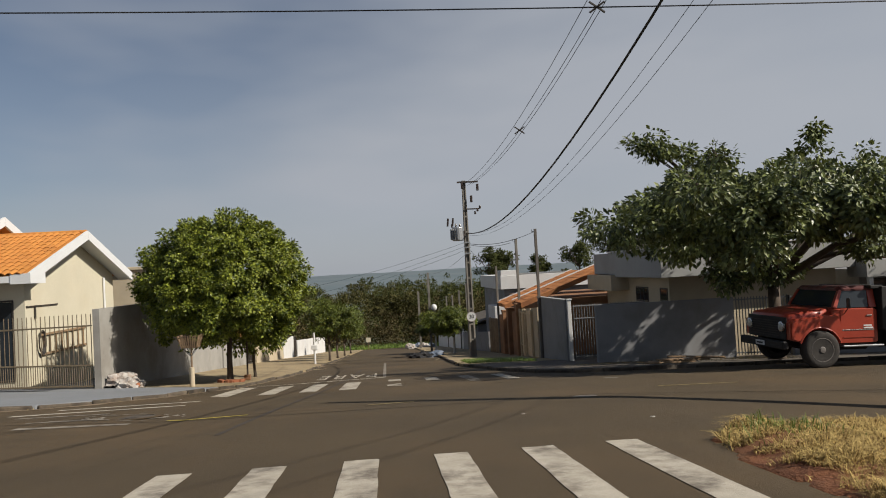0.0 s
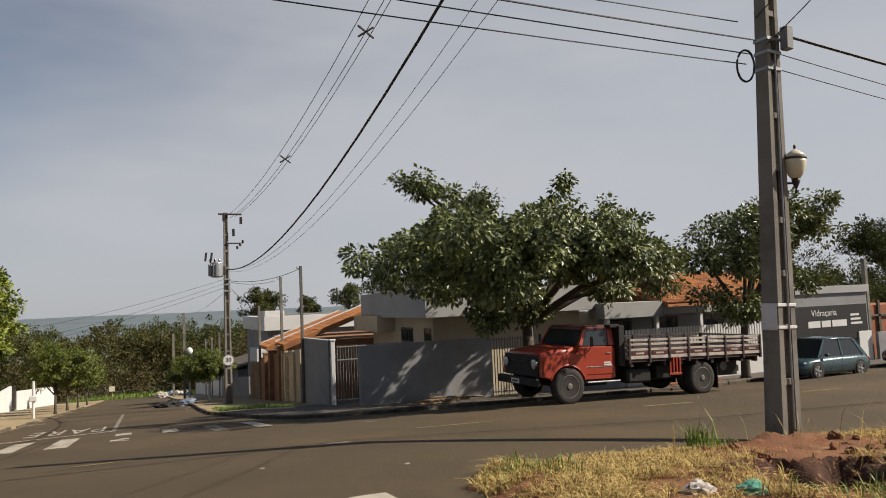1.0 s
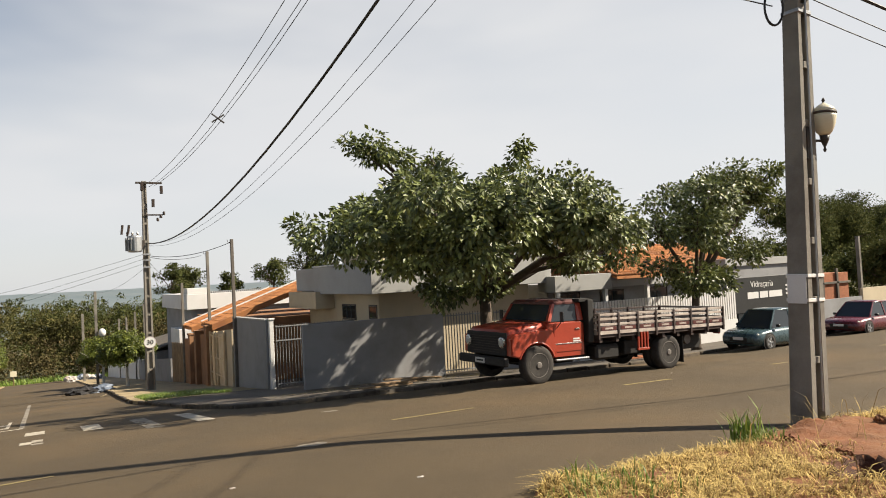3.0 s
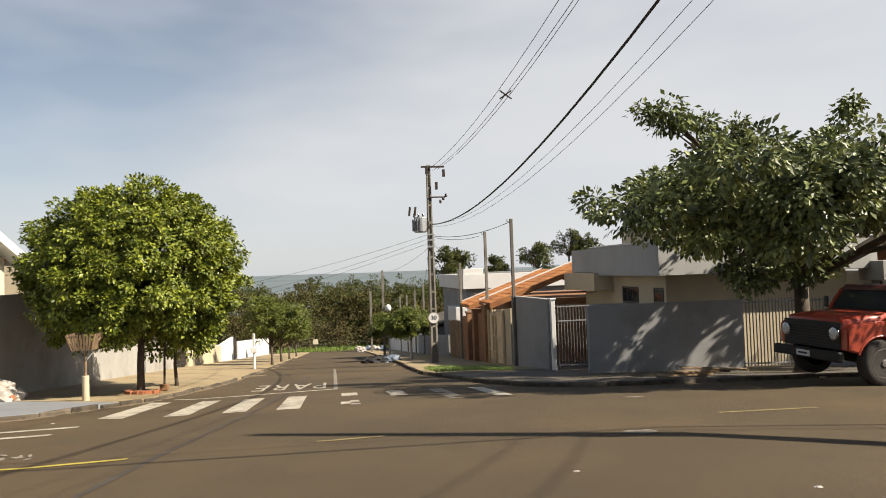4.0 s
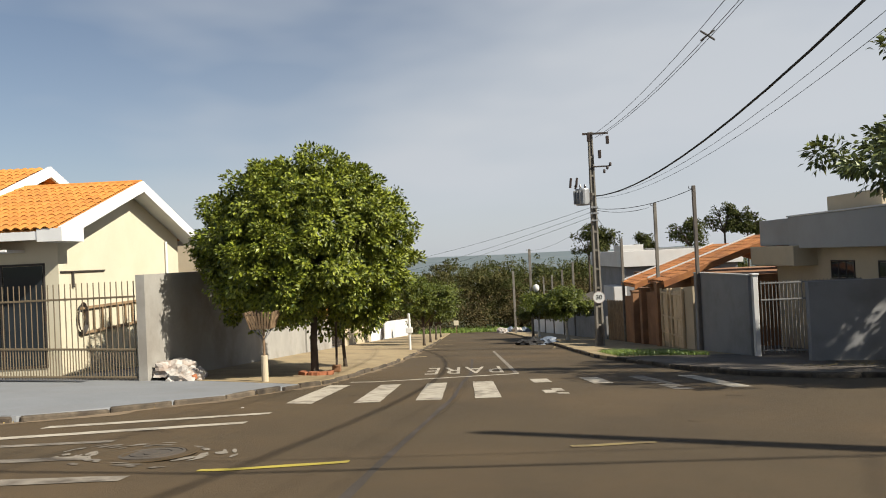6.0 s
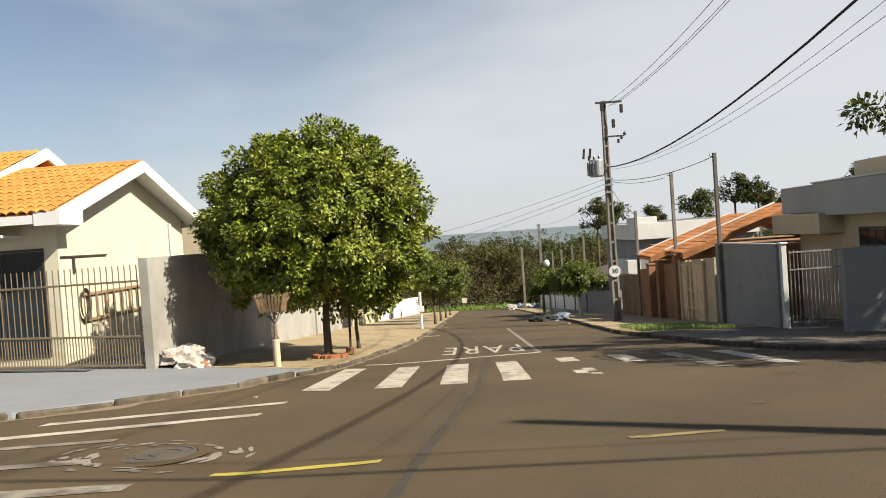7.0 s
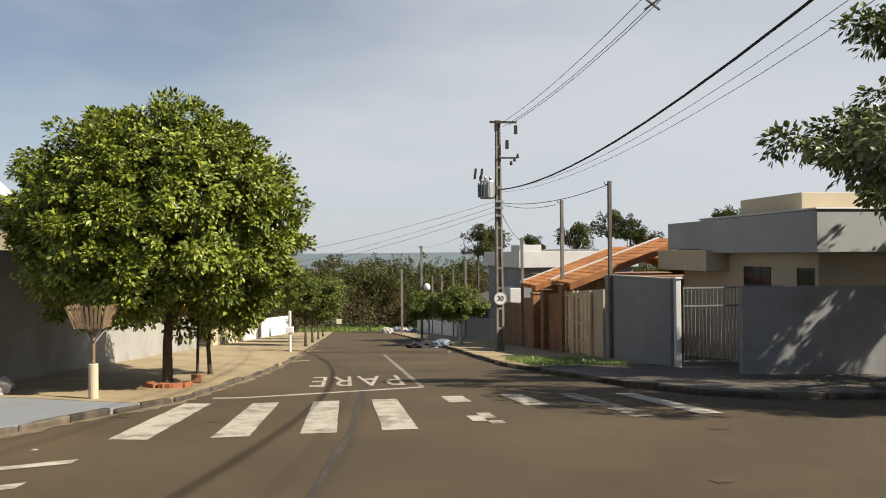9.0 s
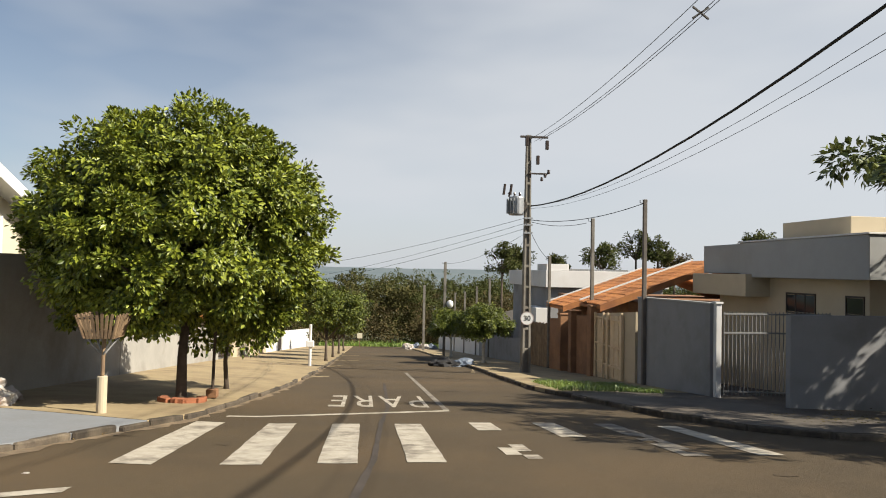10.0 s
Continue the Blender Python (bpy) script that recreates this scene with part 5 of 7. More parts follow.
BLACK = surface("black enamel", (0.02, 0.02, 0.02), (0.03, 0.03, 0.03), 5.0, 0.5, 0.0)
lettering("number", "30", 0.27, pose(px_, py_ - 0.21, -0.16), BLACK, sg)

# the pole up the street from which the lines come
bx_, by_ = 3.1, -3.0
PB = concrete_pole((bx_, by_, gz(bx_, by_) + 0.05), 12.2, 0.36, 0.18, "grey double-T concrete utility pole up the street", 0)
for k, dx in enumerate((-0.05, 0.14, 0.36)):
    w, pts = hang("power_line", (px_ + 0.05 + dx, py_ - 0.1, 6.55 - 0.06 * (k == 1)), (bx_ + dx, by_, 12.0 - 0.25 * (k == 1)), 1.8, 0.008, "thin bare power line between poles")
    if k == 1:
        for q in (8, 13, 16, 18):
            for s in (-1, 1):
                part("spacer", boxed((-0.2, -0.015, -0.02), (0.2, 0.015, 0.02), 0.006, Matrix.Translation(pts[q]) @ pose(0, 0, 0, 0, 35 * s, 0)), IRON, w, "dark line spacer")
hang("telephone_cable", (px_ + 0.1, py_ - 0.1, 4.05), (2.9, by_, 11.0), 2.4, 0.024, "thick black bundled cable between poles")
for k, (dz, dx, sg_) in enumerate(((0.2, 0.1, 2.35), (-0.1, 0.3, 2.3))):
    hang("power_line", (px_ + 0.1, py_ - 0.1, 4.0 + dz * 0.4), (3.2 + dx, by_, 10.2 + dz), sg_, 0.005, "thin line between poles")
# lines along the cross street
for k, (z, s) in enumerate(((5.8, 0.35), (5.62, 0.3), (5.5, 0.4), (6.2, 0.45))):
    hang("power_line", (np_x - 0.1, np_y + 0.1 * k - 0.1, z), (-32, 9.6 + 0.1 * k, z + 1.5), s, 0.009 if k else 0.012, "line along the cross street")
hang("telephone_cable", (np_x + 0.12, np_y, 6.05), (40, 8.6, 4.6), 0.5, 0.024, "black bundled cable along the cross street")
for k in range(2):
    hang("power_line", (np_x + 0.1, np_y - 0.05, 5.7 - 0.25 * k), (40, 8.9, 4.3 - 0.2 * k), 0.6, 0.008, "line along the cross street")
hang("service_line", (np_x + 0.1, np_y, 5.7), (3.0, by_, 10.5), 0.8, 0.008, "thin line to the next pole")
hang("service_line", (np_x + 0.05, np_y, 6.2), (3.3, by_, 11.4), 0.8, 0.008, "thin line to the next pole")
concrete_pole((-32, 8.3, gz(-32, 8.3)), 8.6, 0.33, 0.17, "grey double-T concrete utility pole far along the cross street")

# service poles at the house fronts
SP = "service poles"
for k, (x, y, top, r, mat) in enumerate(((5.0, 30.0, 3.82, 0.055, CONC_POLE_OLD), (5.2, 35.4, 3.64, 0.06, CONC_POLE), (4.98, 40.7, 2.3, 0.06, CONC_POLE), (5.0, 56, 1.05, 0.07, CONC_POLE), (5.0, 61.4, 0.36, 0.07, CONC_POLE),
                                          (5.0, 67.6, -0.25, 0.07, CONC_POLE), (5.0, 74, -0.55, 0.07, CONC_POLE), (2.0, 56.3, 2.1, 0.085, CONC_POLE), (1.95, 72.2, 0.15, 0.1, CONC_POLE), (31.5, 24.4, 3.36, 0.1, CONC_POLE), (36.9, 24.4, 2.95, 0.09, CONC_POLE))):
    sp = thing("service_pole", (x, y, gz(x, y)), "slim square concrete service pole at a house front" if k else "dark slim service pole at the corner wall", "pole", SP)
    part("shaft", boxed((x - r, y - r, gz(x, y) - 0.1), (x + r, y + r, top), 0.008), mat, sp)
    part("hook", tubed([(x - r, y, top - 0.12), (x - r - 0.1, y, top - 0.1), (x - r - 0.1, y, top - 0.02)], 0.012, 6), CERAMIC, sp)
hang("service_line", (px_, py_, 3.55), (4.95, 30.0, 3.7), 0.25, 0.012, "service line to a house pole")
hang("service_line", (px_, py_, 3.5), (4.9, 35.2, 3.45), 0.15, 0.01, "service line to a house pole")
hang("service_line", (px_, py_, 3.4), (4.9, 40.7, 2.2), 0.2, 0.01, "service line to a house pole")
for k, (x, y, z) in enumerate(((-9.6, 47, 1.2), (-9.6, 60, 0.5), (-9.6, 52, 0.2), (2.0, 56.3, 2.0), (5, 56, 0.9))):
    hang("service_line", (px_ - 0.1, py_, 3.6 - 0.2 * k), (x, y, z), 0.3, 0.007, "service line across the street")
globe = thing("street_lamp", (2.1, 56.2, -0.8), "white globe street lamp on a far pole", "street lamp")
part("shade", made(lathe, [(0.05, 0), (0.2, 0.12), (0.24, 0.3), (0.18, 0.48), (0.03, 0.56)], 12, (2.35, 56.2, -1.0)), SIGN_WHITE, globe, smooth=True)
part("arm", tubed([(2.0, 56.2, -0.98), (2.35, 56.2, -0.98)], 0.02, 6), IRON, globe)

# ---- the red truck ----
RED = surface("faded red paint", (0.43, 0.06, 0.03), (0.34, 0.048, 0.025), 2.0, 0.38, 0.04, 30.0, (0.3, 0.06, 0.03), 1.5, 0.4, coat=0.2)
DARKRED = surface("dark red paint", (0.12, 0.03, 0.025), (0.08, 0.022, 0.02), 3.0, 0.5, 0.05, 30.0)
RUBBER = surface("worn tyre rubber", (0.06, 0.053, 0.046), (0.035, 0.031, 0.028), 6.0, 0.9, 0.3, 50.0, local=True)
RIM = surface("dull grey rim", (0.22, 0.2, 0.18), (0.14, 0.12, 0.11), 6.0, 0.6, 0.1, 50.0, local=True)
CHROME = surface("dull chrome", (0.6, 0.6, 0.6), (0.5, 0.5, 0.5), 6.0, 0.25, 0.0, metal=0.9)
BEDWOOD = surface("pale grey painted boards", (0.55, 0.48, 0.42), (0.42, 0.35, 0.3), 4.0, 0.75, 0.2, 45.0, (0.16, 0.09, 0.08), 2.0, 0.5, vary=0.15)
BEDDARK = surface("dark bed frame and shade-toned boards", (0.07, 0.045, 0.04), (0.05, 0.035, 0.03), 4.0, 0.7, 0.1)
UNDER = surface("greasy black chassis", (0.018, 0.017, 0.016), (0.03, 0.027, 0.024), 5.0, 0.7, 0.1)
LENS_ = glassy("lamp glass", (0.45, 0.45, 0.42))
SCREEN = glassy("vehicle glass", (0.03, 0.035, 0.04))


def wheel(parent, m, r, w, rim_mat, hub=0.45, spokes=0):
    """Tyre with tread shoulder and sidewall, dished rim, hub; axis along local y, outer face at -y."""
    turn = m @ pose(0, 0, 0, 90, 0, 0)
    bm = made(lathe, [(r * 0.6, -w / 2), (r * 0.72, -w / 2 - 0.012), (r * 0.9, -w / 2 - 0.005), (r * 0.985, -w / 2 + 0.03), (r, -w / 4), (r, w / 4), (r * 0.985, w / 2 - 0.03), (r * 0.9, w / 2 + 0.005), (r * 0.72, w / 2 + 0.012), (r * 0.6, w / 2)], 28)
    bm.transform(turn)
    t = part("wheel", bm, RUBBER, parent, smooth=True)
    bm = made(lathe, [(r * 0.1, w / 2 - 0.02), (r * 0.3, w / 2 - 0.05), (r * 0.5, w / 2 - 0.06), (r * 0.57, w / 2 - 0.02), (r * 0.61, w / 2 + 0.008), (r * 0.63, w / 2 + 0.004), (r * 0.6, -w / 2)], 24)
    bm.transform(turn)
    part("rim", bm, rim_mat, t, smooth=True)
    bm = made(lathe, [(r * 0.2, w / 2 - 0.06), (r * 0.2, w / 2 - 0.01), (r * 0.14, w / 2 + 0.02), (0.0, w / 2 + 0.025)], 12)
    bm.transform(turn)
    part("hub", bm, rim_mat, t)
    for k in range(6 if not spokes else spokes):
        a = 2 * math.pi * k / (6 if not spokes else spokes)
        if spokes:
            bm = boxed((r * 0.15, -0.035, w / 2 - 0.03), (r * 0.58, 0.035, w / 2 + 0.002), 0.006, pose(0, 0, 0, 0, 0, math.degrees(a)))
        else:
            bm = made(lathe, [(0.018, w / 2 - 0.05), (0.018, w / 2 - 0.02)], 6, (r * 0.32 * math.cos(a), r * 0.32 * math.sin(a), 0))
        bm.transform(turn)
        part("spoke" if spokes else "wheel_nut", bm, rim_mat, t)
    return t


tx, ty = 7.95, 17.74
tz = gz(8.8, 16.9)
TM = Matrix.Translation((tx, ty, tz + 0.02)) @ pose(0, 0, 0, 0, 1.75, 0)
truck = thing("truck", (tx, ty, tz), "old red flatbed truck with wooden dropside bed", "truck")
tp = lambda name, bm, mat, label="", parent=None, smooth=False: (bm.transform(TM), part(name, bm, mat, parent or truck, label, smooth))[1]
for y, s in ((-0.96, 1), (0.96, -1)):
    for x in (0.85, 5.22):
        m = TM @ pose(x, y, 0.46, 0, 0, 0 if s > 0 else 180)
        wheel(truck, m, 0.46, 0.24 if x < 1 else 0.27, RIM)
        if x > 1:
            wheel(truck, TM @ pose(x, y + 0.3 * s, 0.46, 0, 0, 0 if s > 0 else 180), 0.46, 0.24, RIM)
tp("chassis", boxed((0.3, -0.42, 0.5), (7.3, -0.32, 0.68), 0.01), UNDER)
tp("chassis", boxed((0.3, 0.32, 0.5), (7.3, 0.42, 0.68), 0.01), UNDER)
for x in (0.85, 5.22):
    tp("axle", tubed([(x, -0.95, 0.46), (x, 0.95, 0.46)], 0.07), UNDER)
tp("gearbox", boxed((1.1, -0.4, 0.35), (2.6, 0.4, 0.75), 0.08), UNDER)
tp("fuel_tank", boxed((2.75, -0.98, 0.42), (3.55, -0.6, 0.8), 0.06), UNDER)
tp("battery_box", boxed((3.75, -0.95, 0.5), (4.25, -0.55, 0.85), 0.02), UNDER)
tp("mudflap", boxed((5.78, -1.08, 0.15), (5.8, -0.6, 0.85), 0.004), UNDER)
tp("mudflap", boxed((5.78, 0.6, 0.15), (5.8, 1.08, 0.85), 0.004), UNDER)


def loft(bm, stations):
    """A closed skin through rings of equal length."""
    rings = [[bm.verts.new(p) for p in ring] for ring in stations]
    n = len(rings[0])
    for a, b in zip(rings, rings[1:]):
        for k in range(n):
            bm.faces.new((a[k], a[(k + 1) % n], b[(k + 1) % n], b[k]))
    bm.faces.new(rings[0][::-1])
    bm.faces.new(rings[-1])
    bmesh.ops.recalc_face_normals(bm, faces=bm.faces)


def hood_ring(x, w, zb, zs, zt):
    return [(x, -w, zb), (x, -w, zs), (x, -w * 0.93, zs + (zt - zs) * 0.7), (x, -w * 0.7, zt), (x, w * 0.7, zt), (x, w * 0.93, zs + (zt - zs) * 0.7), (x, w, zs), (x, w, zb)]


tp("hood", made(loft, [hood_ring(0.12, 0.8, 0.78, 1.2, 1.28), hood_ring(0.2, 0.84, 0.76, 1.26, 1.36), hood_ring(0.75, 0.87, 0.76, 1.31, 1.43), hood_ring(1.28, 0.9, 0.76, 1.35, 1.47)]), RED, "faded red bonnet", smooth=True)
for s in (-1, 1):
    # arched front wing
    pts = [(0.1, 0.72), (0.1, 1.12), (0.25, 1.22), (1.32, 1.3), (1.45, 1.0), (1.42, 0.68), (1.32, 0.6)] + [(0.85 + 0.52 * math.cos(a), 0.45 + 0.52 * math.sin(a)) for a in np.linspace(0.35, 2.75, 10)] + [(0.3, 0.66)]
    bm = made(prism, pts, "y", s * 0.82, s * 1.02)
    bmesh.ops.bevel(bm, geom=[e for e in bm.edges if abs(e.verts[0].co.y - s * 1.02) < 1e-4 and abs(e.verts[1].co.y - s * 1.02) < 1e-4], offset=0.03, segments=2, affect="EDGES")
    tp("wing", bm, RED, "rounded red front wing")
    tp("wing_lip", tubed([(0.85 + 0.54 * math.cos(a), s * 1.015, 0.45 + 0.54 * math.sin(a)) for a in np.linspace(0.3, 2.8, 16)], 0.022, 6), RED)
    tp("headlamp", made(lambda b: (lathe(b, [(0.0, 0), (0.1, 0.0), (0.11, 0.03), (0.09, 0.05), (0.0, 0.07)], 16), b.transform(pose(0.06, s * 0.72, 1.02, 0, -90, 0)))), LENS_, "round headlamp")
    tp("headlamp_ring", made(lambda b: (lathe(b, [(0.1, 0), (0.13, 0.0), (0.13, 0.03), (0.1, 0.04)], 16), b.transform(pose(0.055, s * 0.72, 1.02, 0, -90, 0)))), CHROME)
    tp("step", boxed((1.45, s * 0.72, 0.5), (2.5, s * 1.0, 0.54), 0.01), STEEL)
    tp("mirror", boxed((1.42, s * 1.18, 1.45), (1.46, s * 1.3, 1.7), 0.012), BLACK)
    tp("mirror_arm", tubed([(1.5, s * 0.98, 1.3), (1.44, s * 1.22, 1.46), (1.44, s * 1.22, 1.62)], 0.012, 6), BLACK)
tp("grille", boxed((0.065, -0.84, 0.7), (0.125, 0.84, 1.25), 0.02), UNDER, "black radiator grille")
for k in range(7):
    tp("grille_bar", boxed((0.045, -0.58, 0.78 + 0.06 * k), (0.07, 0.58, 0.79 + 0.06 * k), 0.004), BEDDARK)
tp("bumper", boxed((-0.1, -1.0, 0.48), (0.05, 1.0, 0.68), 0.03), UNDER, "black steel bumper")
tp("number_plate", boxed((-0.115, -0.2, 0.52), (-0.1, 0.2, 0.64), 0.003), PLASTER_WHITE, "pale plate with a dark bar")
tp("plate_bar", boxed((-0.12, -0.14, 0.56), (-0.114, 0.14, 0.6), 0), BLACK)


def cab_ring(x, wl, wu, zb, zbelt, zt):
    return [(x, -wl, zb), (x, -wl, zbelt), (x, -wu, zt - 0.06), (x, -wu * 0.9, zt), (x, wu * 0.9, zt), (x, wu, zt - 0.06), (x, wl, zbelt), (x, wl, zb)]


tp("cab", made(loft, [cab_ring(1.2, 0.96, 0.94, 0.62, 1.38, 1.42), cab_ring(1.25, 0.98, 0.95, 0.6, 1.4, 1.46), cab_ring(2.28, 0.98, 0.96, 0.6, 1.4, 1.46), cab_ring(2.36, 0.96, 0.94, 0.62, 1.38, 1.44)]), RED, "red cab with white door lettering bars", smooth=False)
# roof in a darker red than the cab below
tp("roof", made(loft, [cab_ring(1.46, 0.82, 0.8, 1.86, 1.88, 1.92), cab_ring(1.55, 0.86, 0.84, 1.86, 1.9, 1.97), cab_ring(2.25, 0.86, 0.84, 1.86, 1.9, 1.97), cab_ring(2.36, 0.84, 0.82, 1.85, 1.88, 1.93)]), DARKRED, "dark red roof")
tp("windscreen", made(loft, [[(1.27, -0.84, 1.47), (1.27, 0.84, 1.47), (1.3, 0.84, 1.47), (1.3, -0.84, 1.47)], [(1.5, -0.76, 1.87), (1.5, 0.76, 1.87), (1.53, 0.76, 1.87), (1.53, -0.76, 1.87)]]), SCREEN)
for s in (-1, 1):
    tp("pillar", made(loft, [[(1.24, s * 0.86, 1.45), (1.24, s * 0.95, 1.45), (1.34, s * 0.95, 1.45), (1.34, s * 0.86, 1.45)], [(1.48, s * 0.77, 1.88), (1.48, s * 0.85, 1.88), (1.56, s * 0.85, 1.88), (1.56, s * 0.77, 1.88)]]), RED)
    tp("pillar", made(loft, [[(2.18, s * 0.86, 1.45), (2.18, s * 0.95, 1.45), (2.36, s * 0.95, 1.45), (2.36, s * 0.86, 1.45)], [(2.2, s * 0.77, 1.88), (2.2, s * 0.85, 1.88), (2.36, s * 0.85, 1.88), (2.36, s * 0.77, 1.88)]]), RED)
    tp("side_window", made(loft, [[(1.34, s * 0.9, 1.45), (1.34, s * 0.92, 1.45), (2.18, s * 0.92, 1.45), (2.18, s * 0.9, 1.45)], [(1.56, s * 0.82, 1.87), (1.56, s * 0.84, 1.87), (2.2, s * 0.84, 1.87), (2.2, s * 0.82, 1.87)]]), SCREEN)
    door = tp("door", boxed((1.4, s * 0.978, 0.72), (2.25, s * 0.995, 1.42), 0.006), RED)
    tp("door_handle", boxed((2.06, s * 0.995, 1.24), (2.2, s * 1.015, 1.27), 0.004), CHROME, "", door)
    tp("trim_strip", boxed((1.4, s * 0.995, 0.9), (2.25, s * 1.005, 0.925), 0.003), CHROME, "", door)
    for k in range(2):
        tp("door_lettering", boxed((1.98, s * 0.995, 0.94 + 0.055 * k), (2.22 - 0.03 * k, s * 1.002, 0.975 + 0.055 * k), 0), PLASTER_WHITE, "pale unreadable bars", door)
tp("rear_panel", made(loft, [[(2.32, -0.92, 1.44), (2.32, 0.92, 1.44), (2.36, 0.92, 1.44), (2.36, -0.92, 1.44)], [(2.32, -0.8, 1.88), (2.32, 0.8, 1.88), (2.36, 0.8, 1.88), (2.36, -0.8, 1.88)]]), SCREEN)
# the bed: cross beams, floor, dropsides of boards between iron posts
tp("bed_floor", boxed((2.65, -1.14, 0.98), (7.4, 1.14, 1.06), 0.01), BEDDARK)
for k in range(9):
    tp("cross_beam", boxed((2.75 + 0.56 * k, -1.1, 0.86), (2.85 + 0.56 * k, 1.1, 0.975), 0.006), BEDDARK)
# far-side boards take the dark colour as painted shade inside the bed
for y in (-1.17, 1.14):
    for z0, z1 in ((1.065, 1.15), (1.17, 1.26), (1.28, 1.34), (1.42, 1.475), (1.53, 1.59)):
        tp("board", boxed((2.64, y, z0), (7.42, y + 0.03, z1), 0.005), BEDWOOD if y < 0 and not 1.1 < z0 < 1.2 else BEDDARK)
    for k in range(8):
        x = 2.68 + 0.672 * k
        tp("stake", boxed((x - 0.03, y - 0.02, 0.95), (x + 0.03, y + 0.05, 1.6), 0.005), BEDDARK)
    for k in range(7):
        x = 2.68 + 0.672 * k
        tp("painted_panel", boxed((x + 0.08, y - 0.006 if y < 0 else y + 0.03, 1.165), (x + 0.59, y if y < 0 else y + 0.036, 1.262), 0.002), DARKRED)
        tp("painted_mark", boxed((x + 0.2, y - 0.01 if y < 0 else y + 0.036, 1.19), (x + 0.47, y - 0.004 if y < 0 else y + 0.04, 1.235), 0.002), BEDWOOD)
for x in (2.64, 7.4):
    for z0, z1 in ((1.065, 1.2), (1.22, 1.34), (1.4, 1.47), (1.53, 1.59)):
        tp("board", boxed((x, -1.13, z0), (x + 0.03, 1.13, z1), 0.005), BEDWOOD)
# added black block, no real chassis part: shuts out light under the bed
tp("chassis", boxed((2.7, -0.55, 0.42), (7.1, 0.55, 0.855), 0.02), UNDER)
tp("headboard", boxed((2.42, -1.08, 0.9), (2.6, 1.08, 1.95), 0.012), UNDER)
tp("headboard_rail", boxed((2.2, -1.0, 1.9), (2.52, 1.0, 1.98), 0.01), UNDER)
for k in range(4):
    tp("ladder_bar", boxed((4.0 + 0.11 * k, -1.19, 0.62), (4.05 + 0.11 * k, -1.15, 1.06), 0.005), RED)
tp("ladder_rung", boxed((3.98, -1.2, 0.6), (4.4, -1.15, 0.66), 0.005), RED)
tp("spare_roll", tubed([(6.3, -0.8, 0.72), (6.3, 0.8, 0.72)], 0.13, 12), RIM)
tp("tail_lamp", boxed((7.38, -1.0, 0.82), (7.44, -0.8, 0.95), 0.01), RED)


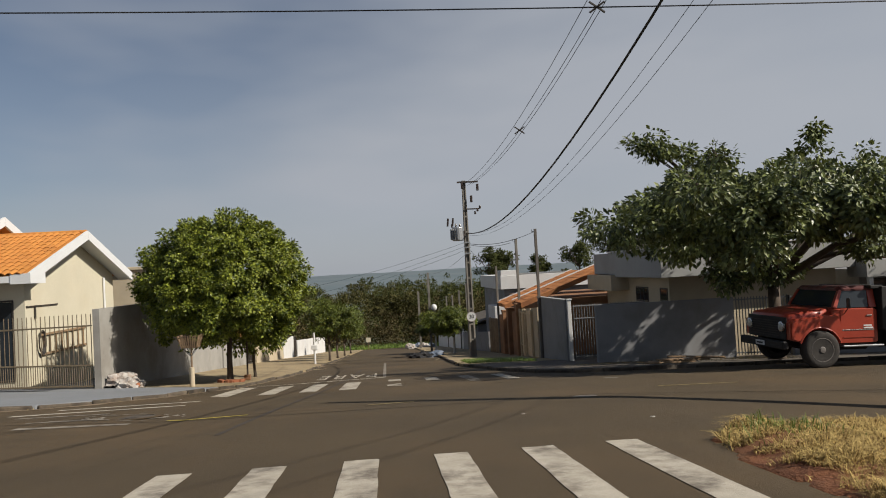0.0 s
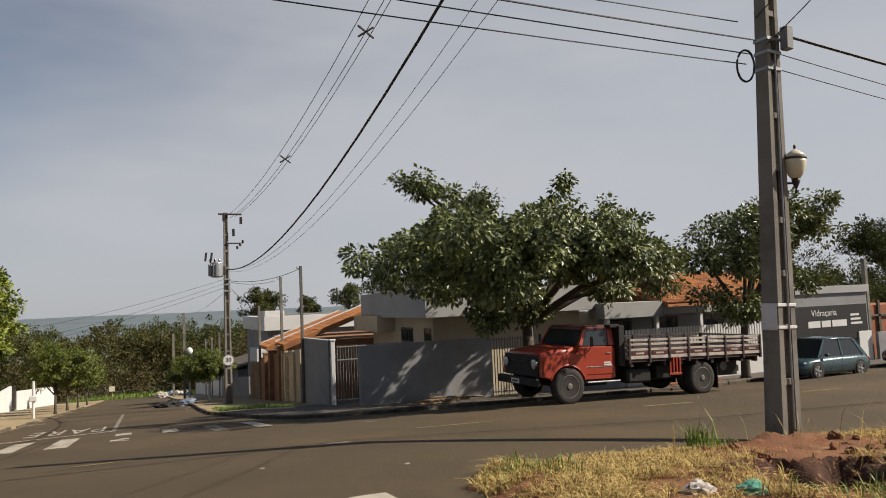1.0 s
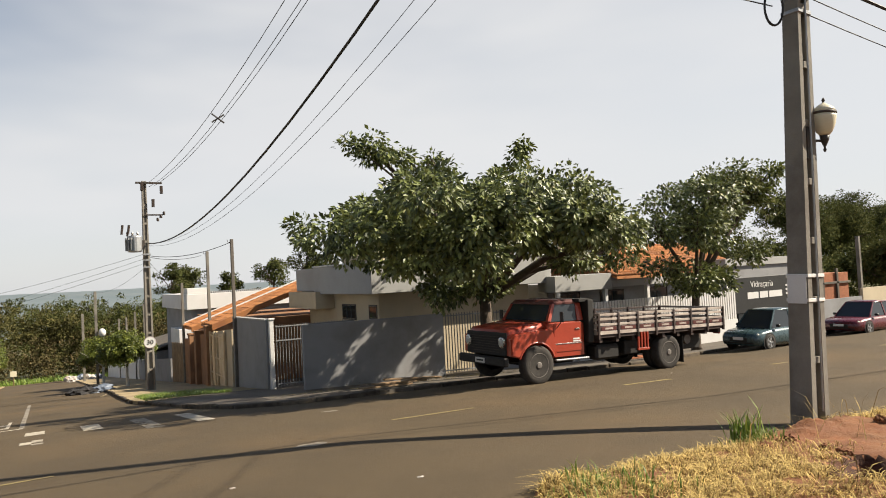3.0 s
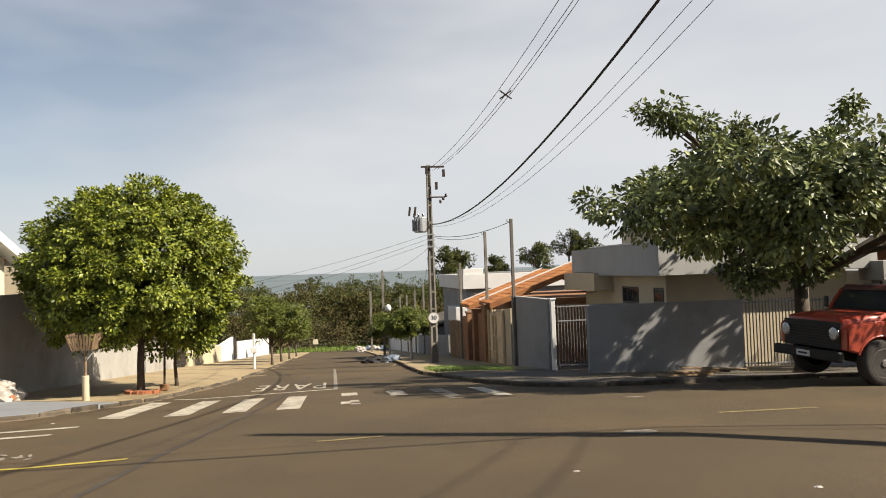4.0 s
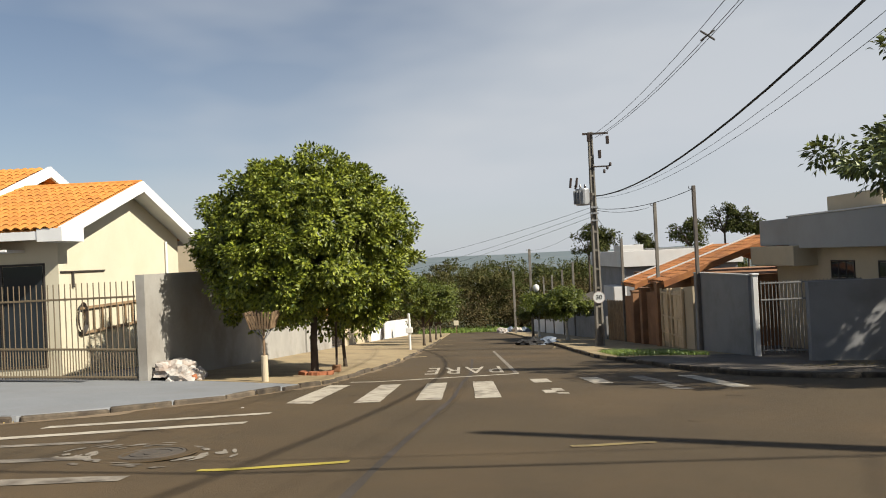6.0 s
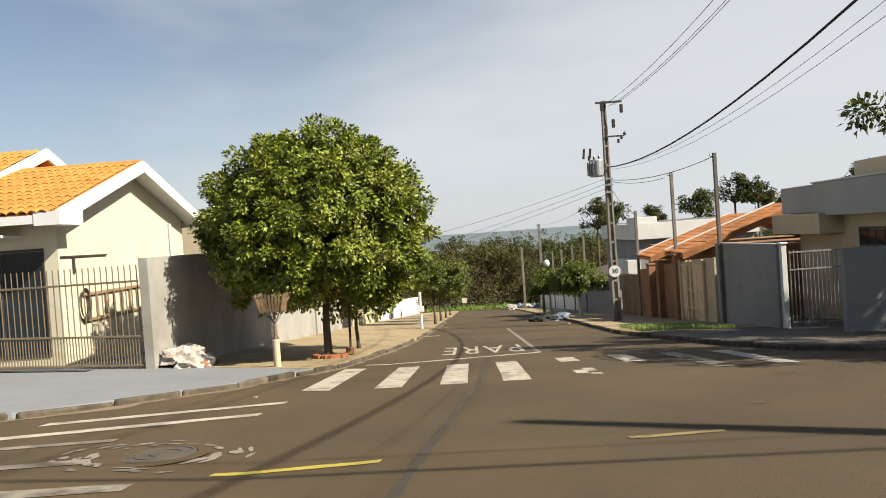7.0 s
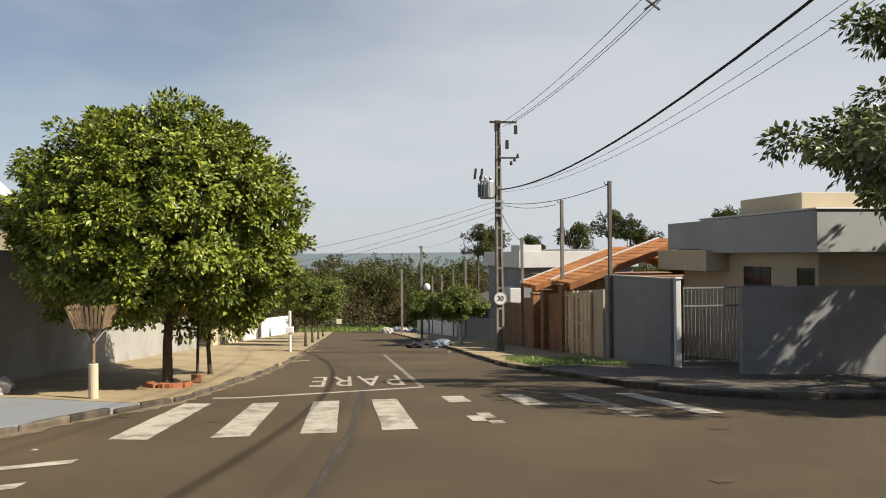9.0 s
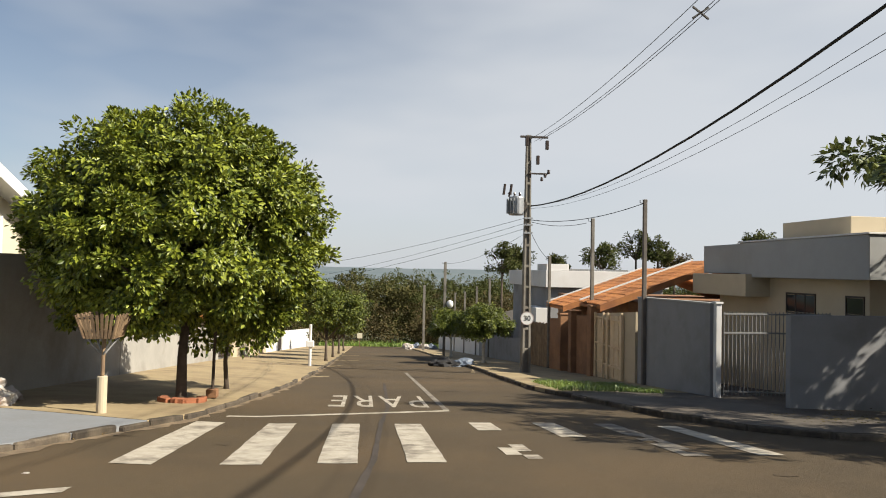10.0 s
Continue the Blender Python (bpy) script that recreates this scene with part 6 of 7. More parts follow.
# ---- parked cars ----
def car(place, yaw, length, height, half, paint, label, sedan):
    """A parked car, front towards local -x: lofted body, glazed cabin, wheels, lamps, mirrors."""
    x, y, z = place
    M = Matrix.Translation(place) @ pose(0, 0, 0, 0, 1.75, yaw)
    c = thing("car", place, label, "car", turn=yaw)
    cp = lambda name, bm, mat, label="", parent=None, smooth=False: (bm.transform(M), part(name, bm, mat, parent or c, label, smooth))[1]
    L, H, W = length, height, half

    def ring(px, zb, zs, zt, w):
        return [(px * L, -w * 0.92, zb), (px * L, -w, zb + 0.12), (px * L, -w, zs), (px * L, -w * 0.86, zt), (px * L, w * 0.86, zt), (px * L, w, zs), (px * L, w, zb + 0.12), (px * L, w * 0.92, zb)]

    body = [ring(0.0, 0.2, 0.42, 0.5, W * 0.84), ring(0.03, 0.17, 0.5, 0.6, W * 0.93), ring(0.1, 0.16, 0.58, 0.67, W), ring(0.27, 0.16, 0.62, 0.74, W), ring(0.5, 0.16, 0.64, 0.77, W), ring(0.75, 0.17, 0.66, 0.78, W), ring(0.93, 0.2, 0.66, 0.79, W * 0.97), ring(0.985, 0.26, 0.6, 0.74, W * 0.92), ring(1.0, 0.3, 0.54, 0.66, W * 0.86)]
    k = H / 1.42
    body = [[(p[0], p[1], p[2] * k) for p in r] for r in body]
    bd = cp("body", made(loft, body), paint, smooth=True)

    z0, z1 = 0.73 * k, H
    f0, f1, b1, b0 = (0.25, 0.4, 0.7, 0.86) if sedan else (0.24, 0.38, 0.82, 0.95)

    def cabin(bm, wl, wu, lo, hi, grow):
        P = [(f0 * L + grow, -wl, lo), (b0 * L - grow, -wl, lo), (b0 * L - grow, wl, lo), (f0 * L + grow, wl, lo)]
        Q = [(f1 * L + grow, -wu, hi), (b1 * L - grow, -wu, hi), (b1 * L - grow, wu, hi), (f1 * L + grow, wu, hi)]
        A = [bm.verts.new(p) for p in P]
        B = [bm.verts.new(q) for q in Q]
        bm.faces.new(A[::-1])
        bm.faces.new(B)
        for i in range(4):
            bm.faces.new((A[i], A[(i + 1) % 4], B[(i + 1) % 4], B[i]))

    cp("glass", made(cabin, W * 0.86, W * 0.66, z0, z1 - 0.05, 0.0), SCREEN)
    cp("roof", made(lambda b: loft(b, [[(f1 * L - 0.03, -W * 0.64, z1 - 0.07), (f1 * L - 0.03, W * 0.64, z1 - 0.07), (f1 * L + 0.02, W * 0.6, z1 - 0.03), (f1 * L + 0.02, -W * 0.6, z1 - 0.03)],
                                         [((f1 + b1) / 2 * L, -W * 0.7, z1 - 0.08), ((f1 + b1) / 2 * L, W * 0.7, z1 - 0.08), ((f1 + b1) / 2 * L, W * 0.6, z1), ((f1 + b1) / 2 * L, -W * 0.6, z1)],
                                         [(b1 * L + 0.04, -W * 0.66, z1 - 0.09), (b1 * L + 0.04, W * 0.66, z1 - 0.09), (b1 * L, W * 0.6, z1 - 0.03), (b1 * L, -W * 0.6, z1 - 0.03)]])), paint, smooth=True)
    for s in (-1, 1):
        for a, b, t in ((f0, f1, 0.05), ((f0 + b0) / 2 + 0.0, (f1 + b1) / 2, 0.045), (b0 - 0.01, b1 - 0.01, 0.1)):
            cp("pillar", made(lambda bm: loft(bm, [[(a * L - t, s * W * 0.84, z0), (a * L - t, s * W * 0.885, z0), (a * L + t, s * W * 0.885, z0), (a * L + t, s * W * 0.84, z0)], [(b * L - t * 0.7, s * W * 0.64, z1 - 0.06), (b * L - t * 0.7, s * W * 0.685, z1 - 0.06), (b * L + t * 0.7, s * W * 0.685, z1 - 0.06), (b * L + t * 0.7, s * W * 0.64, z1 - 0.06)]])), paint)
        for px in (0.185, 0.815):
            r = 0.285 * k
            cp("wheel_arch", made(lambda b: (lathe(b, [(0.0, 0), (r + 0.05, 0), (r + 0.05, 0.012), (0.0, 0.012)], 20), b.transform(pose(px * L, s * (W + 0.002), r, 90 * s, 0, 0)))), UNDER)
            wheel(c, M @ pose(px * L, s * (W - 0.07), r, 0, 0, 0 if s < 0 else 180), r, 0.18, STEEL, spokes=5)
        cp("headlamp", boxed((0.03 * L, s * W * 0.5, 0.5 * k), (0.1 * L, s * W * 0.9, 0.6 * k), 0.03), LENS_)
        cp("tail_lamp", boxed((0.965 * L, s * W * 0.6, 0.56 * k), (0.995 * L, s * W * 0.93, 0.7 * k), 0.02), RED)
        cp("mirror", boxed((0.3 * L, s * W * 0.95, 0.78 * k), (0.33 * L, s * W * 1.14, 0.88 * k), 0.025), BLACK)
        cp("door_handle", boxed((0.52 * L, s * W * 0.985, 0.66 * k), (0.56 * L, s * W * 1.01, 0.685 * k), 0.004), paint)
        for px in (0.33, 0.545, 0.72):
            cp("door_seam", boxed((px * L - 0.004, s * W * 0.999, 0.26 * k), (px * L + 0.004, s * W * 1.002, 0.62 * k), 0), UNDER)
    cp("grille", boxed((-0.012, -W * 0.45, 0.3 * k), (0.03, W * 0.45, 0.45 * k), 0.01), UNDER)
    cp("number_plate", boxed((-0.02, -0.2, 0.36 * k), (-0.01, 0.2, 0.46 * k), 0.003), PLASTER_WHITE)
    cp("bumper_strip", boxed((-0.005, -W * 0.8, 0.22 * k), (0.05, W * 0.8, 0.3 * k), 0.02), UNDER)
    return c


TEAL = surface("blue-green car paint", (0.05, 0.09, 0.1), (0.04, 0.075, 0.085), 2.0, 0.28, 0.0, 30.0, coat=0.6, metal=0.2)
MAROON = surface("maroon car paint", (0.13, 0.014, 0.02), (0.11, 0.012, 0.018), 2.0, 0.3, 0.0, 30.0, coat=0.6, metal=0.1)
car((19.0, 18.85, gz(20.5, 18.4)), 0, 3.4, 1.36, 0.74, TEAL, "blue-green hatchback parked at the kerb", False)
car((25.2, 19.0, gz(27, 18.7) - 0.01), 0, 3.8, 1.26, 0.77, MAROON, "maroon saloon car parked at the kerb", True)

# ---- houses along the cross street, beyond the truck ----
rh = thing("house", (19, 25.6, gz(19, 25.6)), "single-storey grey house with red tiled roofs behind a truck", "house")
part("wall", boxed((16.4, 25.6, -2.4), (27.6, 32.0, 1.45), 0.01), PLASTER_GREY, rh)
part("porch_beam", boxed((18.9, 24.5, 1.2), (22.4, 25.58, 1.5), 0.01), PLASTER_SLAB, rh)
part("porch_slab", boxed((15.9, 24.5, 1.15), (18.88, 25.58, 1.78), 0.01), PLASTER_SLAB, rh, "deep pale slab over the porch")
for x in (16.1, 18.6, 21.0):
    part("porch_post", boxed((x - 0.08, 24.55, -1.6), (x + 0.08, 24.71, 1.198), 0.008), PLASTER_WHITE, rh)
for x in (17.4, 19.9, 22.6):
    window(rh, FACE_S(x, 25.59, 1.0), 1.3, 1.1, IRON, 2)
part("roof", made(prism, [(24.9, 1.5), (29.0, 2.95), (33.0, 1.5), (33.0, 1.6), (29.0, 3.05), (24.9, 1.6)], "x", 21.6, 28.4), TILE_RED, rh)
tiled(rh, (21.6, 29.0, 3.06), (1, 0, 0), (0, -4.1, -1.45), 6.8, 4.3, TILE_RED_ME, 120, 6)
part("verge", made(prism, [(24.85, 1.42), (29.0, 2.88), (29.0, 3.16), (24.85, 1.7)], "x", 21.52, 21.598), PLASTER_SLAB, rh)
part("porch_roof", made(prism, [(24.2, 1.52), (26.6, 2.2), (26.6, 2.3), (24.2, 1.62)], "x", 18.9, 21.5), TILE_RED, rh)
tiled(rh, (18.9, 26.6, 2.31), (1, 0, 0), (0, -2.4, -0.68), 2.6, 2.45, TILE_RED_ME, 60, 8)
wall_along("garden_wall", (16.0, 23.5), (25.2, 23.5), -0.55, PLASTER_WHITE, "white front wall with upright slats", 0.15)
slats = thing("slat_fence", (16.0, 23.5, -0.55), "pale upright metal slats on a white wall", "fence")
for k in range(62):
    x = 16.05 + 0.148 * k
    part("slat", boxed((x, 23.46, -0.548), (x + 0.1, 23.5, 0.72), 0.004), PLASTER_WHITE, slats)
shop = thing("shop", (28.5, 24.0, gz(28.5, 24)), "black-fronted glazier's shop with white sign writing", "shop")
part("wall", boxed((25.6, 24.2, -2.6), (31.2, 31.0, 1.75), 0.01), PLASTER_GREY, shop)
part("parapet", boxed((25.5, 24.1, 1.752), (31.3, 31.1, 2.1), 0.01), PLASTER_SLAB, shop)
part("front", boxed((25.9, 24.1, -0.42), (31.0, 24.19, 1.2), 0.008), BLACK, shop, "black fascia panel")
part("opening", boxed((26.2, 24.12, -1.6), (30.2, 24.19, -0.44), 0.004), DARK_GLASS, shop, "dark shop window")
part("pier", boxed((30.25, 24.05, -2.2), (31.15, 24.19, -0.11), 0.006), PLASTER_WHITE, shop)
lettering("sign_word", "Vidraçaria", 0.42, pose(28.0, 24.09, 0.85), PLASTER_WHITE, shop)
for k, (a, b) in enumerate(((26.9, 27.7), (27.8, 28.4), (28.5, 29.5))):
    part("sign_bar", boxed((a, 24.085, 0.2), (b, 24.098, 0.5), 0.003), PLASTER_WHITE, shop, "white bar of sign writing")
for k in range(3):
    part("sign_bar", boxed((29.8, 24.085, 0.25 + 0.2 * k), (30.6 - 0.1 * k, 24.098, 0.35 + 0.2 * k), 0.002), PLASTER_WHITE, shop)
brickhouse = thing("house", (33, 26, gz(33, 26)), "unfinished low building of bare red brick", "house")
part("wall", boxed((32.4, 26.0, -2.8), (38.6, 31.0, 1.0), 0.01), BRICK, brickhouse)
part("beam", boxed((32.3, 25.9, 0.4), (38.7, 25.998, 0.52), 0.01), CONC_DARK, brickhouse)
for x in (33.2, 34.6, 36.0, 37.4):
    part("column", boxed((x - 0.09, 25.9, -2.4), (x + 0.09, 25.999, 1.25), 0.008), CONC_DARK, brickhouse, "raw concrete column")
wall_along("garden_wall", (31.3, 23.9), (35.9, 23.9), -0.2, PLASTER_GREY, "grey block wall before a brick building", 0.15)
wall_along("garden_wall", (36.0, 23.9), (38.3, 23.9), 0.2, PLASTER_BEIGE, "beige block wall", 0.15)
heapr = thing("brick_heap", (42, 22.5, gz(42, 22.5) + 0.1), "heap of red bricks and earth on the pavement", "bricks")
rnd = random.Random(9)
for k in range(50):
    m = pose(42 + rnd.gauss(0, 0.5), 22.5 + rnd.gauss(0, 0.35), gz(42, 22.5) + 0.1 + rnd.uniform(0, 0.75) * (1 if k > 20 else 0.3), rnd.uniform(0, 60), rnd.uniform(0, 60), rnd.uniform(0, 180))
    part("brick", boxed((-0.15, -0.08, -0.06), (0.15, 0.08, 0.06), 0.006, m), BRICK, heapr)
for k, (x, y, w, d, top, mat) in enumerate(((30, 40, 9, 7, 1.9, PLASTER_BEIGE),)):
    h = thing("house", (x, y, hill(x, y)), "beige house on the rise among trees", "house")
    part("wall", boxed((x, y, top - 5), (x + w, y + d, top), 0.02), mat, h)
    part("roof", boxed((x - 0.3, y - 0.3, top + 0.002), (x + w + 0.3, y + d + 0.3, top + 0.25), 0.02), PLASTER_SLAB, h)
    window(h, FACE_S(x + 2.5, y - 0.01, top - 0.8), 1.4, 1.0, IRON, 2)

# ---- far trees ----
def far_tree(x, y, z, h, r, n, seed, material, label, per=26, size=0.5, trunk=0.16, flat=0.7, group="far trees", lobes=7, inner=0.4):
    L = blob(x, y, z + h - r * flat, r, lobes, seed, flat, inner)[1:]
    tree((x, y, z - 0.2), (x, y, z + h - 1.6 * r * flat), L, trunk, n, per, size, material, label, seed, group=group, fill=0.15, clump_r=0.11 * r + 0.14, every=1)


for k, (x, y, top, r) in enumerate(((11.0, 82, 4.9, 2.5), (13.2, 83, 4.6, 2.0), (17.5, 84, 3.6, 1.7), (22.0, 82, 5.4, 2.5), (26.5, 84, 6.6, 2.4), (28.6, 83, 5.9, 2.0), (31.0, 84, 4.4, 2.3), (41.0, 84, 7.3, 2.8), (36.5, 80, 5.0, 1.6))):
    g = hill(x, y)
    far_tree(x, y, g, top - g, r, 120, 200 + k, LEAF_FAR if k != 6 else LEAF_BROWN, "tall open-crowned tree behind the houses", 22, 0.26, 0.13, 0.9, "tall trees behind houses", 11, 0.3)
for k, (x, y, top, r) in enumerate(((66, 46, 8.8, 4.2), (44.5, 26.5, 2.6, 2.4), (52, 31, 3.4, 2.8), (76, 48, 8.2, 5.0), (90, 52, 9.5, 5.5), (58, 52, 4.8, 3.5), (84, 44, 6.5, 4.5), (100, 60, 11, 6), (36, 48, 3.2, 2.4), (47, 60, 4.4, 3.0))):
    g = hill(x, y)
    far_tree(x, y, g, top - g, r, 300, 230 + k, LEAF_FAR, "broad dark tree on the rise", 32, 0.27, 0.2, 0.75, "trees on the rise", 14, 0.36)


def woods(name, rows, material, label, seed, size, per):
    """Woodland too far to count: crowns of leaf clumps over the ground, one object."""
    rnd = random.Random(seed)
    V, F = [], []
    for (x0, x1, y0, y1, n, h0, h1) in rows:
        for k in range(n):
            x, y = rnd.uniform(x0, x1), rnd.uniform(y0, y1)
            g = hill(x, y)
            h, r = rnd.uniform(h0, h1), rnd.uniform(2.2, 4.2)
            L = blob(x, y, g + h - r * 0.8, r, 5, rnd.randrange(9999), 0.9, 0.5) + [(x, y, g + h * 0.35, r * 0.9, r * 0.9, h * 0.35)]
            v, f = leaves(L, 34, per, size, rnd.randrange(9999), 0.1, 0.2, 0.8)
            o = len(V)
            V += v
            F += [[a + o for a in t] for t in f]
    tagged(mesh_part(name, V, F, material), label, "woodland", "", "stuff")


woods("woodland", [(-30, 60, 108, 128, 48, 8.0, 11.5), (-50, 95, 128, 165, 60, 10.0, 13.5), (-70, 140, 170, 240, 40, 11, 14)], LEAF_FAR, "dark woodland in the valley below the street", 11, 0.36, 40)
woods("woodland", [(-30, 60, 106, 126, 44, 7.5, 11.0), (-50, 95, 128, 165, 40, 10.0, 13.0), (-70, 140, 170, 240, 24, 11, 14)], LEAF_OLIVE, "olive-brown woodland in the valley below the street", 13, 0.36, 40)
woods("scrub", [(-26, 40, 99, 112, 40, 4.0, 7.0), (6, 30, 90, 104, 18, 5.0, 7.5), (-90, -25, 70, 110, 60, 4, 7)], LEAF_BROWN, "brownish dry scrub before the wood", 12, 0.34, 30)
woods("thicket", [(42, 64, 33, 50, 22, 4.0, 6.0), (64, 110, 40, 64, 34, 6.5, 10.0)], LEAF_FAR, "dark thicket on the rise behind the brick building", 14, 0.3, 44)
# aerial haze is painted into this blue-green colour of the far land
far_ridge = surface("distant wooded plain, haze in tone", (0.15, 0.185, 0.2), (0.11, 0.145, 0.16), 0.004, 0.95, 0.0, 0.03, (0.18, 0.2, 0.205), 0.003, 0.6)
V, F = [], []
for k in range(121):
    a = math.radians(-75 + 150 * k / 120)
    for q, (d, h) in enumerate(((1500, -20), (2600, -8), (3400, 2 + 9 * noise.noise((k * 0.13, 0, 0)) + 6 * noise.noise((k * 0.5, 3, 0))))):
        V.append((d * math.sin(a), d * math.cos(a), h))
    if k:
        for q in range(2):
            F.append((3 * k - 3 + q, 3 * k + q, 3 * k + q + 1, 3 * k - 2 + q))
sheet("backdrop", FAR + list(range(-60, 61, 20)) + [-v for v in FAR[::-1]], [290, 400, 800, 1600, 3400], lambda x, y: hill(x, y) + 0.6, far_ridge, "plain beyond the valley, haze painted as blue-green tone", "plain")
tagged(mesh_part("backdrop", V, F, far_ridge, smooth=True), "low hills on the horizon, haze painted as blue-green tone", "hills", "", "structure")

# ---- the dry verge ----
EDGE = [(1.3, -30), (1.3, 3.0), (1.25, 6.5), (1.55, 7.4), (2.0, 8.0), (3.1, 8.3), (4.6, 8.45), (6.4, 8.85), (8.2, 9.3), (13.1, 9.5), (60, 9.7)]


def edge_gap(x, y):
    """How far inside the verge a place lies."""
    best = 9e9
    for (ax, ay), (bx, by) in zip(EDGE, EDGE[1:]):
        dx, dy = bx - ax, by - ay
        f = max(0.0, min(1.0, ((x - ax) * dx + (y - ay) * dy) / (dx * dx + dy * dy)))
        best = min(best, math.hypot(x - ax - f * dx, y - ay - f * dy))
    top = next((ay + (by - ay) * (x - ax) / (bx - ax) for (ax, ay), (bx, by) in zip(EDGE[2:], EDGE[3:]) if ax <= x <= bx), None)
    inside = top is not None and y < top
    return best if inside else -best


def hole(x, y):
    """A freshly dug hole in the verge: steep ragged walls, 0 outside and 1 at its bottom."""
    q = ((x - 4.7) / 1.25) ** 2 + ((y - 6.2 - 0.1 * (x - 4.7)) / 1.0) ** 2 + 0.5 * noise.noise((x * 2.4, y * 2.4, 13)) + 0.14 * noise.noise((x * 7, y * 7, 14))
    return max(0.0, min(1.0, (1.0 - q) / 0.75))


def verge_z(x, y):
    d = edge_gap(x, y)
    d += 0.12 * noise.noise((x * 2.3, y * 2.3, 4))
    if d < 0:
        return gz(x, y) - 0.03 + max(-0.15, 0.25 * d)
    b = 0.1 * min(1.0, d / 0.35) + 0.035 * noise.noise((x * 1.7, y * 1.7, 0)) + 0.02 * noise.noise((x * 6, y * 6, 2))
    dirt = math.exp(-((x - 6.7) ** 2 / 1.5 + (y - 8.4) ** 2 / 0.6))
    pit = 0.8 * math.exp(-((x - 1.75) ** 2 / 0.05 + (y - 5.35) ** 2 / 0.03))
    # a dug heap: steep towards the street, falling off slowly behind
    u = x - 4.5 - 0.35 * noise.noise((y * 3, 1, 9)) - 0.5 * (y - 5.85)
    heap = max(0.0, min(1.0, u / 0.16)) * math.exp(-max(0.0, u) / 0.9) * math.exp(-((y - 5.95) / 0.5) ** 2)
    rough = 1 + 0.6 * noise.noise((x * 4, y * 4, 7)) + 0.4 * noise.noise((x * 11, y * 11, 7))
    low = gz(x, y) - 0.45 * hole(x, y) + 0.015 + 0.012 * noise.noise((x * 9, y * 9, 6))
    rim = math.exp(-((x - 4.3) ** 2 / 1.2 + (y - 6.3) ** 2 / 0.35))
    return max(low, gz(x, y) + b * 0.8 + 0.1 * dirt * rough - 0.34 * pit + 0.13 * rim * rough + 0.12 * heap * rough - 0.6 * hole(x, y))


sheet("verge", spread(1.0, 14.0, 190), spread(2.5, 10.2, 110), verge_z, EARTH, "red earth verge with dry grass", "verge")
sheet("verge", spread(14.0, 60.0, 46), spread(-2, 9.7, 26), lambda x, y: gz(x, y) + (0.07 if y < 9.4 else -0.05), EARTH, "red earth verge with dry grass", "verge")


# darker earth inside the hole than on the verge around it
DUG = surface("dark dug earth", (0.085, 0.032, 0.016), (0.04, 0.017, 0.01), 6.0, 0.95, 1.0, 26.0, (0.14, 0.055, 0.025), 2.5, 0.6)
hx, hy = spread(2.9, 6.3, 65), spread(4.9, 7.4, 42)
verts = [(x, y, verge_z(x, y) + 0.008 + 0.03 * hole(x, y) * noise.noise((x * 14, y * 14, 5))) for y in hy for x in hx]
faces = [(j * 66 + i, j * 66 + i + 1, j * 66 + 67 + i, j * 66 + 66 + i) for j in range(42) for i in range(65) if hole(hx[i] + 0.02, hy[j] + 0.02) > 0.02]
tagged(mesh_part("dug_hole", verts, faces, DUG, smooth=True), "dark earth of a dug hole", "hole", "", "structure")


def blades(name, spots, height, material, label, seed, lean=0.6, width=0.012, ground=None):
    """Grass: bent blades at the spots given."""
    r = random.Random(seed)
    V, F = [], []
    for x, y in spots:
        z = (ground or verge_z)(x, y) - 0.01
        a, h = r.uniform(0, 6.283), height * r.uniform(0.4, 1.3) * (1 + 0.9 * noise.noise((x * 3.5, y * 3.5, 3)))
        dx, dy = math.cos(a), math.sin(a)
        l = lean * h * r.uniform(0.3, 1.4)
        w = width * r.uniform(0.6, 1.3)
        sx, sy = -dy * w / 2, dx * w / 2
        o = len(V)
        V += [(x - sx, y - sy, z), (x + sx, y + sy, z), (x + dx * l * 0.4 + sx * 0.8, y + dy * l * 0.4 + sy * 0.8, z + h * 0.6), (x + dx * l * 0.4 - sx * 0.8, y + dy * l * 0.4 - sy * 0.8, z + h * 0.6), (x + dx * l, y + dy * l, z + h * (1 - 0.25 * lean))]
        F += [(o, o + 1, o + 2, o + 3), (o + 3, o + 2, o + 4)]
    return tagged(mesh_part(name, V, F, material), label, "grass", "", "stuff")


rg = random.Random(21)
dry, green, far_dry = [], [], []
while len(dry) < 60000:
    x, y = 1.1 + 10.5 * rg.random() ** 1.4, rg.uniform(3.2, 9.5)
    d = edge_gap(x, y)
    if d < 0.0:
        continue
    bare = 1.2 * math.exp(-((x - 6.3) ** 2 / 2.6 + (y - 8.0) ** 2 / 1.0)) + 1.2 * min(1.0, 3 * hole(x, y)) + math.exp(-((x - 1.75) ** 2 / 0.06 + (y - 5.35) ** 2 / 0.04))
    if rg.random() < bare * 1.15 or noise.noise((x * 1.3, y * 1.3, 11)) + 0.6 * noise.noise((x * 5, y * 5, 12)) < -0.2 + 0.25 * rg.random():
        continue
    dry.append((x, y))
while len(green) < 1700:
    cx, cy, s = rg.choice(((5.2, 8.5, 0.16), (3.9, 5.2, 0.35), (6.2, 5.6, 0.5), (2.2, 7.5, 0.3), (7.2, 6.4, 0.5)))
    x, y = rg.gauss(cx, s), rg.gauss(cy, s)
    if edge_gap(x, y) > 0.02:
        green.append((x, y))
while len(far_dry) < 9000:
    x, y = 11.0 + 28 * rg.random() ** 1.5, rg.uniform(5.5, 9.5)
    far_dry.append((x, y))
blades("dry_grass", dry, 0.09, GRASS_DRY, "straw-coloured dry grass on the verge", 1, 1.5, 0.008)
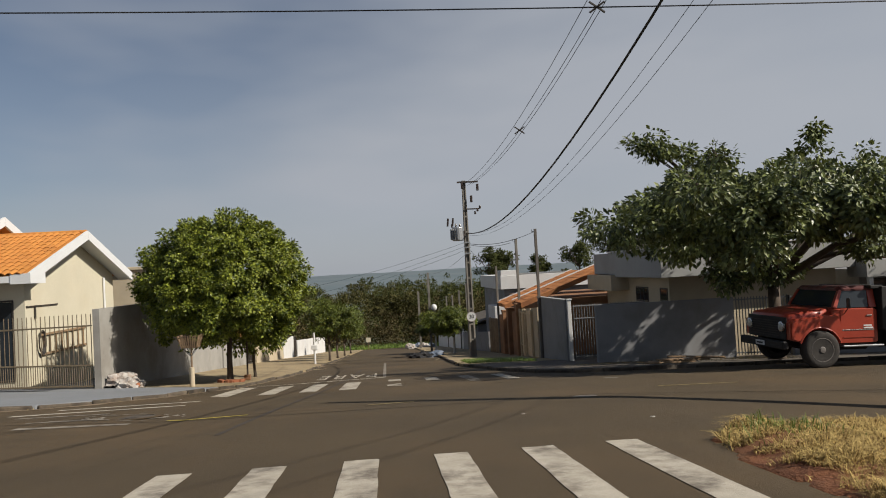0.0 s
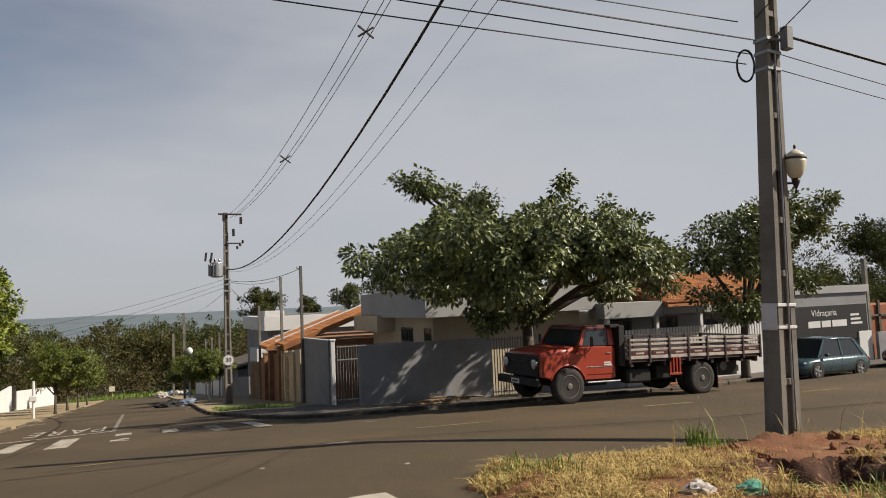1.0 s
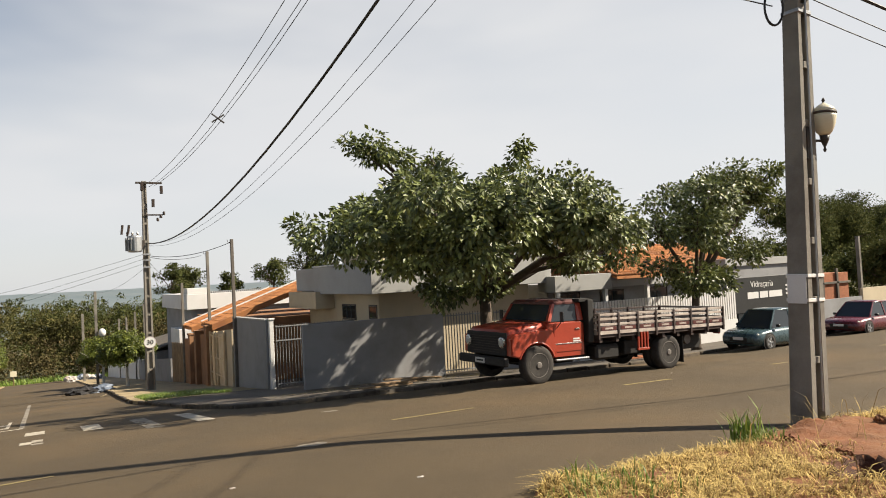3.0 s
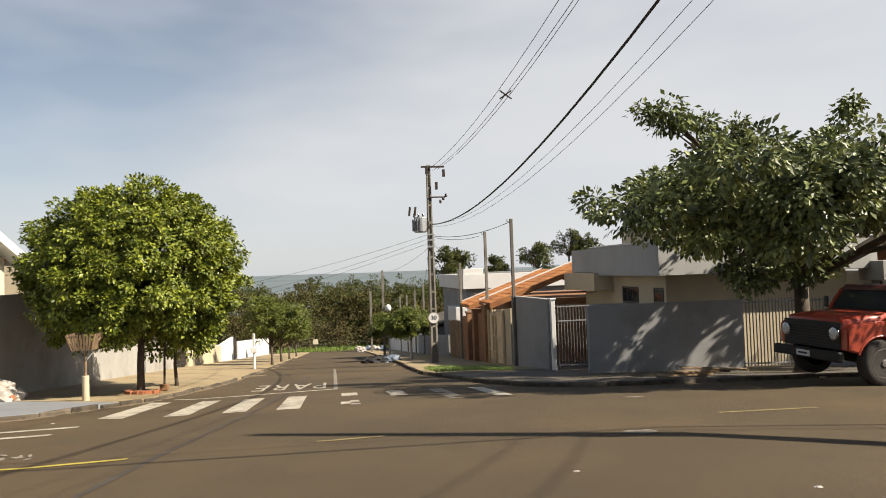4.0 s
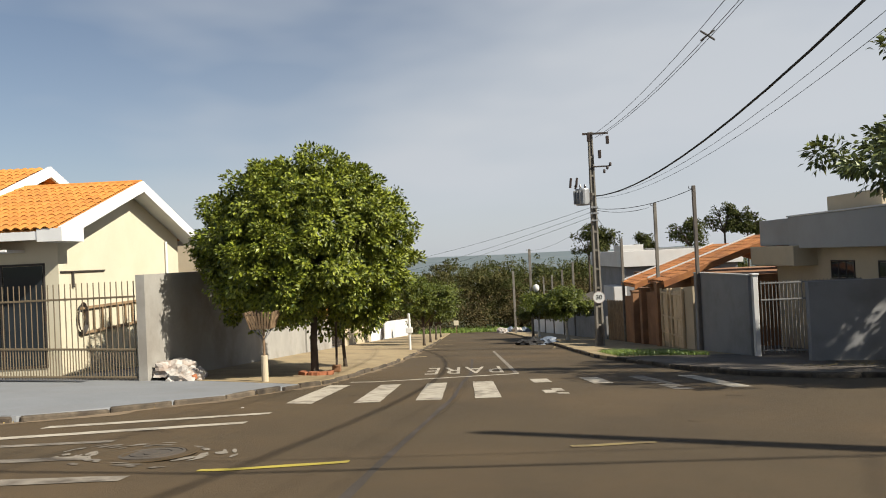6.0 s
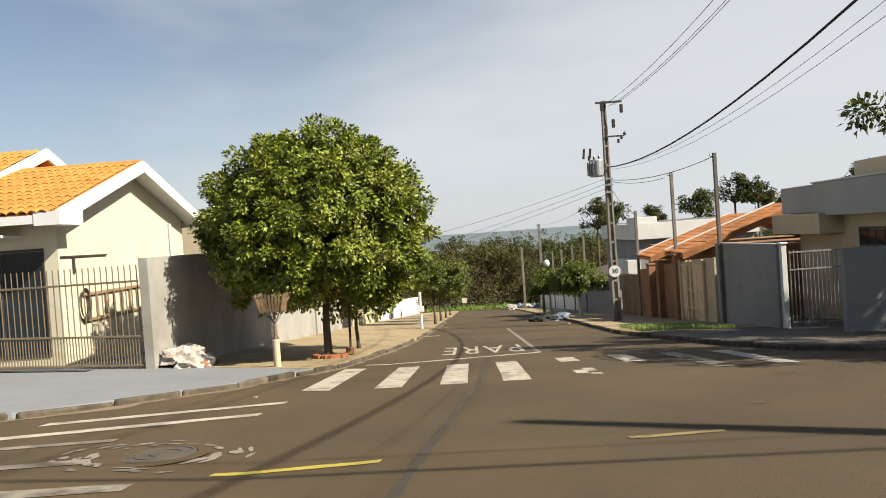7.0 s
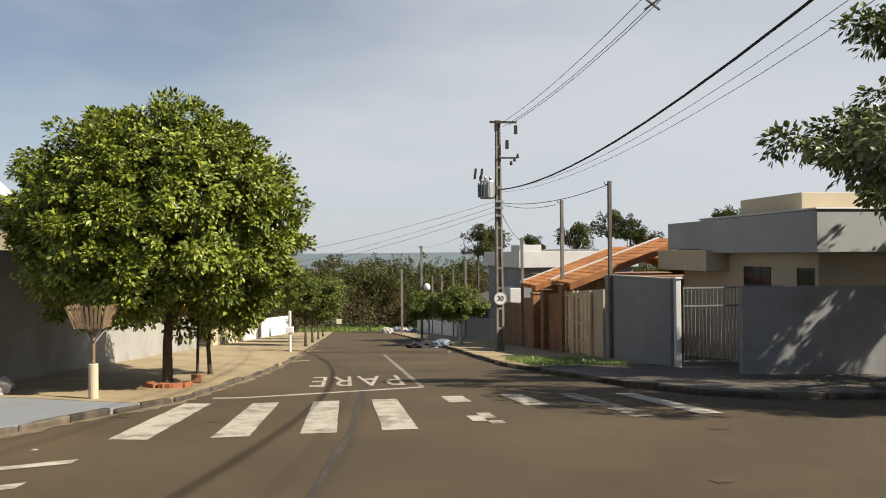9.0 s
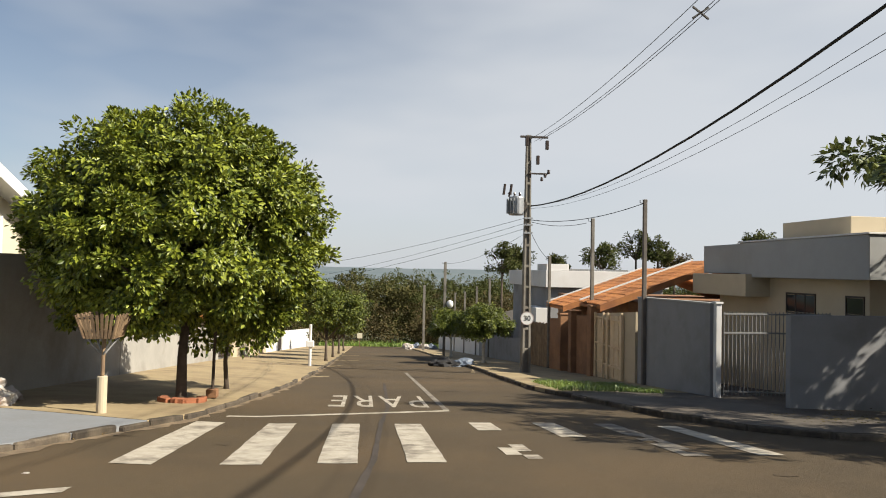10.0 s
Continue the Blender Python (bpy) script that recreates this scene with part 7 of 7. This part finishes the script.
blades("green_grass", green, 0.13, GRASS_GREEN, "tufts of green weeds on the verge", 2, 0.7, 0.01)
blades("dry_grass", far_dry, 0.14, GRASS_DRY, "straw-coloured dry grass farther along the verge", 3, 0.9, 0.018, lambda x, y: verge_z(x, y) if x < 14 else gz(x, y) + 0.06)
stalks = [(rg.uniform(4.0, 8.5), rg.uniform(4.8, 7.9)) for _ in range(90)] + [(rg.uniform(6.9, 8.0), rg.uniform(8.5, 8.9)) for _ in range(6)]
blades("dry_stalks", stalks, 0.5, GRASS_DRY, "tall bent dry stalks", 4, 0.7, 0.008)
weed = [(5.2 + rg.gauss(0, 0.09), 8.55 + rg.gauss(0, 0.06)) for _ in range(120)]
blades("weed", weed, 0.34, GRASS_GREEN, "upright green weed at the verge's edge", 5, 0.4, 0.02)
# grass on the corner pavement and at the street's end
blades("pavement_grass", [(rg.uniform(1.35, 3.9), rg.uniform(26.0, 29.2)) for _ in range(5200)], 0.1, GRASS_GREEN, "short green grass patch in the pavement", 6, 0.9, 0.012, lambda x, y: gz(x, y) + 0.15)
blades("end_grass", [(rg.uniform(-9, 12), rg.uniform(95, 106)) for _ in range(9000)], 0.5, GRASS_GREEN, "bright green grass where the street ends", 7, 0.5, 0.09, lambda x, y: hill(x, y))
blades("kerb_weeds", [(x + rg.gauss(0, 0.03), y + rg.gauss(0, 0.03)) for x, y in along([(-8.5, 14.9), (-7.85, 15.85), (-6.9, 17.6), (-6.4, 19.2)], 0.25) for _ in range(9)], 0.07, GRASS_DRY, "dry weeds along the kerb", 8, 0.8, 0.01, lambda x, y: gz(x, y) + 0.01)

# litter on the verge and the road
def crumple(name, place, size, material, label, category, seed, flat=0.5, lumps=1.0):
    x, y, z = place
    bm = bmesh.new()
    bmesh.ops.create_icosphere(bm, subdivisions=3, radius=1.0)
    for v in bm.verts:
        n_ = 1 + lumps * 0.55 * noise.noise(v.co * 1.7 + Vector((seed, 0, 0))) + lumps * 0.28 * noise.noise(v.co * 4.5 + Vector((0, seed, 0)))
        v.co = Vector((v.co.x * size[0] * n_, v.co.y * size[1] * n_, max(-0.3, v.co.z) * size[2] * n_))
    bm.transform(Matrix.Translation((x, y, z + 0.25 * size[2])))
    return tagged(part(name, bm, material), label, category)


GREEN_BAG = surface("green plastic", (0.12, 0.42, 0.3), (0.1, 0.36, 0.25), 8.0, 0.35, 0.3, 20.0)
WHITE_BAG = surface("white plastic sacking", (0.55, 0.52, 0.48), (0.4, 0.36, 0.32), 6.0, 0.6, 0.6, 18.0, (0.24, 0.15, 0.1), 3.0, 0.7)
DARK_BAG = surface("black plastic bags", (0.025, 0.025, 0.028), (0.04, 0.037, 0.034), 4.0, 0.75, 0.4, 14.0)
BLUE_BAG = surface("blue-grey tarpaulin", (0.2, 0.24, 0.3), (0.12, 0.14, 0.18), 4.0, 0.5, 0.4, 14.0)
crumple("plastic_bag", (2.95, 5.66, verge_z(2.95, 5.66)), (0.13, 0.08, 0.06), GREEN_BAG, "crumpled green plastic bag on dry grass", "plastic bag", 3)
crumple("plastic_bag", (2.62, 5.85, verge_z(2.62, 5.85)), (0.12, 0.08, 0.06), WHITE_BAG, "crumpled whitish plastic bag on dry grass", "plastic bag", 8)
crumple("plastic_bag", (6.15, 6.7, verge_z(6.15, 6.7)), (0.12, 0.1, 0.06), WHITE_BAG, "torn pale plastic on the earth", "plastic bag", 14)
for k, (x, y) in enumerate(((0.2, 10.3), (1.6, 9.2), (11.6, 15.2), (-6.2, 16.6))):
    crumple("litter", (x, y, gz(x, y)), (0.03, 0.02, 0.008), WHITE_BAG, "scrap of pale litter on the asphalt", "litter", 20 + k)
rgk = random.Random(4)
for k in range(46):
    x, y = rgk.uniform(3.8, 7.4), rgk.uniform(5.8, 8.2)
    crumple("earth_clod", (x, y, verge_z(x, y)), (rgk.uniform(0.02, 0.08),) * 2 + (rgk.uniform(0.02, 0.06),), EARTH, "clod of red earth", "earth clod", 40 + k)

# ---- things on the left pavement ----
rb = thing("litter_basket", (-7.02, 20.6, gz(-7.02, 20.6) + 0.085), "wooden slatted litter basket on a post in a white sleeve", "litter basket")
bx, by, bz = -7.02, 20.6, gz(-7.02, 20.6) + 0.085
part("sleeve", made(lathe, [(0.07, -0.03), (0.07, 0.52), (0.06, 0.53), (0.035, 0.53)], 14, (bx, by, bz)), PLASTER_BEIGE, rb, "white painted concrete sleeve")
part("post", tubed([(bx, by, bz + 0.5), (bx + 0.01, by, bz + 1.2)], 0.028, 8), WOOD, rb)
for k in range(4):
    a = math.radians(45 + 90 * k)
    part("brace", tubed([(bx, by, bz + 0.82), (bx + 0.25 * math.cos(a), by + 0.25 * math.sin(a), bz + 1.1)], 0.012, 6), IRON_GREY, rb)
part("base_board", boxed((bx - 0.2, by - 0.19, bz + 1.08), (bx + 0.2, by + 0.19, bz + 1.105), 0.005), WOOD, rb)
for side in range(4):
    for k in range(9):
        f = (k - 4) / 4.4
        lo = Vector((f * 0.21, -0.2, bz + 1.08))
        hi = Vector((f * 0.31, -0.295, bz + 1.42 + 0.015 * (k % 2)))
        m = Matrix.Translation((bx, by, 0)) @ pose(0, 0, 0, 0, 0, 90 * side)
        bm = bmesh.new()
        q = [bm.verts.new(m @ (p + Vector((d * 0.019, e, 0)))) for p in (lo, hi) for d, e in ((-1, 0), (1, 0), (1, 0.014), (-1, 0.014))]
        for f_ in ((0, 1, 2, 3), (4, 7, 6, 5), (0, 4, 5, 1), (1, 5, 6, 2), (2, 6, 7, 3), (3, 7, 4, 0)):
            bm.faces.new([q[i] for i in f_])
        bmesh.ops.recalc_face_normals(bm, faces=bm.faces)
        part("slat", bm, WOOD, rb)
    for h, w in ((1.17, 0.225), (1.36, 0.28)):
        m = Matrix.Translation((bx, by, 0)) @ pose(0, 0, 0, 0, 0, 90 * side)
        part("hoop", boxed((-w, -w + 0.012, bz + h), (w, -w + 0.026, bz + h + 0.02), 0.003, m), IRON, rb)
# rags and rubble against the wall
for k, (dx, dy, s, mat) in enumerate(((0, 0, 0.34, WHITE_BAG), (0.25, 0.35, 0.3, WHITE_BAG), (-0.05, 0.55, 0.34, WHITE_BAG), (0.3, -0.25, 0.26, WHITE_BAG), (0.45, 0.1, 0.24, WHITE_BAG), (0.2, 0.8, 0.26, WHITE_BAG))):
    x, y = -9.15 + dx, 20.95 + dy
    crumple("rubble_sack", (x, y, gz(x, y) + 0.085 + (0.12 if k in (0, 2) else 0)), (s, s * 0.9, s * 0.62), mat, "crumpled dirty white sack against the wall", "sack", 60 + k, lumps=1.3)
for k in range(9):
    x, y = -8.85 + rgk.uniform(-0.15, 0.25), 20.9 + rgk.uniform(-0.2, 0.7)
    tagged(part("brick", boxed((-0.11, -0.06, -0.05), (0.11, 0.06, 0.05), 0.006, pose(x, y, gz(x, y) + 0.145, rgk.uniform(-15, 15), rgk.uniform(-15, 15), rgk.uniform(0, 180))), BRICK), "loose red brick beside sacks", "brick", "bricks at the wall")
for k in range(8):
    a = -2.6 + 0.45 * k
    x, y = LX + 0.34 * math.cos(a) + rgk.uniform(-0.05, 0.1), LY + 0.34 * math.sin(a)
    tagged(part("brick", boxed((-0.11, -0.06, -0.045), (0.11, 0.06, 0.045), 0.006, pose(x, y, gz(x, y) + 0.125, 0, 5, math.degrees(a) + 90)), BRICK), "red brick edging a tree base", "brick", "bricks at the tree")
stake = thing("tree_stake", (-6.12, 23.65, gz(-6.1, 23.6) + 0.08), "dark wooden stake with a brick at its foot", "stake")
part("shaft", tubed([(-6.12, 23.65, gz(-6.1, 23.6)), (-6.08, 23.65, 1.0)], 0.03, 7), BARK, stake)
part("foot", boxed((-6.22, 23.56, gz(-6.1, 23.6) + 0.1), (-6.02, 23.74, gz(-6.1, 23.6) + 0.26), 0.01), PLASTER_BROWN, stake)
wp = thing("marker_post", (-5.45, 38.3, gz(-5.4, 38.3) + 0.085), "white painted post with a small box", "post")
part("shaft", tubed([(-5.45, 38.3, gz(-5.4, 38.3)), (-5.45, 38.3, gz(-5.4, 38.3) + 1.75)], 0.06, 10), PLASTER_WHITE, wp)
part("box", boxed((-5.6, 38.2, gz(-5.4, 38.3) + 0.85), (-5.3, 38.4, gz(-5.4, 38.3) + 1.1), 0.02), PLASTER_WHITE, wp)
far_sign = thing("street_sign", (-3.9, 92, gz(-3.9, 92)), "small pale sign at the street's end", "sign")
part("post", tubed([(-3.9, 92, gz(-3.9, 92)), (-3.9, 92, gz(-3.9, 92) + 1.4)], 0.05, 6), WOOD, far_sign)
part("board", boxed((-4.2, 91.95, gz(-3.9, 92) + 1.0), (-3.6, 92.0, gz(-3.9, 92) + 1.6), 0.01), SHADE, far_sign)
# heaps at the right kerb farther down
for k, (dx, dy, s, mat) in enumerate(((0, 0, 0.5, DARK_BAG), (0.7, 0.1, 0.48, BLUE_BAG), (-0.5, 0.2, 0.38, DARK_BAG), (0.3, 0.6, 0.42, DARK_BAG), (1.1, 0.4, 0.22, BLUE_BAG))):
    x, y = 0.55 + dx, 41.8 + dy
    crumple("rubbish_bag", (x, y, gz(x, y)), (s, s * 0.8, s * 0.55), mat, "dark rubbish bag in a kerbside heap", "rubbish bag", 90 + k, lumps=1.2)
for k in range(4):
    x, y = 1.2 + 0.8 * k, 82 + 0.5 * (k % 2)
    crumple("rubbish_bag", (x, y, gz(x, y)), (0.6, 0.5, 0.45), (WHITE_BAG, BLUE_BAG)[k % 2], "pale rubbish bag in a far heap", "rubbish bag", 110 + k)
# planks beside the truck
for k in range(3):
    m = pose(6.4 + 0.45 * k, 20.0 + 0.12 * k, gz(7, 20) + 0.18 + 0.03 * k, 0, 3, rgk.uniform(-12, 12))
    tagged(part("plank", boxed((-0.8, -0.1, -0.02), (0.8, 0.1, 0.02), 0.005, m), WOOD), "weathered brown plank lying on the pavement", "plank", "planks on the pavement")
for k in range(3):
    m = pose(15.6 + 0.5 * k, 20.3, gz(16, 20.3) + 0.2, 0, 1, rgk.uniform(-8, 8))
    tagged(part("plank", boxed((-0.9, -0.12, -0.03), (0.9, 0.12, 0.03), 0.005, m), BRICK), "reddish plank lying on the pavement", "plank", "planks on the pavement")

# fallen leaves under the broad tree
v, f = [], []
for k in range(900):
    x, y = rgk.gauss(7.5, 2.6), rgk.gauss(20.8, 0.9)
    if y < 19.9 or y > 23.3 or x < 3.5:
        continue
    a, s = rgk.uniform(0, 6.28), rgk.uniform(0.03, 0.07)
    z = gz(x, y) + 0.15
    o = len(v)
    v += [(x, y, z), (x + s * math.cos(a), y + s * math.sin(a), z + 0.01), (x + s * math.cos(a + 0.9), y + s * math.sin(a + 0.9), z + 0.004)]
    f.append((o, o + 1, o + 2))
tagged(mesh_part("fallen_leaves", v, f, LEAF_BROWN), "fallen dry leaves on the shaded pavement", "leaves", "", "stuff")
